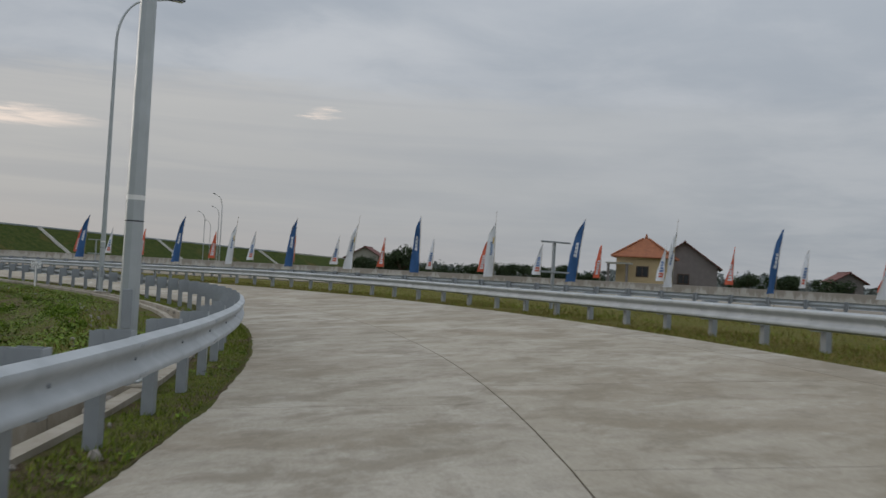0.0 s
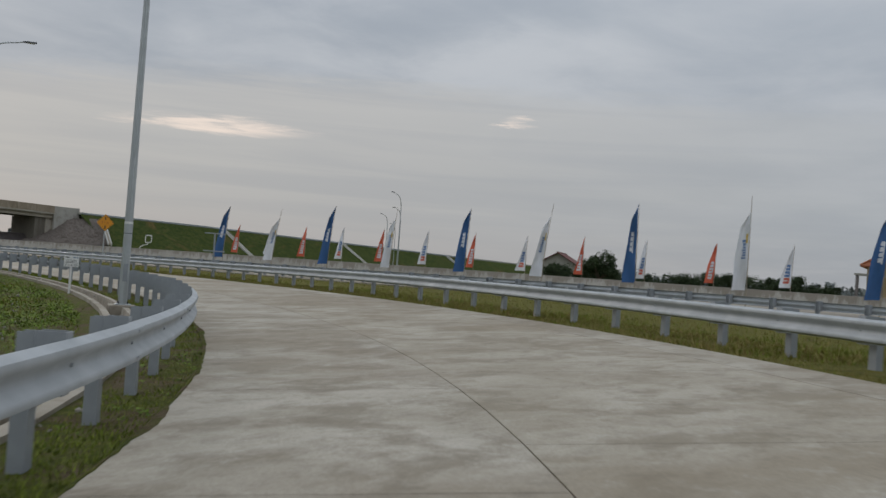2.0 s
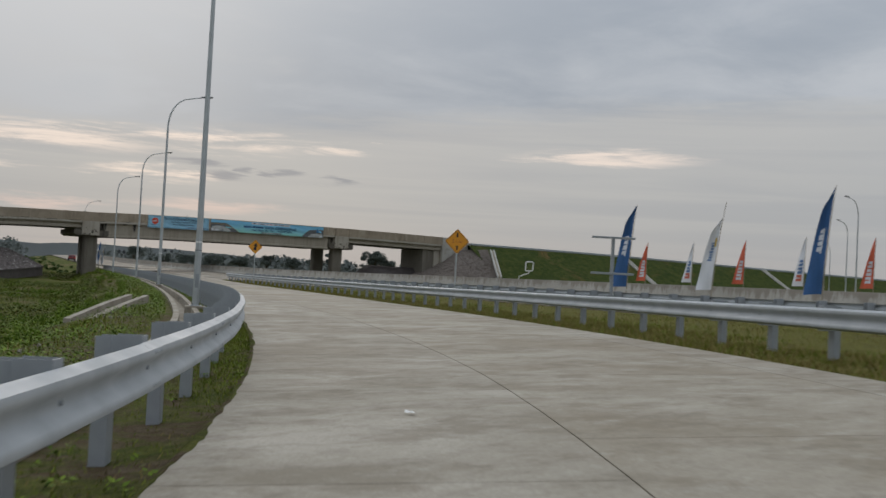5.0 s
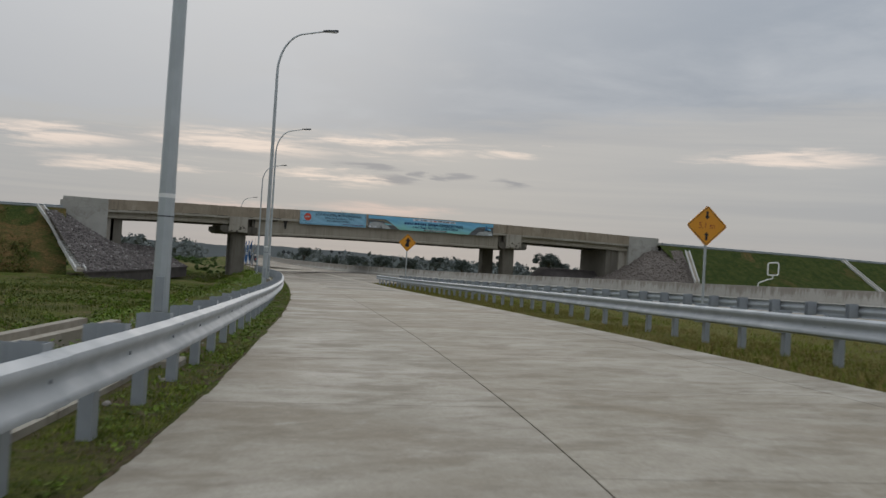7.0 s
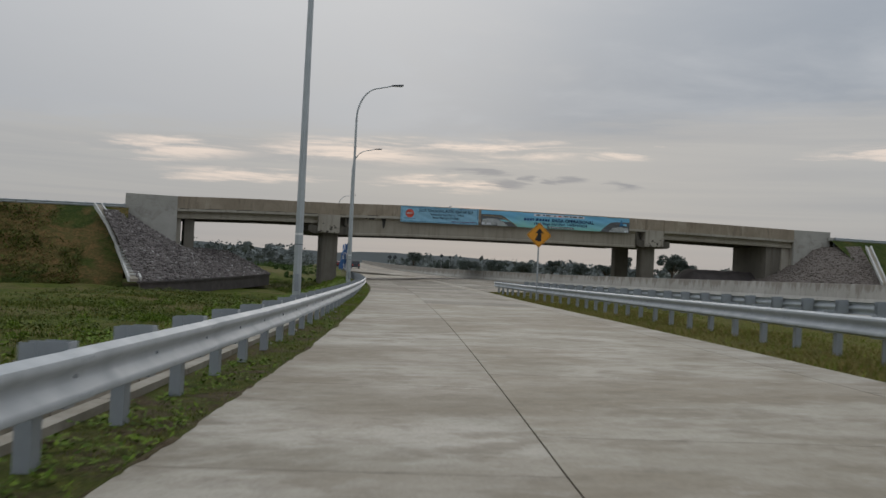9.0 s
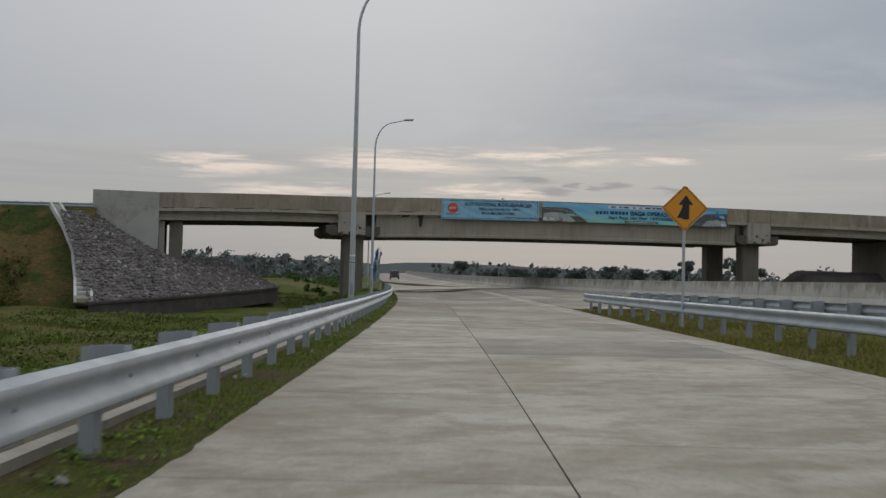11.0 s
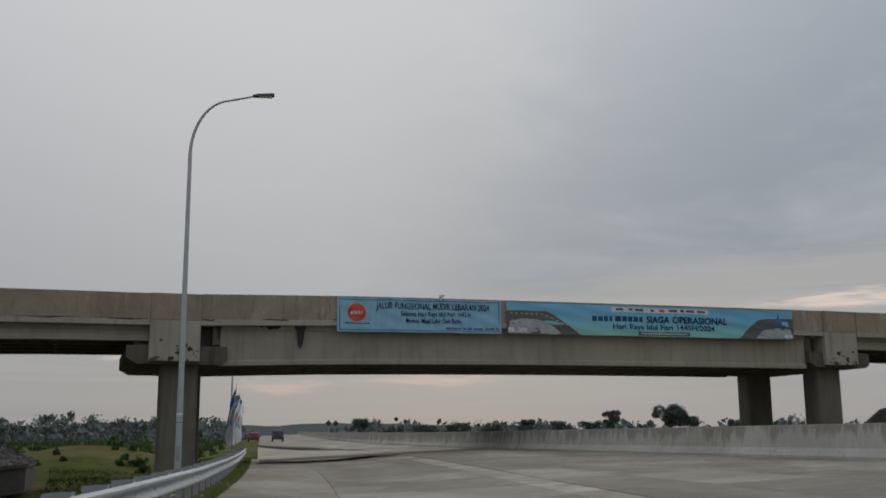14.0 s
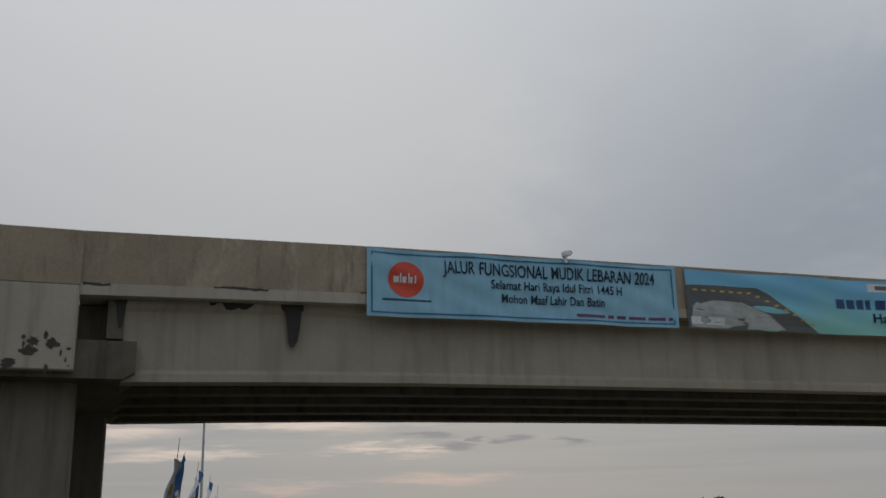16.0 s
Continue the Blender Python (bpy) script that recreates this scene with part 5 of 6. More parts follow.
for x, y, top in ((58.2, 181.7, 7.4), (76.0, 232.0, 8.0), (31.5, 137.7, 5.6), (33.2, 139.0, 5.6)):
    z = land_point(x, y).z
    warning_sign(x, y, z, max(top - z, 2.5), 0.62, -15, "", "small dark diamond road sign far along the motorway", True)


def marker_board():
    """The chainage board behind the rail."""
    p = on_ramp(55.5, -3.3, -0.06)
    ob = thing("chainage_board", "white chainage board with black lettering on a white post", "sign", m=Matrix.Translation(p) @ Matrix.Rotation(radians(-32), 4, "Z"))
    bm = bmesh.new()
    box(bm, -0.035, 0.035, 0.004, 0.06, -0.05, 1.02, bevel=0.006)
    part("post", bm, M_WHITE, ob)
    bm = bmesh.new()
    box(bm, -0.23, 0.23, -0.012, 0.0, 0.88, 1.24, bevel=0.003)
    board = part("board", bm, M_WHITE, ob)
    words("STA  2+250", 0.09, M_BLACK, board, Matrix.Translation((0, -0.015, 0.935)), width=0.38)
    for x, z, w, h, mt in ((0, 1.02, 0.40, 0.012, M_BLACK), (0, 1.06, 0.30, 0.012, M_PRINTGREY), (0, 1.10, 0.34, 0.012, M_PRINTGREY), (-0.13, 1.19, 0.13, 0.03, M_BLACK), (0.09, 1.19, 0.06, 0.035, M_BANEDGE), (0.18, 1.19, 0.05, 0.035, M_BANEDGE)):
        bm = bmesh.new()
        box(bm, x - w / 2, x + w / 2, -0.0165, -0.0125, z - h / 2, z + h / 2)
        part("printed_bar", bm, mt, board)


marker_board()


def tee_frame(s, d):
    """An empty sign support: a square post with two cross arms."""
    p = on_ramp(s, d, -0.05)
    ob = thing("sign_support", "empty galvanised sign support with two cross arms", "sign post", "empty sign supports", m=Matrix.Translation(p) @ Matrix.Rotation(radians(-35), 4, "Z"))
    top = 2.62 - p.z
    bm = bmesh.new()
    box(bm, -0.045, 0.045, -0.045, 0.045, 0, top, bevel=0.008)
    part("post", bm, M_POST, ob)
    for z, w in ((top + 0.02, 0.58), (top - 0.95, 0.58)):
        bm = bmesh.new()
        box(bm, -w, w, -0.105, -0.064, z - 0.03, z + 0.03, bevel=0.006)
        part("cross_arm", bm, M_POST, ob)
    return ob


tee_frame(75.0, 8.05)
tee_frame(30.5, 8.8)


def pipe_frame():
    y = -92.6
    x = float(wall_x(y))
    z = float(main_z(x, y)) + 1.08
    ob = thing("pipe_frame", "bent white pipe frame standing on the median barrier", "pipe frame", m=Matrix.Translation((x, y, z)) @ Matrix.Rotation(radians(-40), 4, "Z"))
    bm = bmesh.new()
    tube(bm, [(-0.55, 0, -0.02), (-0.5, 0, 0.2), (0.0, 0, 0.42), (0.28, 0, 0.5), (0.3, 0, 0.68)], 0.035, 8)
    part("stem", bm, M_WHITE, ob, smooth=True)
    bm = bmesh.new()
    tube(bm, [(0, 0, 0.7), (0.55, 0, 0.72), (0.62, 0, 0.8), (0.62, 0, 1.4), (0.55, 0, 1.48), (0.08, 0, 1.46), (0.0, 0, 1.38), (0, 0, 0.7)], 0.04, 8)
    part("loop", bm, M_WHITE, ob, smooth=True)


pipe_frame()


def gantry_sign(x, y, top, w, h):
    z = land_point(x, y).z
    ob = thing("direction_sign", "small green direction sign on two far poles", "road sign", m=Matrix.Translation((x, y, z)) @ Matrix.Rotation(radians(-8), 4, "Z"))
    bm = bmesh.new()
    box(bm, -w / 2, w / 2, -0.05, 0.05, top - z - h, top - z, bevel=0.02)
    part("panel", bm, M_GREEN, ob)
    for k in (-0.3, 0.3):
        bm = bmesh.new()
        tube(bm, [(k * w, 0.15, -0.1), (k * w, 0.15, top - z)], 0.09, 8)
        part("pole", bm, M_POLE, ob)


gantry_sign(44, 395, 11.0, 4.4, 2.4)

# ======== flags ========


def flag(kind, place, tall, seed, yaw, lean, wide, droop, group):
    """A feather flag: a bending pole with a rippling cloth and printed marks."""
    r = random.Random(seed)
    name = {"blue": "deep blue feather flag with pale marks, leaning in the wind", "white": "white feather flag with dark and yellow marks, leaning in the wind",
            "orange": "narrow orange pennant flag with white marks", "pale": "narrow white pennant flag with blue and orange marks"}[kind]
    ob = thing("flag", name, "flag", group, m=Matrix.Translation(place) @ Matrix.Rotation(radians(yaw), 4, "Z"))
    big = kind in ("blue", "white")
    base = 1.05 if big else 1.5
    cloth_top = tall * (0.86 if kind == "white" else 0.99)

    def staff(z):
        t = z / tall
        return Vector((lean * tall * (0.35 * t + 0.65 * t * t), 0, z * (1 - 0.06 * lean)))

    bm = bmesh.new()
    tube(bm, [staff(tall * k / 9) - Vector((0, 0, 0.05 if k == 0 else 0)) for k in range(10)], [0.026 - 0.0017 * k for k in range(10)], 6)
    part("pole", bm, M_BAMBOO, ob)
    ph = r.uniform(0, 6)

    def clothp(u, v):
        # u across from the pole, v up
        z = base + (cloth_top - base) * v
        p = staff(z)
        if big:
            w = wide * (0.3 + 0.7 * (1 - v) ** 0.7) * (1 - max(0.0, (v - 0.8) / 0.2) ** 1.4 * 0.95)
        else:
            w = wide * (1 - v) ** 0.85 + 0.02
        ripple = (0.05 + 0.14 * u) * math.sin(5.0 * v + 3.2 * u + ph) * wide + 0.05 * math.sin(11 * v - 4 * u + ph)
        sag = -droop * u * u * (0.5 + 0.5 * v)
        return Vector((p.x - 0.03 - u * w, p.y + ripple, p.z + sag))

    bm = bmesh.new()
    sheet(bm, clothp, steps(0, 1, 6), steps(0, 1, 22))
    cloth_ob = part("cloth", bm, {"blue": M_FBLUE, "white": M_FWHITE, "orange": M_FORANGE, "pale": M_FWHITE}[kind], ob, smooth=True)

    def mark(u0, u1, v0, v1, mat):
        bm = bmesh.new()
        for off in (-0.014, 0.014):
            sheet(bm, lambda u, v: clothp(u, v) + Vector((0, off, 0)), steps(u0, u1, 2), steps(v0, v1, 4))
        part("printed_mark", bm, mat, cloth_ob)

    if kind == "blue":
        v = 0.40
        for k in range(4):
            h = r.uniform(0.035, 0.055)
            mark(0.30 + 0.05 * (k % 2), 0.66, v, v + h, M_FPRINT)
            v += h + 0.014
        mark(0.30, 0.42, 0.38, 0.62, M_FPRINT)
    elif kind == "white":
        v = 0.40
        for k in range(7):
            h = r.uniform(0.018, 0.034)
            mark(0.28, 0.56 + 0.06 * (k % 3 == 0), v, v + h, M_FPRINT_B)
            v += h + 0.012
        mark(0.12, 0.3, 0.60, 0.72, M_FPRINT_Y)
    else:
        a = (M_FPRINT, M_FPRINT) if kind == "orange" else (M_FPRINT_O, M_FPRINT_B)
        v = 0.1
        for k in range(6):
            h = 0.055
            mark(0.22, 0.74, v, v + h, a[0] if k < 2 else a[1])
            if k % 2:
                mark(0.22, 0.36, v - 0.03, v + h, a[0] if k < 2 else a[1])
            v += h + 0.022
    return ob


# distance north, kind, height of the tip, how far the tip leans (metres)
big_flags = (
    (-192.0, "white", 5.3, 0.4), (-186.1, "blue", 5.15, 0.43), (-180.2, "white", 5.55, 0.23), (-174.0, "blue", 5.55, 0.47), (-168.1, "white", 5.9, 0.0), (-162.2, "blue", 5.5, -0.05), (-156.3, "white", 5.55, 0.46),
    (-150.7, "blue", 5.25, 0.2), (-144.4, "white", 5.3, 0.3), (-138.4, "blue", 5.35, 0.36), (-132.3, "white", 5.1, 0.5), (-126.2, "blue", 5.25, 0.35),
)
for k, (y, kind, tip, over) in enumerate(big_flags):
    r = random.Random(k + 40)
    x = float(outer_rail_x(y)) + 1.8
    p = Vector((x, y, float(main_z(x, y)) - 0.05))
    tall = tip - p.z
    flag(kind, p, tall, k, -58 + 16 * r.random(), over / tall, r.choice((0.55, 0.62, 0.72)), r.uniform(0.0, 0.12), "big flags along the gore")
for k in range(18):
    y = -103.75 - 5.024 * k - 0.0275 * k * k
    x = float(wall_x(y)) + 3.8
    kind = "orange" if k % 2 == 0 else "pale"
    p = land_point(x, y, -0.02)
    r = random.Random(k + 90)
    flag(kind, p, 5.15 - p.z + r.uniform(-0.15, 0.15), 70 + k, -58 + 20 * r.random(), 0.01 + 0.02 * r.random(), r.uniform(0.62, 0.8), 0.05, "small pennants behind the median")
for k in range(7):
    s = 226 + 5.5 * k
    p = on_ramp(s, -3.6 - 0.2 * (k % 2), -0.1)
    flag("blue" if k % 2 else "white", p, 4.9, 130 + k, 60, 0.12, 0.8, 0.3, "flags beyond the overpass")

# ======== banners on the overpass ========


def banner(name, label, x0, x1, top, bottom, mat, seed):
    """A vinyl sheet tied to the parapet, slack between its ties."""
    ob = thing(name, label, "banner")

    def p(u, v, off=0.0):
        x = x0 + (x1 - x0) * u
        sagt = 0.035 * math.sin(u * math.pi * (5 if seed else 3)) ** 2
        z = bz(x) - (top + sagt) - (bottom - top - sagt * 0.5) * v
        fold = 0.03 * math.sin(9 * u + 7 * v + seed) * math.sin(14 * u - 5 * v) + 0.018 * math.sin(37 * u - 16 * v + seed)
        return Vector((x, by(x) - 0.075 - off + fold * (1 if 0.02 < u < 0.98 else 0.3), z))

    bm = bmesh.new()
    us, vs = steps(0, 1, 90), steps(0, 1, 12)
    sheet(bm, p, us, vs)
    cl = part("sheet", bm, mat, ob, smooth=True)

    def decal(u0, u1, v0, v1, m, name="print", off=0.008, nu=8, nv=3):
        bm = bmesh.new()
        sheet(bm, lambda u, v: p(u, v, off), steps(u0, u1, nu), steps(v0, v1, nv))
        return part(name, bm, m, cl, smooth=True)

    def shape(pts, m, name="print", off=0.008):
        bm = bmesh.new()
        f = bm.faces.new([bm.verts.new((a, b, 0)) for a, b in pts])
        bmesh.ops.triangulate(bm, faces=[f])
        bmesh.ops.subdivide_edges(bm, edges=bm.edges, cuts=3, use_grid_fill=True)
        for v in bm.verts:
            v.co = p(v.co.x, v.co.y, off)
        return part(name, bm, m, cl)

    def text(body, u, v, size, width, m, off=0.03, bold=0.012):
        """Lettering laid along the sheet."""
        ln, ht = x1 - x0, bottom - top
        whole = natural(body, size)
        k = width / whole
        end = 0
        for word in body.split(" "):
            end += len(word)
            w = natural(word, size)
            mid = (natural(body[:end], size) - w / 2 - whole / 2) * k
            ob = words(word, size, m, cl, Matrix.Identity(4), width=w * k, bold=bold)
            for vert in ob.data.vertices:
                c = vert.co.copy()
                vert.co = p(u + (mid + c.x) / ln, v - c.z / ht, off)
            end += 1

    return ob, p, decal, shape, text


bn, bp, decal, shape, text = banner("banner", "sky blue vinyl banner with a red disc and dark lettering", -0.05, 9.95, 0.05, 2.0, M_BAN1, 0)
for u0, u1, v0, v1 in ((0.012, 0.988, 0.05, 0.075), (0.012, 0.988, 0.93, 0.955), (0.012, 0.017, 0.075, 0.93), (0.983, 0.988, 0.075, 0.93)):
    decal(u0, u1, v0, v1, M_BANEDGE, "border", nu=40 if u1 - u0 > 0.5 else 1)
shape([(0.115 + 0.053 * math.cos(a), 0.44 + 0.27 * math.sin(a)) for a in [2 * math.pi * k / 28 for k in range(28)]], M_LOGO, "logo_disc")
for k, (a, b, c, d) in enumerate(((0.078, 0.094, 0.40, 0.49), (0.097, 0.101, 0.35, 0.49), (0.104, 0.116, 0.40, 0.49), (0.121, 0.125, 0.35, 0.49), (0.126, 0.134, 0.40, 0.49), (0.140, 0.145, 0.38, 0.49))):
    decal(a, b, c, d, M_FPRINT, "logo_bar", 0.016, 2, 2)
decal(0.045, 0.19, 0.735, 0.765, M_BANTEXT, "small_print")
text("JALUR FUNGSIONAL MUDIK LEBARAN 2024", 0.575, 0.235, 0.54, 6.95, M_BANTEXT, bold=0.01)
text("Selamat Hari Raya Idul Fitri 1445 H", 0.59, 0.46, 0.38, 4.3, M_BANTEXT)
text("Mohon Maaf Lahir Dan Batin", 0.575, 0.665, 0.38, 3.35, M_BANTEXT)
for u0, u1 in ((0.65, 0.745), (0.755, 0.775), (0.785, 0.815), (0.825, 0.885), (0.895, 0.955), (0.965, 0.98)):
    decal(u0, u1, 0.845, 0.895, M_PLUM, "small_print")

bn, bp, decal, shape, text = banner("banner", "blue to sea-green vinyl banner with road pictures at both ends", 10.3, 30.3, 0.1, 1.98, M_BAN2, 2)
shape([(0.0, 0.27), (0.06, 0.24), (0.13, 0.25), (0.155, 0.36), (0.19, 0.62), (0.245, 1.0), (0.0, 1.0)], M_PRINTGREY, "road_picture")
shape([(0.01, 0.62), (0.05, 0.5), (0.10, 0.52), (0.15, 0.72), (0.18, 0.98), (0.005, 0.98)], M_PRINTPALE, "road_picture", 0.014)
shape([(0.80, 1.0), (0.845, 0.55), (0.875, 0.33), (0.91, 0.28), (1.0, 0.28), (1.0, 1.0)], M_PRINTGREY, "road_picture")
shape([(0.86, 0.98), (0.885, 0.7), (0.94, 0.6), (0.99, 0.65), (0.995, 0.97)], M_PRINTPALE, "road_picture", 0.014)
shape([(0.93, 0.55), (0.945, 0.12), (0.96, 0.55)], M_BANEDGE, "tower_picture", 0.018)
decal(0.005, 0.065, 0.80, 0.93, M_FPRINT, "picture_label", 0.02)
decal(0.965, 0.995, 0.84, 0.95, M_FPRINT, "picture_label", 0.02)
for k in range(14):
    u = 0.012 + 0.0165 * k
    v = 0.33 + max(0.0, u - 0.115) * 4.6
    if v < 0.95:
        decal(u, u + 0.008, v, v + 0.03, M_FPRINT_Y, "kerb_mark", 0.02, 1, 1)
decal(0.35, 0.69, 0.05, 0.21, M_FPRINT, "logo_strip", 0.012)
for u, w, m in ((0.365, 0.025, M_PRINTGREY), (0.41, 0.012, M_BANEDGE), (0.43, 0.03, M_PRINTGREY), (0.485, 0.012, M_PRINTGREY), (0.515, 0.02, M_LOGO), (0.55, 0.03, M_PRINTGREY), (0.592, 0.012, M_BANTEXT), (0.61, 0.03, M_PRINTGREY), (0.65, 0.03, M_PRINTGREY)):
    decal(u, u + w, 0.09, 0.17, m, "logo_bar", 0.018, 2, 2)
# the company's name as plain bars, the rest of the line lettered
for u0, u1 in ((0.283, 0.300), (0.304, 0.320), (0.324, 0.338), (0.342, 0.352), (0.362, 0.382), (0.386, 0.402), (0.406, 0.420), (0.424, 0.440), (0.444, 0.456)):
    decal(u0, u1, 0.36, 0.53, M_NAVY, "name_bar", 0.012, 2, 2)
text("SIAGA OPERASIONAL", 0.612, 0.45, 0.58, 5.75, M_NAVY, bold=0.03)
text("Hari Raya Idul Fitri 1445H/2024", 0.53, 0.70, 0.46, 7.1, M_NAVY, bold=0.02)
decal(0.44, 0.62, 0.85, 0.97, M_PRINTGREY, "small_print_bar", 0.012)
decal(0.45, 0.61, 0.895, 0.925, M_FPRINT, "small_print", 0.018)


def security_camera():
    x = 6.15
    ob = thing("security_camera", "small white security camera on the parapet", "camera", m=Matrix.Translation((x, by(x) - 0.13, bz(x) + 0.0)))
    bm = bmesh.new()
    box(bm, -0.03, 0.03, -0.03, 0.12, -0.16, 0.02)
    part("bracket", bm, M_WHITE, ob)
    bm = bmesh.new()
    box(bm, -0.09, 0.16, -0.16, 0.06, 0.024, 0.18, Matrix.Rotation(radians(-14), 4, "Y"), 0.02)
    body = part("housing", bm, M_WHITE, ob)
    bm = bmesh.new()
    box(bm, 0.168, 0.2, -0.12, 0.02, 0.05, 0.15, Matrix.Rotation(radians(-14), 4, "Y"), 0.01)
    part("lens", bm, M_BLACK, body)


security_camera()


def stain(x, w, top, drop, seed):
    """A dark seep mark with a ragged foot on the girder's face."""
    r = random.Random(seed)
    ob = thing("seep_stain", "dark damp seep mark running down the girder", "stain")
    bm = bmesh.new()
    n = 12
    us = [x + w * (k / n - 0.5) for k in range(n + 1)]
    lows = [top + drop * (0.12 + 0.88 * math.exp(-((k / n - 0.55) / 0.3) ** 6)) + r.uniform(-0.07, 0.07) for k in range(n + 1)]
    vs = [[bm.verts.new((u, by(u) + 0.405, bz(u) - z)) for u, z in zip(us, row)] for row in ([top] * (n + 1), lows)]
    for k in range(n):
        bm.faces.new((vs[0][k], vs[0][k + 1], vs[1][k + 1], vs[1][k]))
    part("mark", bm, M_SEEP, ob)




def blotches():
    """Dark weathered patches on the pier's end block."""
    ob = thing("weather_blotches", "dark ragged weather blotches on the pier block", "stain")
    r = random.Random(5)
    for px in PIERS:
        for k in range(26):
            cx, cz = px + r.uniform(-1.2, 1.25), 3.5 - 1.1 * r.random() ** 1.8
            bm = bmesh.new()
            n = 15
            w, h = 0.03 + 0.2 * r.random() ** 2.2, 0.02 + 0.13 * r.random() ** 2
            bm.faces.new([bm.verts.new((cx + w * math.cos(a) * r.uniform(0.5, 1.2), by(px) - 0.034 - 0.0007 * k, bz(px) - cz + h * math.sin(a) * r.uniform(0.5, 1.3))) for a in [2 * math.pi * i / n for i in range(n)]])
            part("blotch", bm, M_SEAMDARK, ob)


blotches()


def crack_line(x0, x1, seed):
    """The ragged dark joint where the parapet stands on the deck."""
    r = random.Random(seed)
    ob = thing("joint_stain", "ragged dark joint line under the parapet", "stain")
    bm = bmesh.new()
    rows = []
    n = int((x1 - x0) / 0.12)
    for k in range(n + 1):
        x = x0 + (x1 - x0) * k / n
        zc = bz(x) - 1.37 + 0.02 * math.sin(x * 3.1 + seed) + r.uniform(-0.012, 0.012)
        t = max(0.004, 0.016 + 0.02 * math.sin(x * 1.7 + seed) + r.uniform(-0.01, 0.014))
        rows.append([bm.verts.new((x, by(x) - 0.004, zc + s * t)) for s in (-1, 1)])
    for a, b in zip(rows, rows[1:]):
        bm.faces.new((a[0], b[0], b[1], a[1]))
    part("line", bm, M_SEAMDARK, ob)


crack_line(-7.45, 32.5, 1)
crack_line(-26.0, -10.2, 2)
stain(-2.03, 0.62, 1.67, 1.15, 1)
stain(-3.6, 1.3, 1.67, 0.16, 2)
stain(-6.5, 0.35, 1.67, 0.7, 4)

# ======== houses ========


def house(x, y, z, w, d, eave, ridge, turn, wall_m, roof_m, style, label):
    ob = thing("house", label, "house", m=Matrix.Translation((x, y, z)) @ Matrix.Rotation(radians(turn), 4, "Z"))
    t = 0.2
    for nm, b in (("wall", (-w / 2, w / 2, -d / 2, -d / 2 + t)), ("wall", (-w / 2, w / 2, d / 2 - t, d / 2)), ("wall", (-w / 2, -w / 2 + t, -d / 2 + t, d / 2 - t)), ("wall", (w / 2 - t, w / 2, -d / 2 + t, d / 2 - t))):
        bm = bmesh.new()
        box(bm, *b, 0, eave)
        part(nm, bm, wall_m, ob)
    o = 0.7
    bm = bmesh.new()
    lo = [(-w / 2 - o, -d / 2 - o), (w / 2 + o, -d / 2 - o), (w / 2 + o, d / 2 + o), (-w / 2 - o, d / 2 + o)]
    if style == "hip":
        hi = [(-0.4, -0.4), (0.4, -0.4), (0.4, 0.4), (-0.4, 0.4)]
        rings(bm, [[(a, b, eave - 0.12) for a, b in lo], [(a, b, eave + 0.03) for a, b in lo], [(a * 0.5 + c * 0.5, b * 0.5 + e * 0.5, eave + (ridge - eave) * 0.46) for (a, b), (c, e) in zip(lo, hi)], [(a, b, ridge) for a, b in hi]])
    else:
        fall = (ridge - eave) / (d / 2)
        for k in (-1, 1):
            prof = [(0, ridge + 0.03), (k * (d / 2 + o), eave - fall * o + 0.03), (k * (d / 2 + o), eave - fall * o + 0.17), (0, ridge + 0.17)]
            rings(bm, [[(xx, b, c) for b, c in prof] for xx in (-w / 2 - o, w / 2 + o)])
    roof = part("roof", bm, roof_m, ob)
    bm = bmesh.new()
    if style == "hip":
        tube(bm, [(0, 0, ridge - 0.05), (0, 0, ridge + 0.35), (0, 0, ridge + 0.7)], [0.25, 0.18, 0.04], 6)
        part("finial", bm, roof_m, roof)
        for sx, sy in ((1, 1), (1, -1), (-1, 1), (-1, -1)):
            bm = bmesh.new()
            tube(bm, [(sx * (w / 2 + o), sy * (d / 2 + o), eave + 0.06), (sx * 0.4, sy * 0.4, ridge + 0.03)], 0.12, 6)
            part("hip_ridge", bm, roof_m, roof)
    else:
        tube(bm, [(-w / 2 - o, 0, ridge + 0.14), (w / 2 + o, 0, ridge + 0.14)], 0.15, 6)
        part("ridge", bm, roof_m, roof)
        for sx in (-1, 1):
            bm = bmesh.new()
            rings(bm, [[(sx * (w / 2 - e), -d / 2, eave), (sx * (w / 2 - e), d / 2, eave), (sx * (w / 2 - e), 0, ridge + 0.025)] for e in (0.0, 0.2)])
            part("gable", bm, wall_m, ob)
    for wx, wy, rot in ((-w * 0.22, -d / 2, 0), (w * 0.22, -d / 2, 0), (-w / 2, 0.0, -90)):
        m = Matrix.Translation((wx, wy, eave - 2.0)) @ Matrix.Rotation(radians(rot), 4, "Z")
        bm = bmesh.new()
        for k in (-1, 1):
            box(bm, k * 0.8 - 0.06, k * 0.8 + 0.06, -0.06, -0.004, -0.76, 0.76, m)
            box(bm, -0.738, 0.738, -0.06, -0.004, k * 0.7 - 0.06, k * 0.7 + 0.06, m)
        box(bm, -0.05, 0.05, -0.06, -0.004, -0.638, 0.638, m)
        win = part("window", bm, M_WOOD, ob, "dark timber window frame")
        for k in (-1, 1):
            bm = bmesh.new()
            box(bm, k * 0.395 - 0.34, k * 0.395 + 0.34, -0.03, -0.005, -0.636, 0.636, m)
            part("pane", bm, M_GLASSD, win)
    return ob


gz = land_point(62, -159).z
yh = house(60.2, -158.5, gz, 7.3, 7.2, 5.8 - gz, 8.5 - gz, 8, M_YWALL, M_TILE, "hip", "cream yellow house with an orange hipped tile roof")
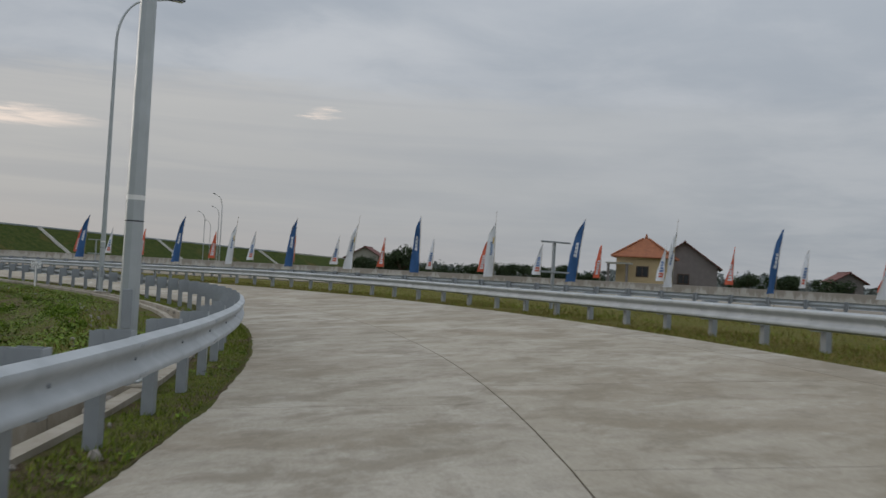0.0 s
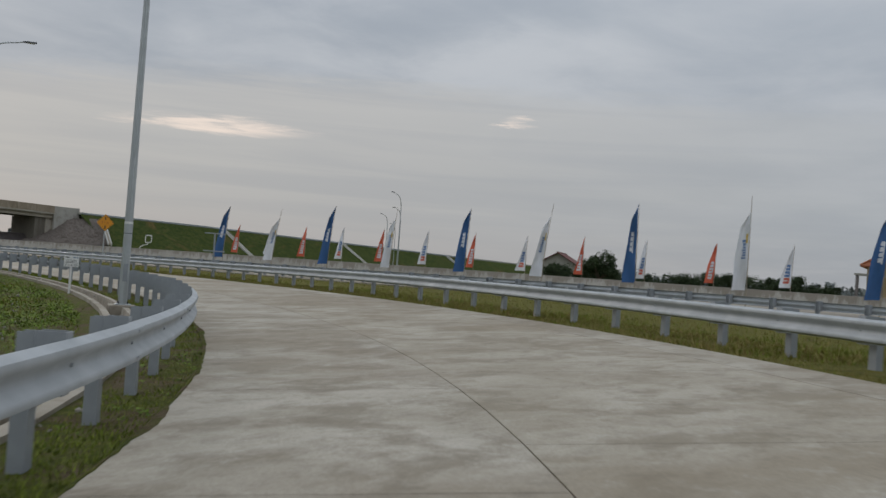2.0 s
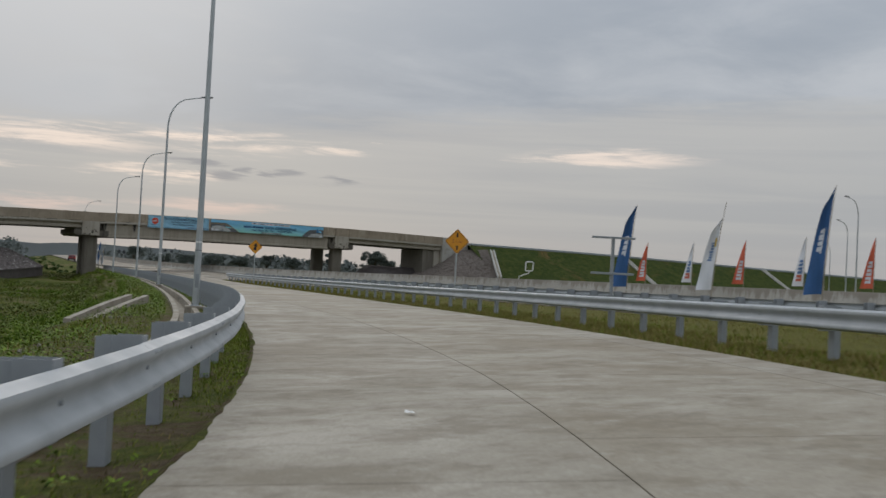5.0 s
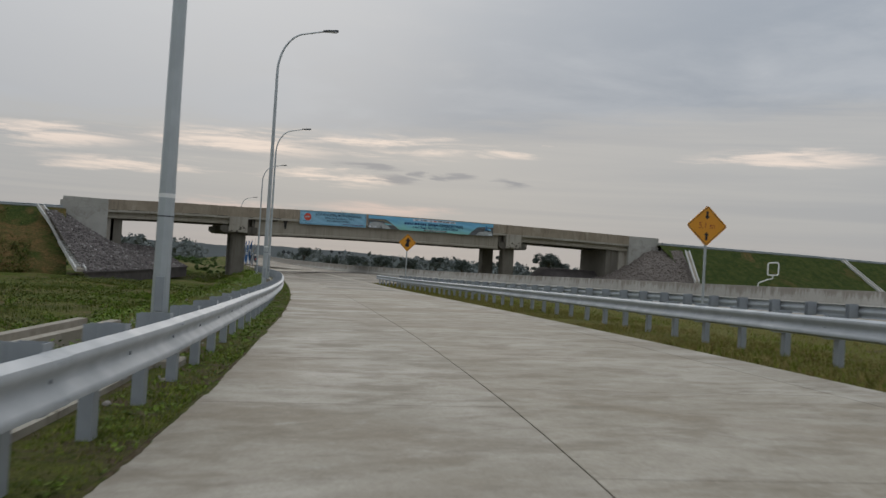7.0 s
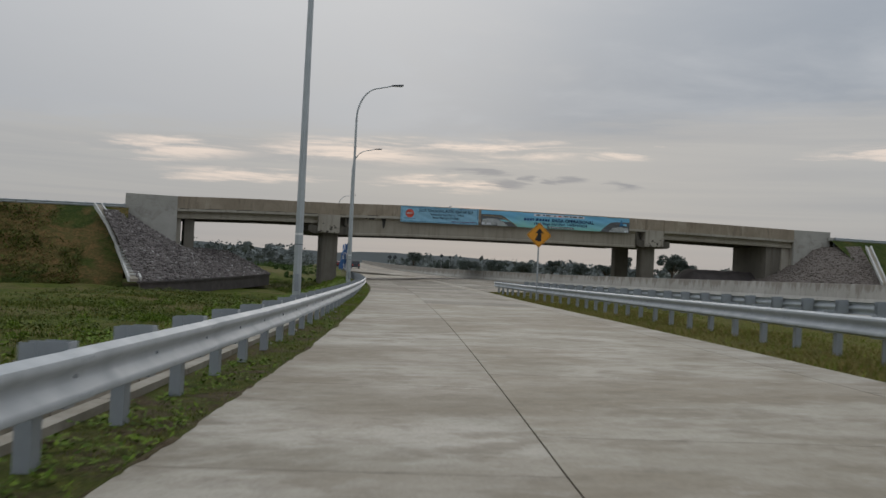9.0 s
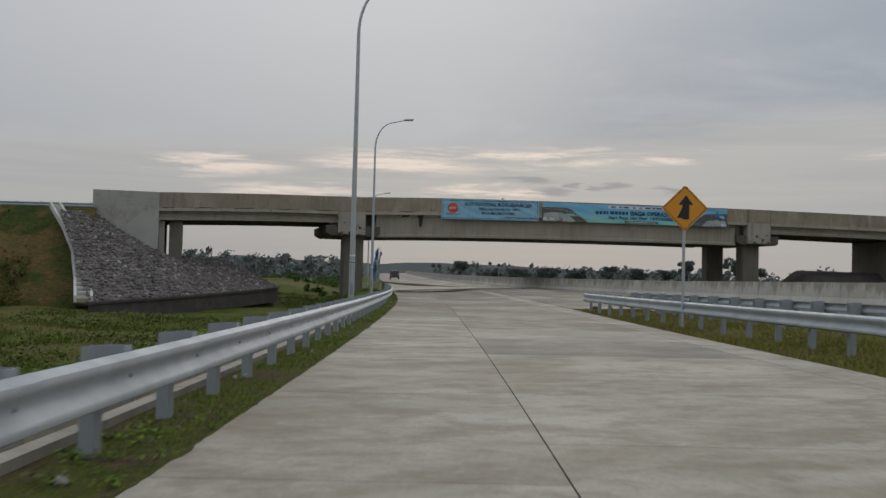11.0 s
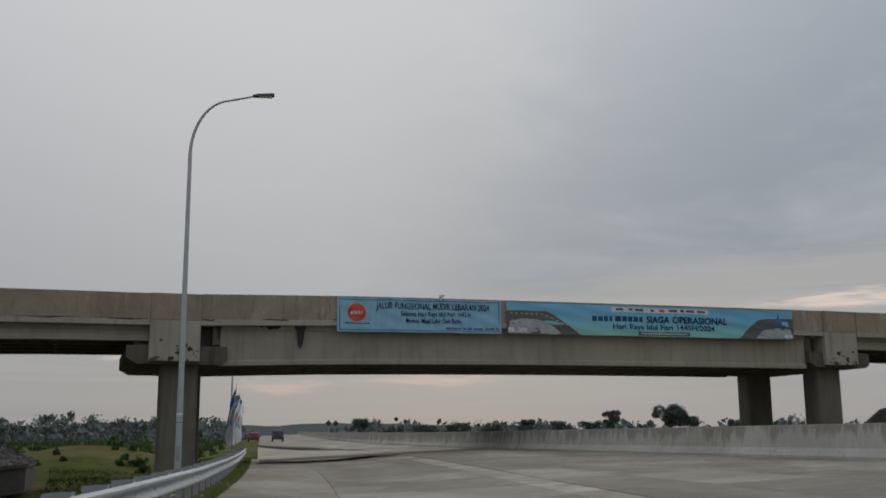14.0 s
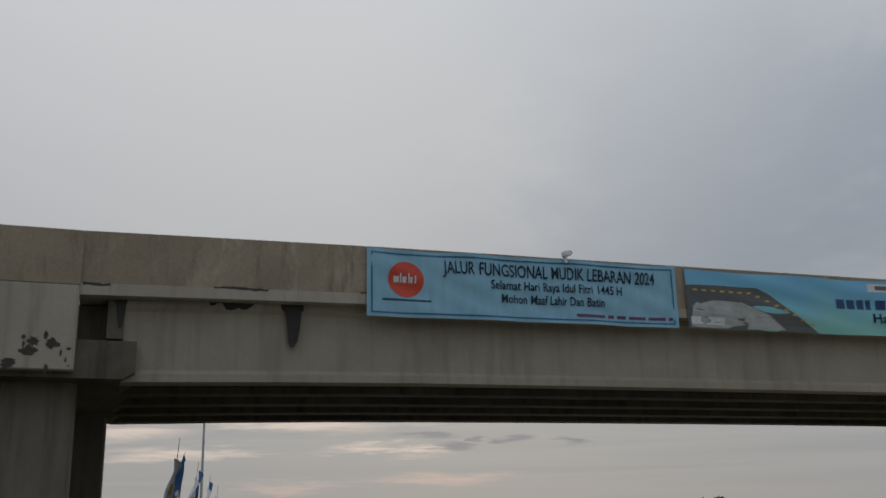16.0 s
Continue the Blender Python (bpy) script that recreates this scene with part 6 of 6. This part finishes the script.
gh = house(73.2, -161.2, gz, 10.0, 9.6, 5.2 - gz, 8.6 - gz, 12, M_GWALL, M_OLDTILE, "gable", "grey rendered house with a brown gabled roof")
sh = house(81.4, -183.4, gz, 5.0, 4.2, 4.2 - gz, 5.4 - gz, 20, M_GWALL, M_OLDTILE, "gable", "small grey hut with a brown tiled roof")
bh = house(96, -94, gz, 9.0, 7.0, 4.6 - gz, 6.6 - gz, 20, M_PALE, M_OLDTILE, "gable", "pale low house with a brown roof behind trees")
bm = bmesh.new()
box(bm, 53.4, 55.7, -157.9, -154.7, gz + 4.7, gz + 4.92)
part("porch_roof", bm, M_PALE, thing("porch", "flat concrete porch roof on two posts beside the house", "porch"))
porch = bpy.data.objects["porch"]
for px_, py_ in ((53.7, -157.6), (53.7, -155.0)):
    bm = bmesh.new()
    box(bm, px_ - 0.15, px_ + 0.15, py_ - 0.15, py_ + 0.15, gz - 0.1, gz + 4.696)
    part("porch_post", bm, M_GWALL, porch)

# ======== cars ========


def car(x, y, turn, paint, label, tall=1.75, ln=4.5):
    z = float(main_z(x, y)) + 0.01
    ob = thing("car", label, "car", m=Matrix.Translation((x, y, z)) @ Matrix.Rotation(radians(turn), 4, "Z"))
    w = 0.88
    # nose towards +y
    side = [(-ln / 2, 0.32), (-ln / 2 - 0.04, 0.62), (-ln / 2 + 0.02, 0.98), (-ln / 2 + 0.12, 1.04), (ln / 2 - 1.25, 1.02), (ln / 2 - 0.15, 0.86), (ln / 2, 0.6), (ln / 2 - 0.05, 0.3)]
    bm = bmesh.new()
    rings(bm, [[(xx * k, yy, zz) for yy, zz in side] for xx, k in ((-w, 0.93), (-w, 1.0), (w, 1.0), (w, 0.93))])
    body = part("body", bm, paint, ob)
    bm = bmesh.new()
    cab = [(-ln / 2 + 0.12, 1.045), (-ln / 2 + 0.32, tall - 0.08), (-ln / 2 + 0.6, tall), (ln / 2 - 2.1, tall - 0.02), (ln / 2 - 1.3, 1.045)]
    rings(bm, [[(xx, yy, zz) for yy, zz in cab] for xx in (-w * 0.94, w * 0.94)])
    part("cabin", bm, paint, body)
    bm = bmesh.new()
    rings(bm, [[(xx, yy, zz) for yy, zz in ((-ln / 2 + 0.125, 1.12), (-ln / 2 + 0.29, tall - 0.18), (-ln / 2 + 0.27, tall - 0.18), (-ln / 2 + 0.10, 1.12))] for xx in (-w * 0.8, w * 0.8)])
    part("rear_window", bm, M_GLASSD, body)
    for sx in (-1, 1):
        bm = bmesh.new()
        rings(bm, [[(sx * xx, yy, zz) for yy, zz in ((-ln / 2 + 0.5, 1.1), (-ln / 2 + 0.62, tall - 0.12), (ln / 2 - 2.15, tall - 0.12), (ln / 2 - 1.55, 1.1))] for xx in (w * 0.943, w * 0.955)])
        part("side_window", bm, M_GLASSD, body)
        bm = bmesh.new()
        box(bm, sx * w * 0.8 - 0.1, sx * w * 0.8 + 0.1, -ln / 2 - 0.06, -ln / 2 - 0.03, 0.66, 0.94)
        part("tail_light", bm, M_LOGO, body)
        for sy in (-1, 1):
            bm = bmesh.new()
            bmesh.ops.create_cone(bm, cap_ends=True, segments=18, radius1=0.33, radius2=0.33, depth=0.2, matrix=Matrix.Translation((sx * 0.80, sy * ln * 0.30, 0.33)) @ Matrix.Rotation(radians(90), 4, "Y"))
            tyre = part("wheel", bm, M_BLACK, ob)
            bm = bmesh.new()
            bmesh.ops.create_cone(bm, cap_ends=True, segments=14, radius1=0.2, radius2=0.2, depth=0.03, matrix=Matrix.Translation((sx * 0.91, sy * ln * 0.30, 0.33)) @ Matrix.Rotation(radians(90), 4, "Y"))
            part("rim", bm, M_STEEL, tyre)
    bm = bmesh.new()
    box(bm, -w * 0.95, w * 0.95, -ln / 2 - 0.1, -ln / 2 - 0.02, 0.36, 0.6, bevel=0.03)
    part("bumper", bm, M_DARKM, body)
    bm = bmesh.new()
    box(bm, -0.24, 0.24, -ln / 2 - 0.075, -ln / 2 - 0.055, 0.72, 0.84)
    part("number_plate", bm, M_BLACK, body)


car(15.7, 104, -9, M_CARGREY, "dark grey sport utility car on the motorway")
car(14.2, 118, -9, M_CARRED, "dark red hatchback car on the motorway", 1.55, 4.0)

# ======== trees and growth ========


def leaf_cloud(centres, radii, count, size, rng):
    """Small leaf quads scattered over clumps."""
    c = np.asarray(centres)
    i = rng.integers(0, len(c), count)
    v = rng.normal(size=(count, 3))
    v /= np.linalg.norm(v, axis=1)[:, None]
    p = c[i] + v * (np.asarray(radii)[i] * rng.uniform(0.55, 1.05, count))[:, None] * np.array([1, 1, 0.75])
    a = rng.normal(size=(count, 3))
    a /= np.linalg.norm(a, axis=1)[:, None]
    b = np.cross(a, rng.normal(size=(count, 3)))
    b /= np.linalg.norm(b, axis=1)[:, None]
    s = (size * rng.uniform(0.5, 1.3, count))[:, None]
    q = np.stack([p - a * s, p + b * s * 0.6, p + a * s, p - b * s * 0.6], 1).reshape(-1, 3)
    f = np.arange(count * 4).reshape(-1, 4)
    return q, f


def mesh_from(name, q, f, mat):
    me = bpy.data.meshes.new(name)
    me.from_pydata(q.tolist(), [], f.tolist())
    me.materials.append(mat)
    return me


def tree(x, y, tall, wide, seed, label, mat=None, flat=0.7):
    rng = np.random.default_rng(seed)
    r = random.Random(seed)
    z = land_point(x, y).z
    ob = thing("tree", label, "tree", m=Matrix.Translation((x, y, z)))
    bm = bmesh.new()
    tips = []
    h = tall * 0.45
    tube(bm, [(0, 0, -0.2), (r.uniform(-0.1, 0.1), 0.05, h * 0.5), (r.uniform(-0.2, 0.2), 0, h)], [0.035 * tall, 0.026 * tall, 0.018 * tall], 8)
    for k in range(9):
        a = k * 2.4 + r.uniform(-0.4, 0.4)
        rad = wide * r.uniform(0.35, 0.8)
        top = tall * r.uniform(0.55, 0.95)
        tip = (rad * math.cos(a), rad * math.sin(a), top)
        tube(bm, [(0, 0, h * r.uniform(0.6, 1)), (tip[0] * 0.5, tip[1] * 0.5, (h + top) * 0.5), tip], [0.014 * tall, 0.009 * tall, 0.004 * tall], 5)
        tips.append(tip)
    part("trunk", bm, M_BARK, ob)
    cen = tips + [(r.uniform(-0.5, 0.5) * wide, r.uniform(-0.5, 0.5) * wide, tall * r.uniform(0.6, 0.95)) for _ in range(7)]
    rad = [wide * r.uniform(0.22, 0.42) for _ in cen]
    q, f = leaf_cloud(cen, rad, 4200, tall * 0.019, rng)
    q2, f2 = leaf_cloud(cen, [a * 0.75 for a in rad], 900, tall * 0.05, rng)
    q, f = np.concatenate((q, q2)), np.concatenate((f, f2 + len(q)))
    part("crown", mesh_from("crown", q, f, mat or M_LEAF), None, ob)
    return ob


spots = ((66, -117, 9.5, 4.2), (71, -113, 7.0, 3.5), (63, -112, 6.2, 3.0), (76, -104, 6.5, 3.6), (59, -146, 6.2, 3.4), (66, -148, 5.0, 3.0), (71, -176, 5.2, 4.0), (77, -182, 5.0, 4.2), (86, -196, 4.6, 3.8), (90, -206, 5.2, 4.0), (62, -172, 4.6, 3.4), (84, -136, 6.0, 4.2), (92, -128, 6.8, 4.4), (88, -104, 6.5, 4.5), (94, -111, 6.0, 4.6), (90, -119, 6.6, 4.5), (98, -120, 7.0, 4.8), (100, -132, 6.2, 4.6), (96, -140, 5.6, 4.4), (104, -100, 6.5, 4.8), (110, -90, 6.0, 4.6))
for k, (x, y, t, w) in enumerate(spots):
    tree(x, y, t * (0.66 if y > -150 else 0.85), w * 0.85, 300 + k, "leafy dark green roadside tree beyond the motorway")
for k, (x, y, t, w) in enumerate(((171, 242, 13, 6.5), (180, 246, 10, 5), (160, 262, 12, 4), (152, 262, 8, 4.5), (143, 268, 8, 4.5), (134, 276, 9, 4), (124, 284, 8, 5), (114, 292, 8, 5), (104, 300, 7.5, 5), (190, 232, 8, 5), (96, 310, 7.5, 5), (86, 322, 8, 5), (-62, 150, 8, 5), (-74, 140, 9, 5), (-48, 190, 8, 5), (-90, 170, 10, 6))):
    tree(x, y, t, w, 400 + k, "green tree standing beyond the overpass, paled with painted haze", M_FARTREE)


def far_woods():
    rng = np.random.default_rng(7)
    cen, rad = [], []
    for k in range(2600):
        a = radians(rng.uniform(-50, 125))
        d = rng.uniform(430, 900)
        x, y = -30 + d * math.sin(a), -90 + d * math.cos(a)
        if abs(x - wall_x(y)) < 30:
            continue
        hgt = rng.uniform(5.0, 9.5) + 2.6 * max(0, math.sin(a * 9)) + 2.4 * max(0, math.sin(a * 31 + 1))
        g = float(land_z(x, y)[0])
        for j in range(3):
            cen.append((x + rng.uniform(-5, 5), y + rng.uniform(-5, 5), g + hgt * (0.2 + 0.32 * j)))
            rad.append(rng.uniform(2.8, 5.0))
    q, f = leaf_cloud(cen, rad, 180000, 0.68, rng)
    q2, f2 = leaf_cloud(cen, [a * 0.72 for a in rad], 80000, 1.65, rng)
    q, f = np.concatenate((q, q2)), np.concatenate((f, f2 + len(q)))
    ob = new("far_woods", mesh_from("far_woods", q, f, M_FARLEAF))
    tagged(ob, "belt of trees along the horizon, haze put into their grey-green colour", "woodland", kind="stuff")


def bushes():
    """Green thickets on the low land beyond the overpass."""
    rng = np.random.default_rng(9)
    cen, rad = [], []
    for k in range(800):
        y = rng.uniform(14, 300)
        x = float(np.interp(y, AY, AX)) - rng.uniform(7, 95)
        if y < 40 and x < -20:
            continue
        h = rng.uniform(0.12, 0.5) * (1 + y / 110)
        g = float(land_z(x, y)[0])
        for j in range(2):
            cen.append((x + rng.uniform(-1, 1) * h, y + rng.uniform(-1, 1) * h, g + h * (0.2 + 0.5 * j)))
            rad.append(h * rng.uniform(0.6, 1.0))
    q, f = leaf_cloud(cen, rad, 80000, 0.12, rng)
    q2, f2 = leaf_cloud(cen, [a * 0.7 for a in rad], 25000, 0.3, rng)
    q, f = np.concatenate((q, q2)), np.concatenate((f, f2 + len(q)))
    tagged(new("bushes", mesh_from("bushes", q, f, M_BUSH)), "green bushes and tall weeds on the low land beyond the overpass", "bushes", kind="stuff")


bushes()
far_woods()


def far_hills():
    bm = bmesh.new()

    def p(a, v):
        r = 2300
        h = 34 + 26 * noise.noise(Vector((a * 2.2, 0.3, 0))) + 14 * noise.noise(Vector((a * 9, 1.3, 0))) + 6 * noise.noise(Vector((a * 31, 2.3, 0)))
        return (-30 + r * math.sin(a), -90 + r * math.cos(a), -30 + (h + 30) * v)

    sheet(bm, p, steps(radians(-100), radians(160), 400), steps(0, 1, 3))
    solid("far_hills", bm, M_HILL, "low hills on the horizon, haze painted in as blue-grey", "hills", kind="structure", smooth=True)


far_hills()


def growth_z(x, y, s, d):
    """Height of whatever ground the grass stands on."""
    z = land_z(x, y)
    z = np.where((d > -5.45) & (d < 0), verge_z(s, d), z)
    return np.where(d > RIGHT, gore_z(x, y), z)


def scatter(spans_, count, rng, clump, seed):
    """Places over strips of the ramp's verges (s0, s1, d0, d1, share), thinned in patches."""
    S, D = [], []
    for s0, s1, d0, d1, share in spans_:
        n = int(count * share)
        S.append(rng.uniform(s0, s1, n))
        D.append(rng.uniform(d0, d1, n))
    S, D = np.concatenate(S), np.concatenate(D)
    x, y = at(S, D)
    keep = wavy(x * 2.1 + seed, y * 2.3) + wavy(x * 0.7, y * 0.6 + seed) * 0.6 + rng.normal(size=len(x)) * 0.25 > clump
    off = D - drain_d(S)
    keep &= ~((off > -0.42) & (off < 0.42) & (S > DRAIN0) & (S < DRAIN1)) & ~((D > left_d(S) - 0.03) & (D < RIGHT + 0.03))
    keep &= ~((S > 78) & (S < 91) & (np.abs(D - np.interp(S, (70, 74, 83, 89), (-7.3, -6.6, -5.4, -4.7))) < 0.5))
    keep &= (D < 0) | ((x < lane_edge(y) - 0.03) & (y < TIP))
    keep &= ~((x < -15) & (y > -26))
    x, y, S, D = x[keep], y[keep], S[keep], D[keep]
    return x, y, growth_z(x, y, S, D)


def blades(name, label, spans_, count, hmin, hmax, mat, seed, lean=0.5, clump=0.0):
    """Grass blades."""
    rng = np.random.default_rng(seed)
    x, y, z = scatter(spans_, count, rng, clump, seed)
    n = len(x)
    h = rng.uniform(hmin, hmax, n) * (0.6 + 0.6 * np.clip(wavy(x * 1.3, y * 1.7 + seed) + 0.5, 0, 1))
    a = rng.uniform(0, 2 * math.pi, n)
    w = 0.006 + 0.05 * h
    tip = np.stack([np.cos(a + 1.3), np.sin(a + 1.3)], 1) * (h * rng.uniform(0.1, lean, n))[:, None]
    base = np.stack([x, y, z - 0.02], 1)
    side = np.stack([np.cos(a) * w, np.sin(a) * w, 0 * w], 1)
    q = np.stack([base - side, base + side, base + np.concatenate([tip, h[:, None]], 1)], 1).reshape(-1, 3)
    me = mesh_from(name, q, np.arange(n * 3).reshape(-1, 3), mat)
    tagged(new(name, me), label, "grass", kind="stuff")


def broad_weeds(name, label, spans_, plants, mat, seed, size, spread_, clump):
    """Low broad-leaved weeds: each plant a handful of small leaves."""
    rng = np.random.default_rng(seed)
    x, y, z = scatter(spans_, plants, rng, clump, seed)
    n, k = len(x), 7
    big = rng.uniform(0.5, 1.3, n).repeat(k)
    base = np.stack([x, y, z], 1).repeat(k, 0)
    a = rng.uniform(0, 2 * math.pi, n * k)
    r = rng.uniform(0.2, 1.0, n * k) * spread_ * big
    p = base + np.stack([np.cos(a) * r, np.sin(a) * r, rng.uniform(0.1, 1.0, n * k) * spread_ * big * 0.9], 1)
    out = np.stack([np.cos(a), np.sin(a), rng.uniform(-0.5, 0.7, n * k)], 1)
    side = np.stack([-np.sin(a), np.cos(a), rng.uniform(-0.3, 0.3, n * k)], 1)
    s = (size * big)[:, None]
    q = np.stack([p - out * s, p + side * s * 0.55, p + out * s, p - side * s * 0.55], 1).reshape(-1, 3)
    tagged(new(name, mesh_from(name, q, np.arange(n * k * 4).reshape(-1, 4), mat)), label, "weeds", kind="stuff")


blades("grass", "short green grass along the slope", [(-12, 235, -9.5, -3.7, 0.55), (-12, 235, -22, -9.5, 0.45)], 260000, 0.04, 0.13, M_GRASS, 11, 0.9, -0.1)
blades("dry_grass", "dry yellow-brown grass on the slope", [(-12, 235, -24, -4.6, 1.0)], 180000, 0.05, 0.2, M_DRYGRASS, 13, 0.9, 0.1)
blades("tall_grass", "taller dark green grass tufts on the low meadow", [(60, 235, -26, -6.5, 1.0)], 210000, 0.12, 0.34, M_WEED, 29, 0.7, 0.22)
blades("verge_grass", "short patchy green grass between rail and pavement", [(-12, 235, -2.85, -1.4, 1.0)], 300000, 0.025, 0.075, M_GRASS, 31, 1.2, -0.05)
blades("verge_stubble", "thin dry stubble between rail and pavement", [(-12, 235, -3.0, -1.4, 1.0)], 60000, 0.02, 0.07, M_DRYGRASS, 37, 1.1, 0.0)
broad_weeds("weeds", "bright green broad-leaved weeds on the low meadow", [(-12, 235, -26, -7.0, 1.0)], 32000, M_WEED, 12, 0.078, 0.34, 0.12)
broad_weeds("weeds", "lush bright green weeds on the slope below the drain", [(-12, 100, -16, -5.4, 0.75), (-12, 235, -5.6, -3.75, 0.25)], 62000, M_LUSH, 19, 0.037, 0.16, -0.05)
broad_weeds("weeds", "small green weeds rooted along the pavement edge", [(-12, 235, -2.85, -1.45, 1.0)], 14000, M_LUSH, 17, 0.028, 0.07, 0.2)
blades("gore_grass", "short yellow-green grass under the rail of the gore", [(-12, 169, 6.31, 9.6, 0.62), (-12, 150, 9.6, 30, 0.38)], 260000, 0.04, 0.15, M_DRYGRASS, 14, 0.8, -0.35)
blades("gore_weeds", "green weeds among the dry grass of the gore", [(-12, 169, 6.33, 10.5, 0.7), (-12, 140, 10.5, 26, 0.3)], 120000, 0.04, 0.16, M_GRASS, 15, 0.8, -0.1)


def weed_clumps():
    """Knee-high leafy clumps standing out of the lower growth."""
    rng = np.random.default_rng(43)
    S = np.concatenate((rng.uniform(-10, 100, 330), rng.uniform(100, 230, 160)))
    D = -5.4 - 12 * rng.random(490) ** 1.3
    x, y = at(S, D)
    keep = wavy(x * 0.9 + 4, y * 0.9) > -0.12
    keep &= ~((x < -15) & (y > -27))
    cen, rad = [], []
    for a, b, z in zip(x[keep], y[keep], land_z(x[keep], y[keep])):
        h = rng.uniform(0.16, 0.48)
        for j in range(3):
            cen.append((a + rng.uniform(-1, 1) * h, b + rng.uniform(-1, 1) * h, z + h * (0.15 + 0.3 * j)))
            rad.append(h * rng.uniform(0.5, 0.9))
    q, f = leaf_cloud(cen, rad, 110000, 0.04, rng)
    tagged(new("weed_clumps", mesh_from("weed_clumps", q, f, M_LUSH)), "leafy bright green weed clumps on the slope", "weeds", kind="stuff")


weed_clumps()


def edge_dirt():
    """Soil washed over the pavement's edge, with a ragged rim."""
    bm = bmesh.new()
    rows = []
    for k in range(1960):
        s_ = -10 + 0.125 * k
        a = float(left_d(s_))
        w = 0.01 + 0.11 * max(0.0, noise.noise(Vector((s_ * 0.45, 2.0, 0)))) + 0.035 * noise.noise(Vector((s_ * 2.1, 7.0, 0))) + 0.03 * noise.noise(Vector((s_ * 6.0, 5.0, 0)))
        w = max(w, 0.006)
        rows.append([bm.verts.new(on_ramp(s_, a + e, h)) for e, h in ((-0.05, -0.02), (-0.004, 0.010), (w * 0.6, 0.007), (w, 0.002))])
    for a, b in zip(rows, rows[1:]):
        for i in range(3):
            bm.faces.new((a[i], a[i + 1], b[i + 1], b[i]))
    solid("edge_dirt", bm, M_VERGE, "dark soil washed over the edge of the pavement", "dirt", kind="stuff", smooth=True)


edge_dirt()


def bank_weeds():
    """Tufts over the near face of the half-bare bank."""
    rng = np.random.default_rng(23)
    n, k = 13000, 6
    x = -32.5 - 62 * rng.random(n) ** 1.2
    v = rng.uniform(0.02, 0.98, n)
    top = embank_z(x)
    foot = -1.8
    y = by(ABUT[0] - 5.2) - (top - foot) * 1.7 * (1 - v)
    z = foot + (top - foot) * v
    keep = (x < -35.5) & (wavy(x * 0.9, y * 0.8) + rng.normal(size=n) * 0.25 > 0.0)
    base = np.stack([x, y, z], 1)[keep]
    m = len(base)
    big = rng.uniform(0.5, 1.4, m).repeat(k)
    a = rng.uniform(0, 2 * math.pi, m * k)
    r = rng.uniform(0.1, 1.0, m * k) * 0.3 * big
    p = base.repeat(k, 0) + np.stack([np.cos(a) * r, np.sin(a) * r, rng.uniform(0, 0.45, m * k) * big], 1)
    out = np.stack([np.cos(a), np.sin(a), rng.uniform(-0.4, 0.9, m * k)], 1)
    side = np.stack([-np.sin(a), np.cos(a), rng.uniform(-0.3, 0.3, m * k)], 1)
    s = (0.11 * big)[:, None]
    q = np.stack([p - out * s, p + side * s * 0.5, p + out * s, p - side * s * 0.5], 1).reshape(-1, 3)
    tagged(new("weeds", mesh_from("weeds", q, np.arange(m * k * 4).reshape(-1, 4), M_WEED)), "dark green tufts on the half-bare earth bank", "weeds", kind="stuff")


bank_weeds()


def clod(x, y, r_, seed):
    rng = random.Random(seed)
    bm = bmesh.new()
    bmesh.ops.create_icosphere(bm, subdivisions=2, radius=r_)
    for v in bm.verts:
        v.co *= 1 + 0.25 * noise.noise(v.co * (2.2 / r_) + Vector((seed, 0, 0)))
        v.co.z *= 0.8
    bmesh.ops.translate(bm, verts=bm.verts, vec=(x, y, float(gore_z(x, y)) + r_ * 0.5))
    solid("earth_clod", bm, M_CLOD, "dark clod of earth on the tip of the gore", "clod", smooth=True)


clod(-4.75, -51.25, 0.15, 1)
clod(-4.25, -51.9, 0.13, 2)


def scrap(s, d, seed):
    """A crumpled bit of white packaging lying on the pavement."""
    r = random.Random(seed)
    p = on_ramp(s, d, 0.0)
    bm = bmesh.new()
    sheet(bm, lambda u, v: (p.x + u * 0.05 + r.uniform(-0.01, 0.01), p.y + v * 0.04 + r.uniform(-0.01, 0.01), p.z + 0.012 + r.uniform(0, 0.035)), (-1, -0.3, 0.3, 1), (-1, 0, 1))
    solid("litter", bm, M_WHITE, "crumpled white scrap of packaging on the road", "litter")


for k, (s, d) in enumerate(((float(nearest(-41.3, -153.8)[0][0]), float(nearest(-41.3, -153.8)[1][0])), (float(nearest(-42.4, -151.7)[0][0]), -2.25))):
    scrap(s, d, k)


def rubble_bits():
    """Loose stones and clods behind and under the rail."""
    rng = random.Random(3)
    bm = bmesh.new()
    for k in range(420):
        s = rng.uniform(0, 200)
        d = rng.choice((rng.uniform(-3.1, -2.3), rng.uniform(-5.3, -4.7)))
        p = on_ramp(s, d, -0.03)
        r = rng.uniform(0.015, 0.06)
        m = Matrix.Translation(p) @ Euler((rng.uniform(0, 6), rng.uniform(0, 6), rng.uniform(0, 6))).to_matrix().to_4x4() @ Matrix.Diagonal((r * rng.uniform(0.7, 1.6), r, r * rng.uniform(0.5, 0.9), 1))
        bmesh.ops.create_icosphere(bm, subdivisions=1, radius=1.0, matrix=m)
    solid("loose_stones", bm, M_STONE, "loose pale stones and clods along the drain", "stones", kind="stuff")


rubble_bits()
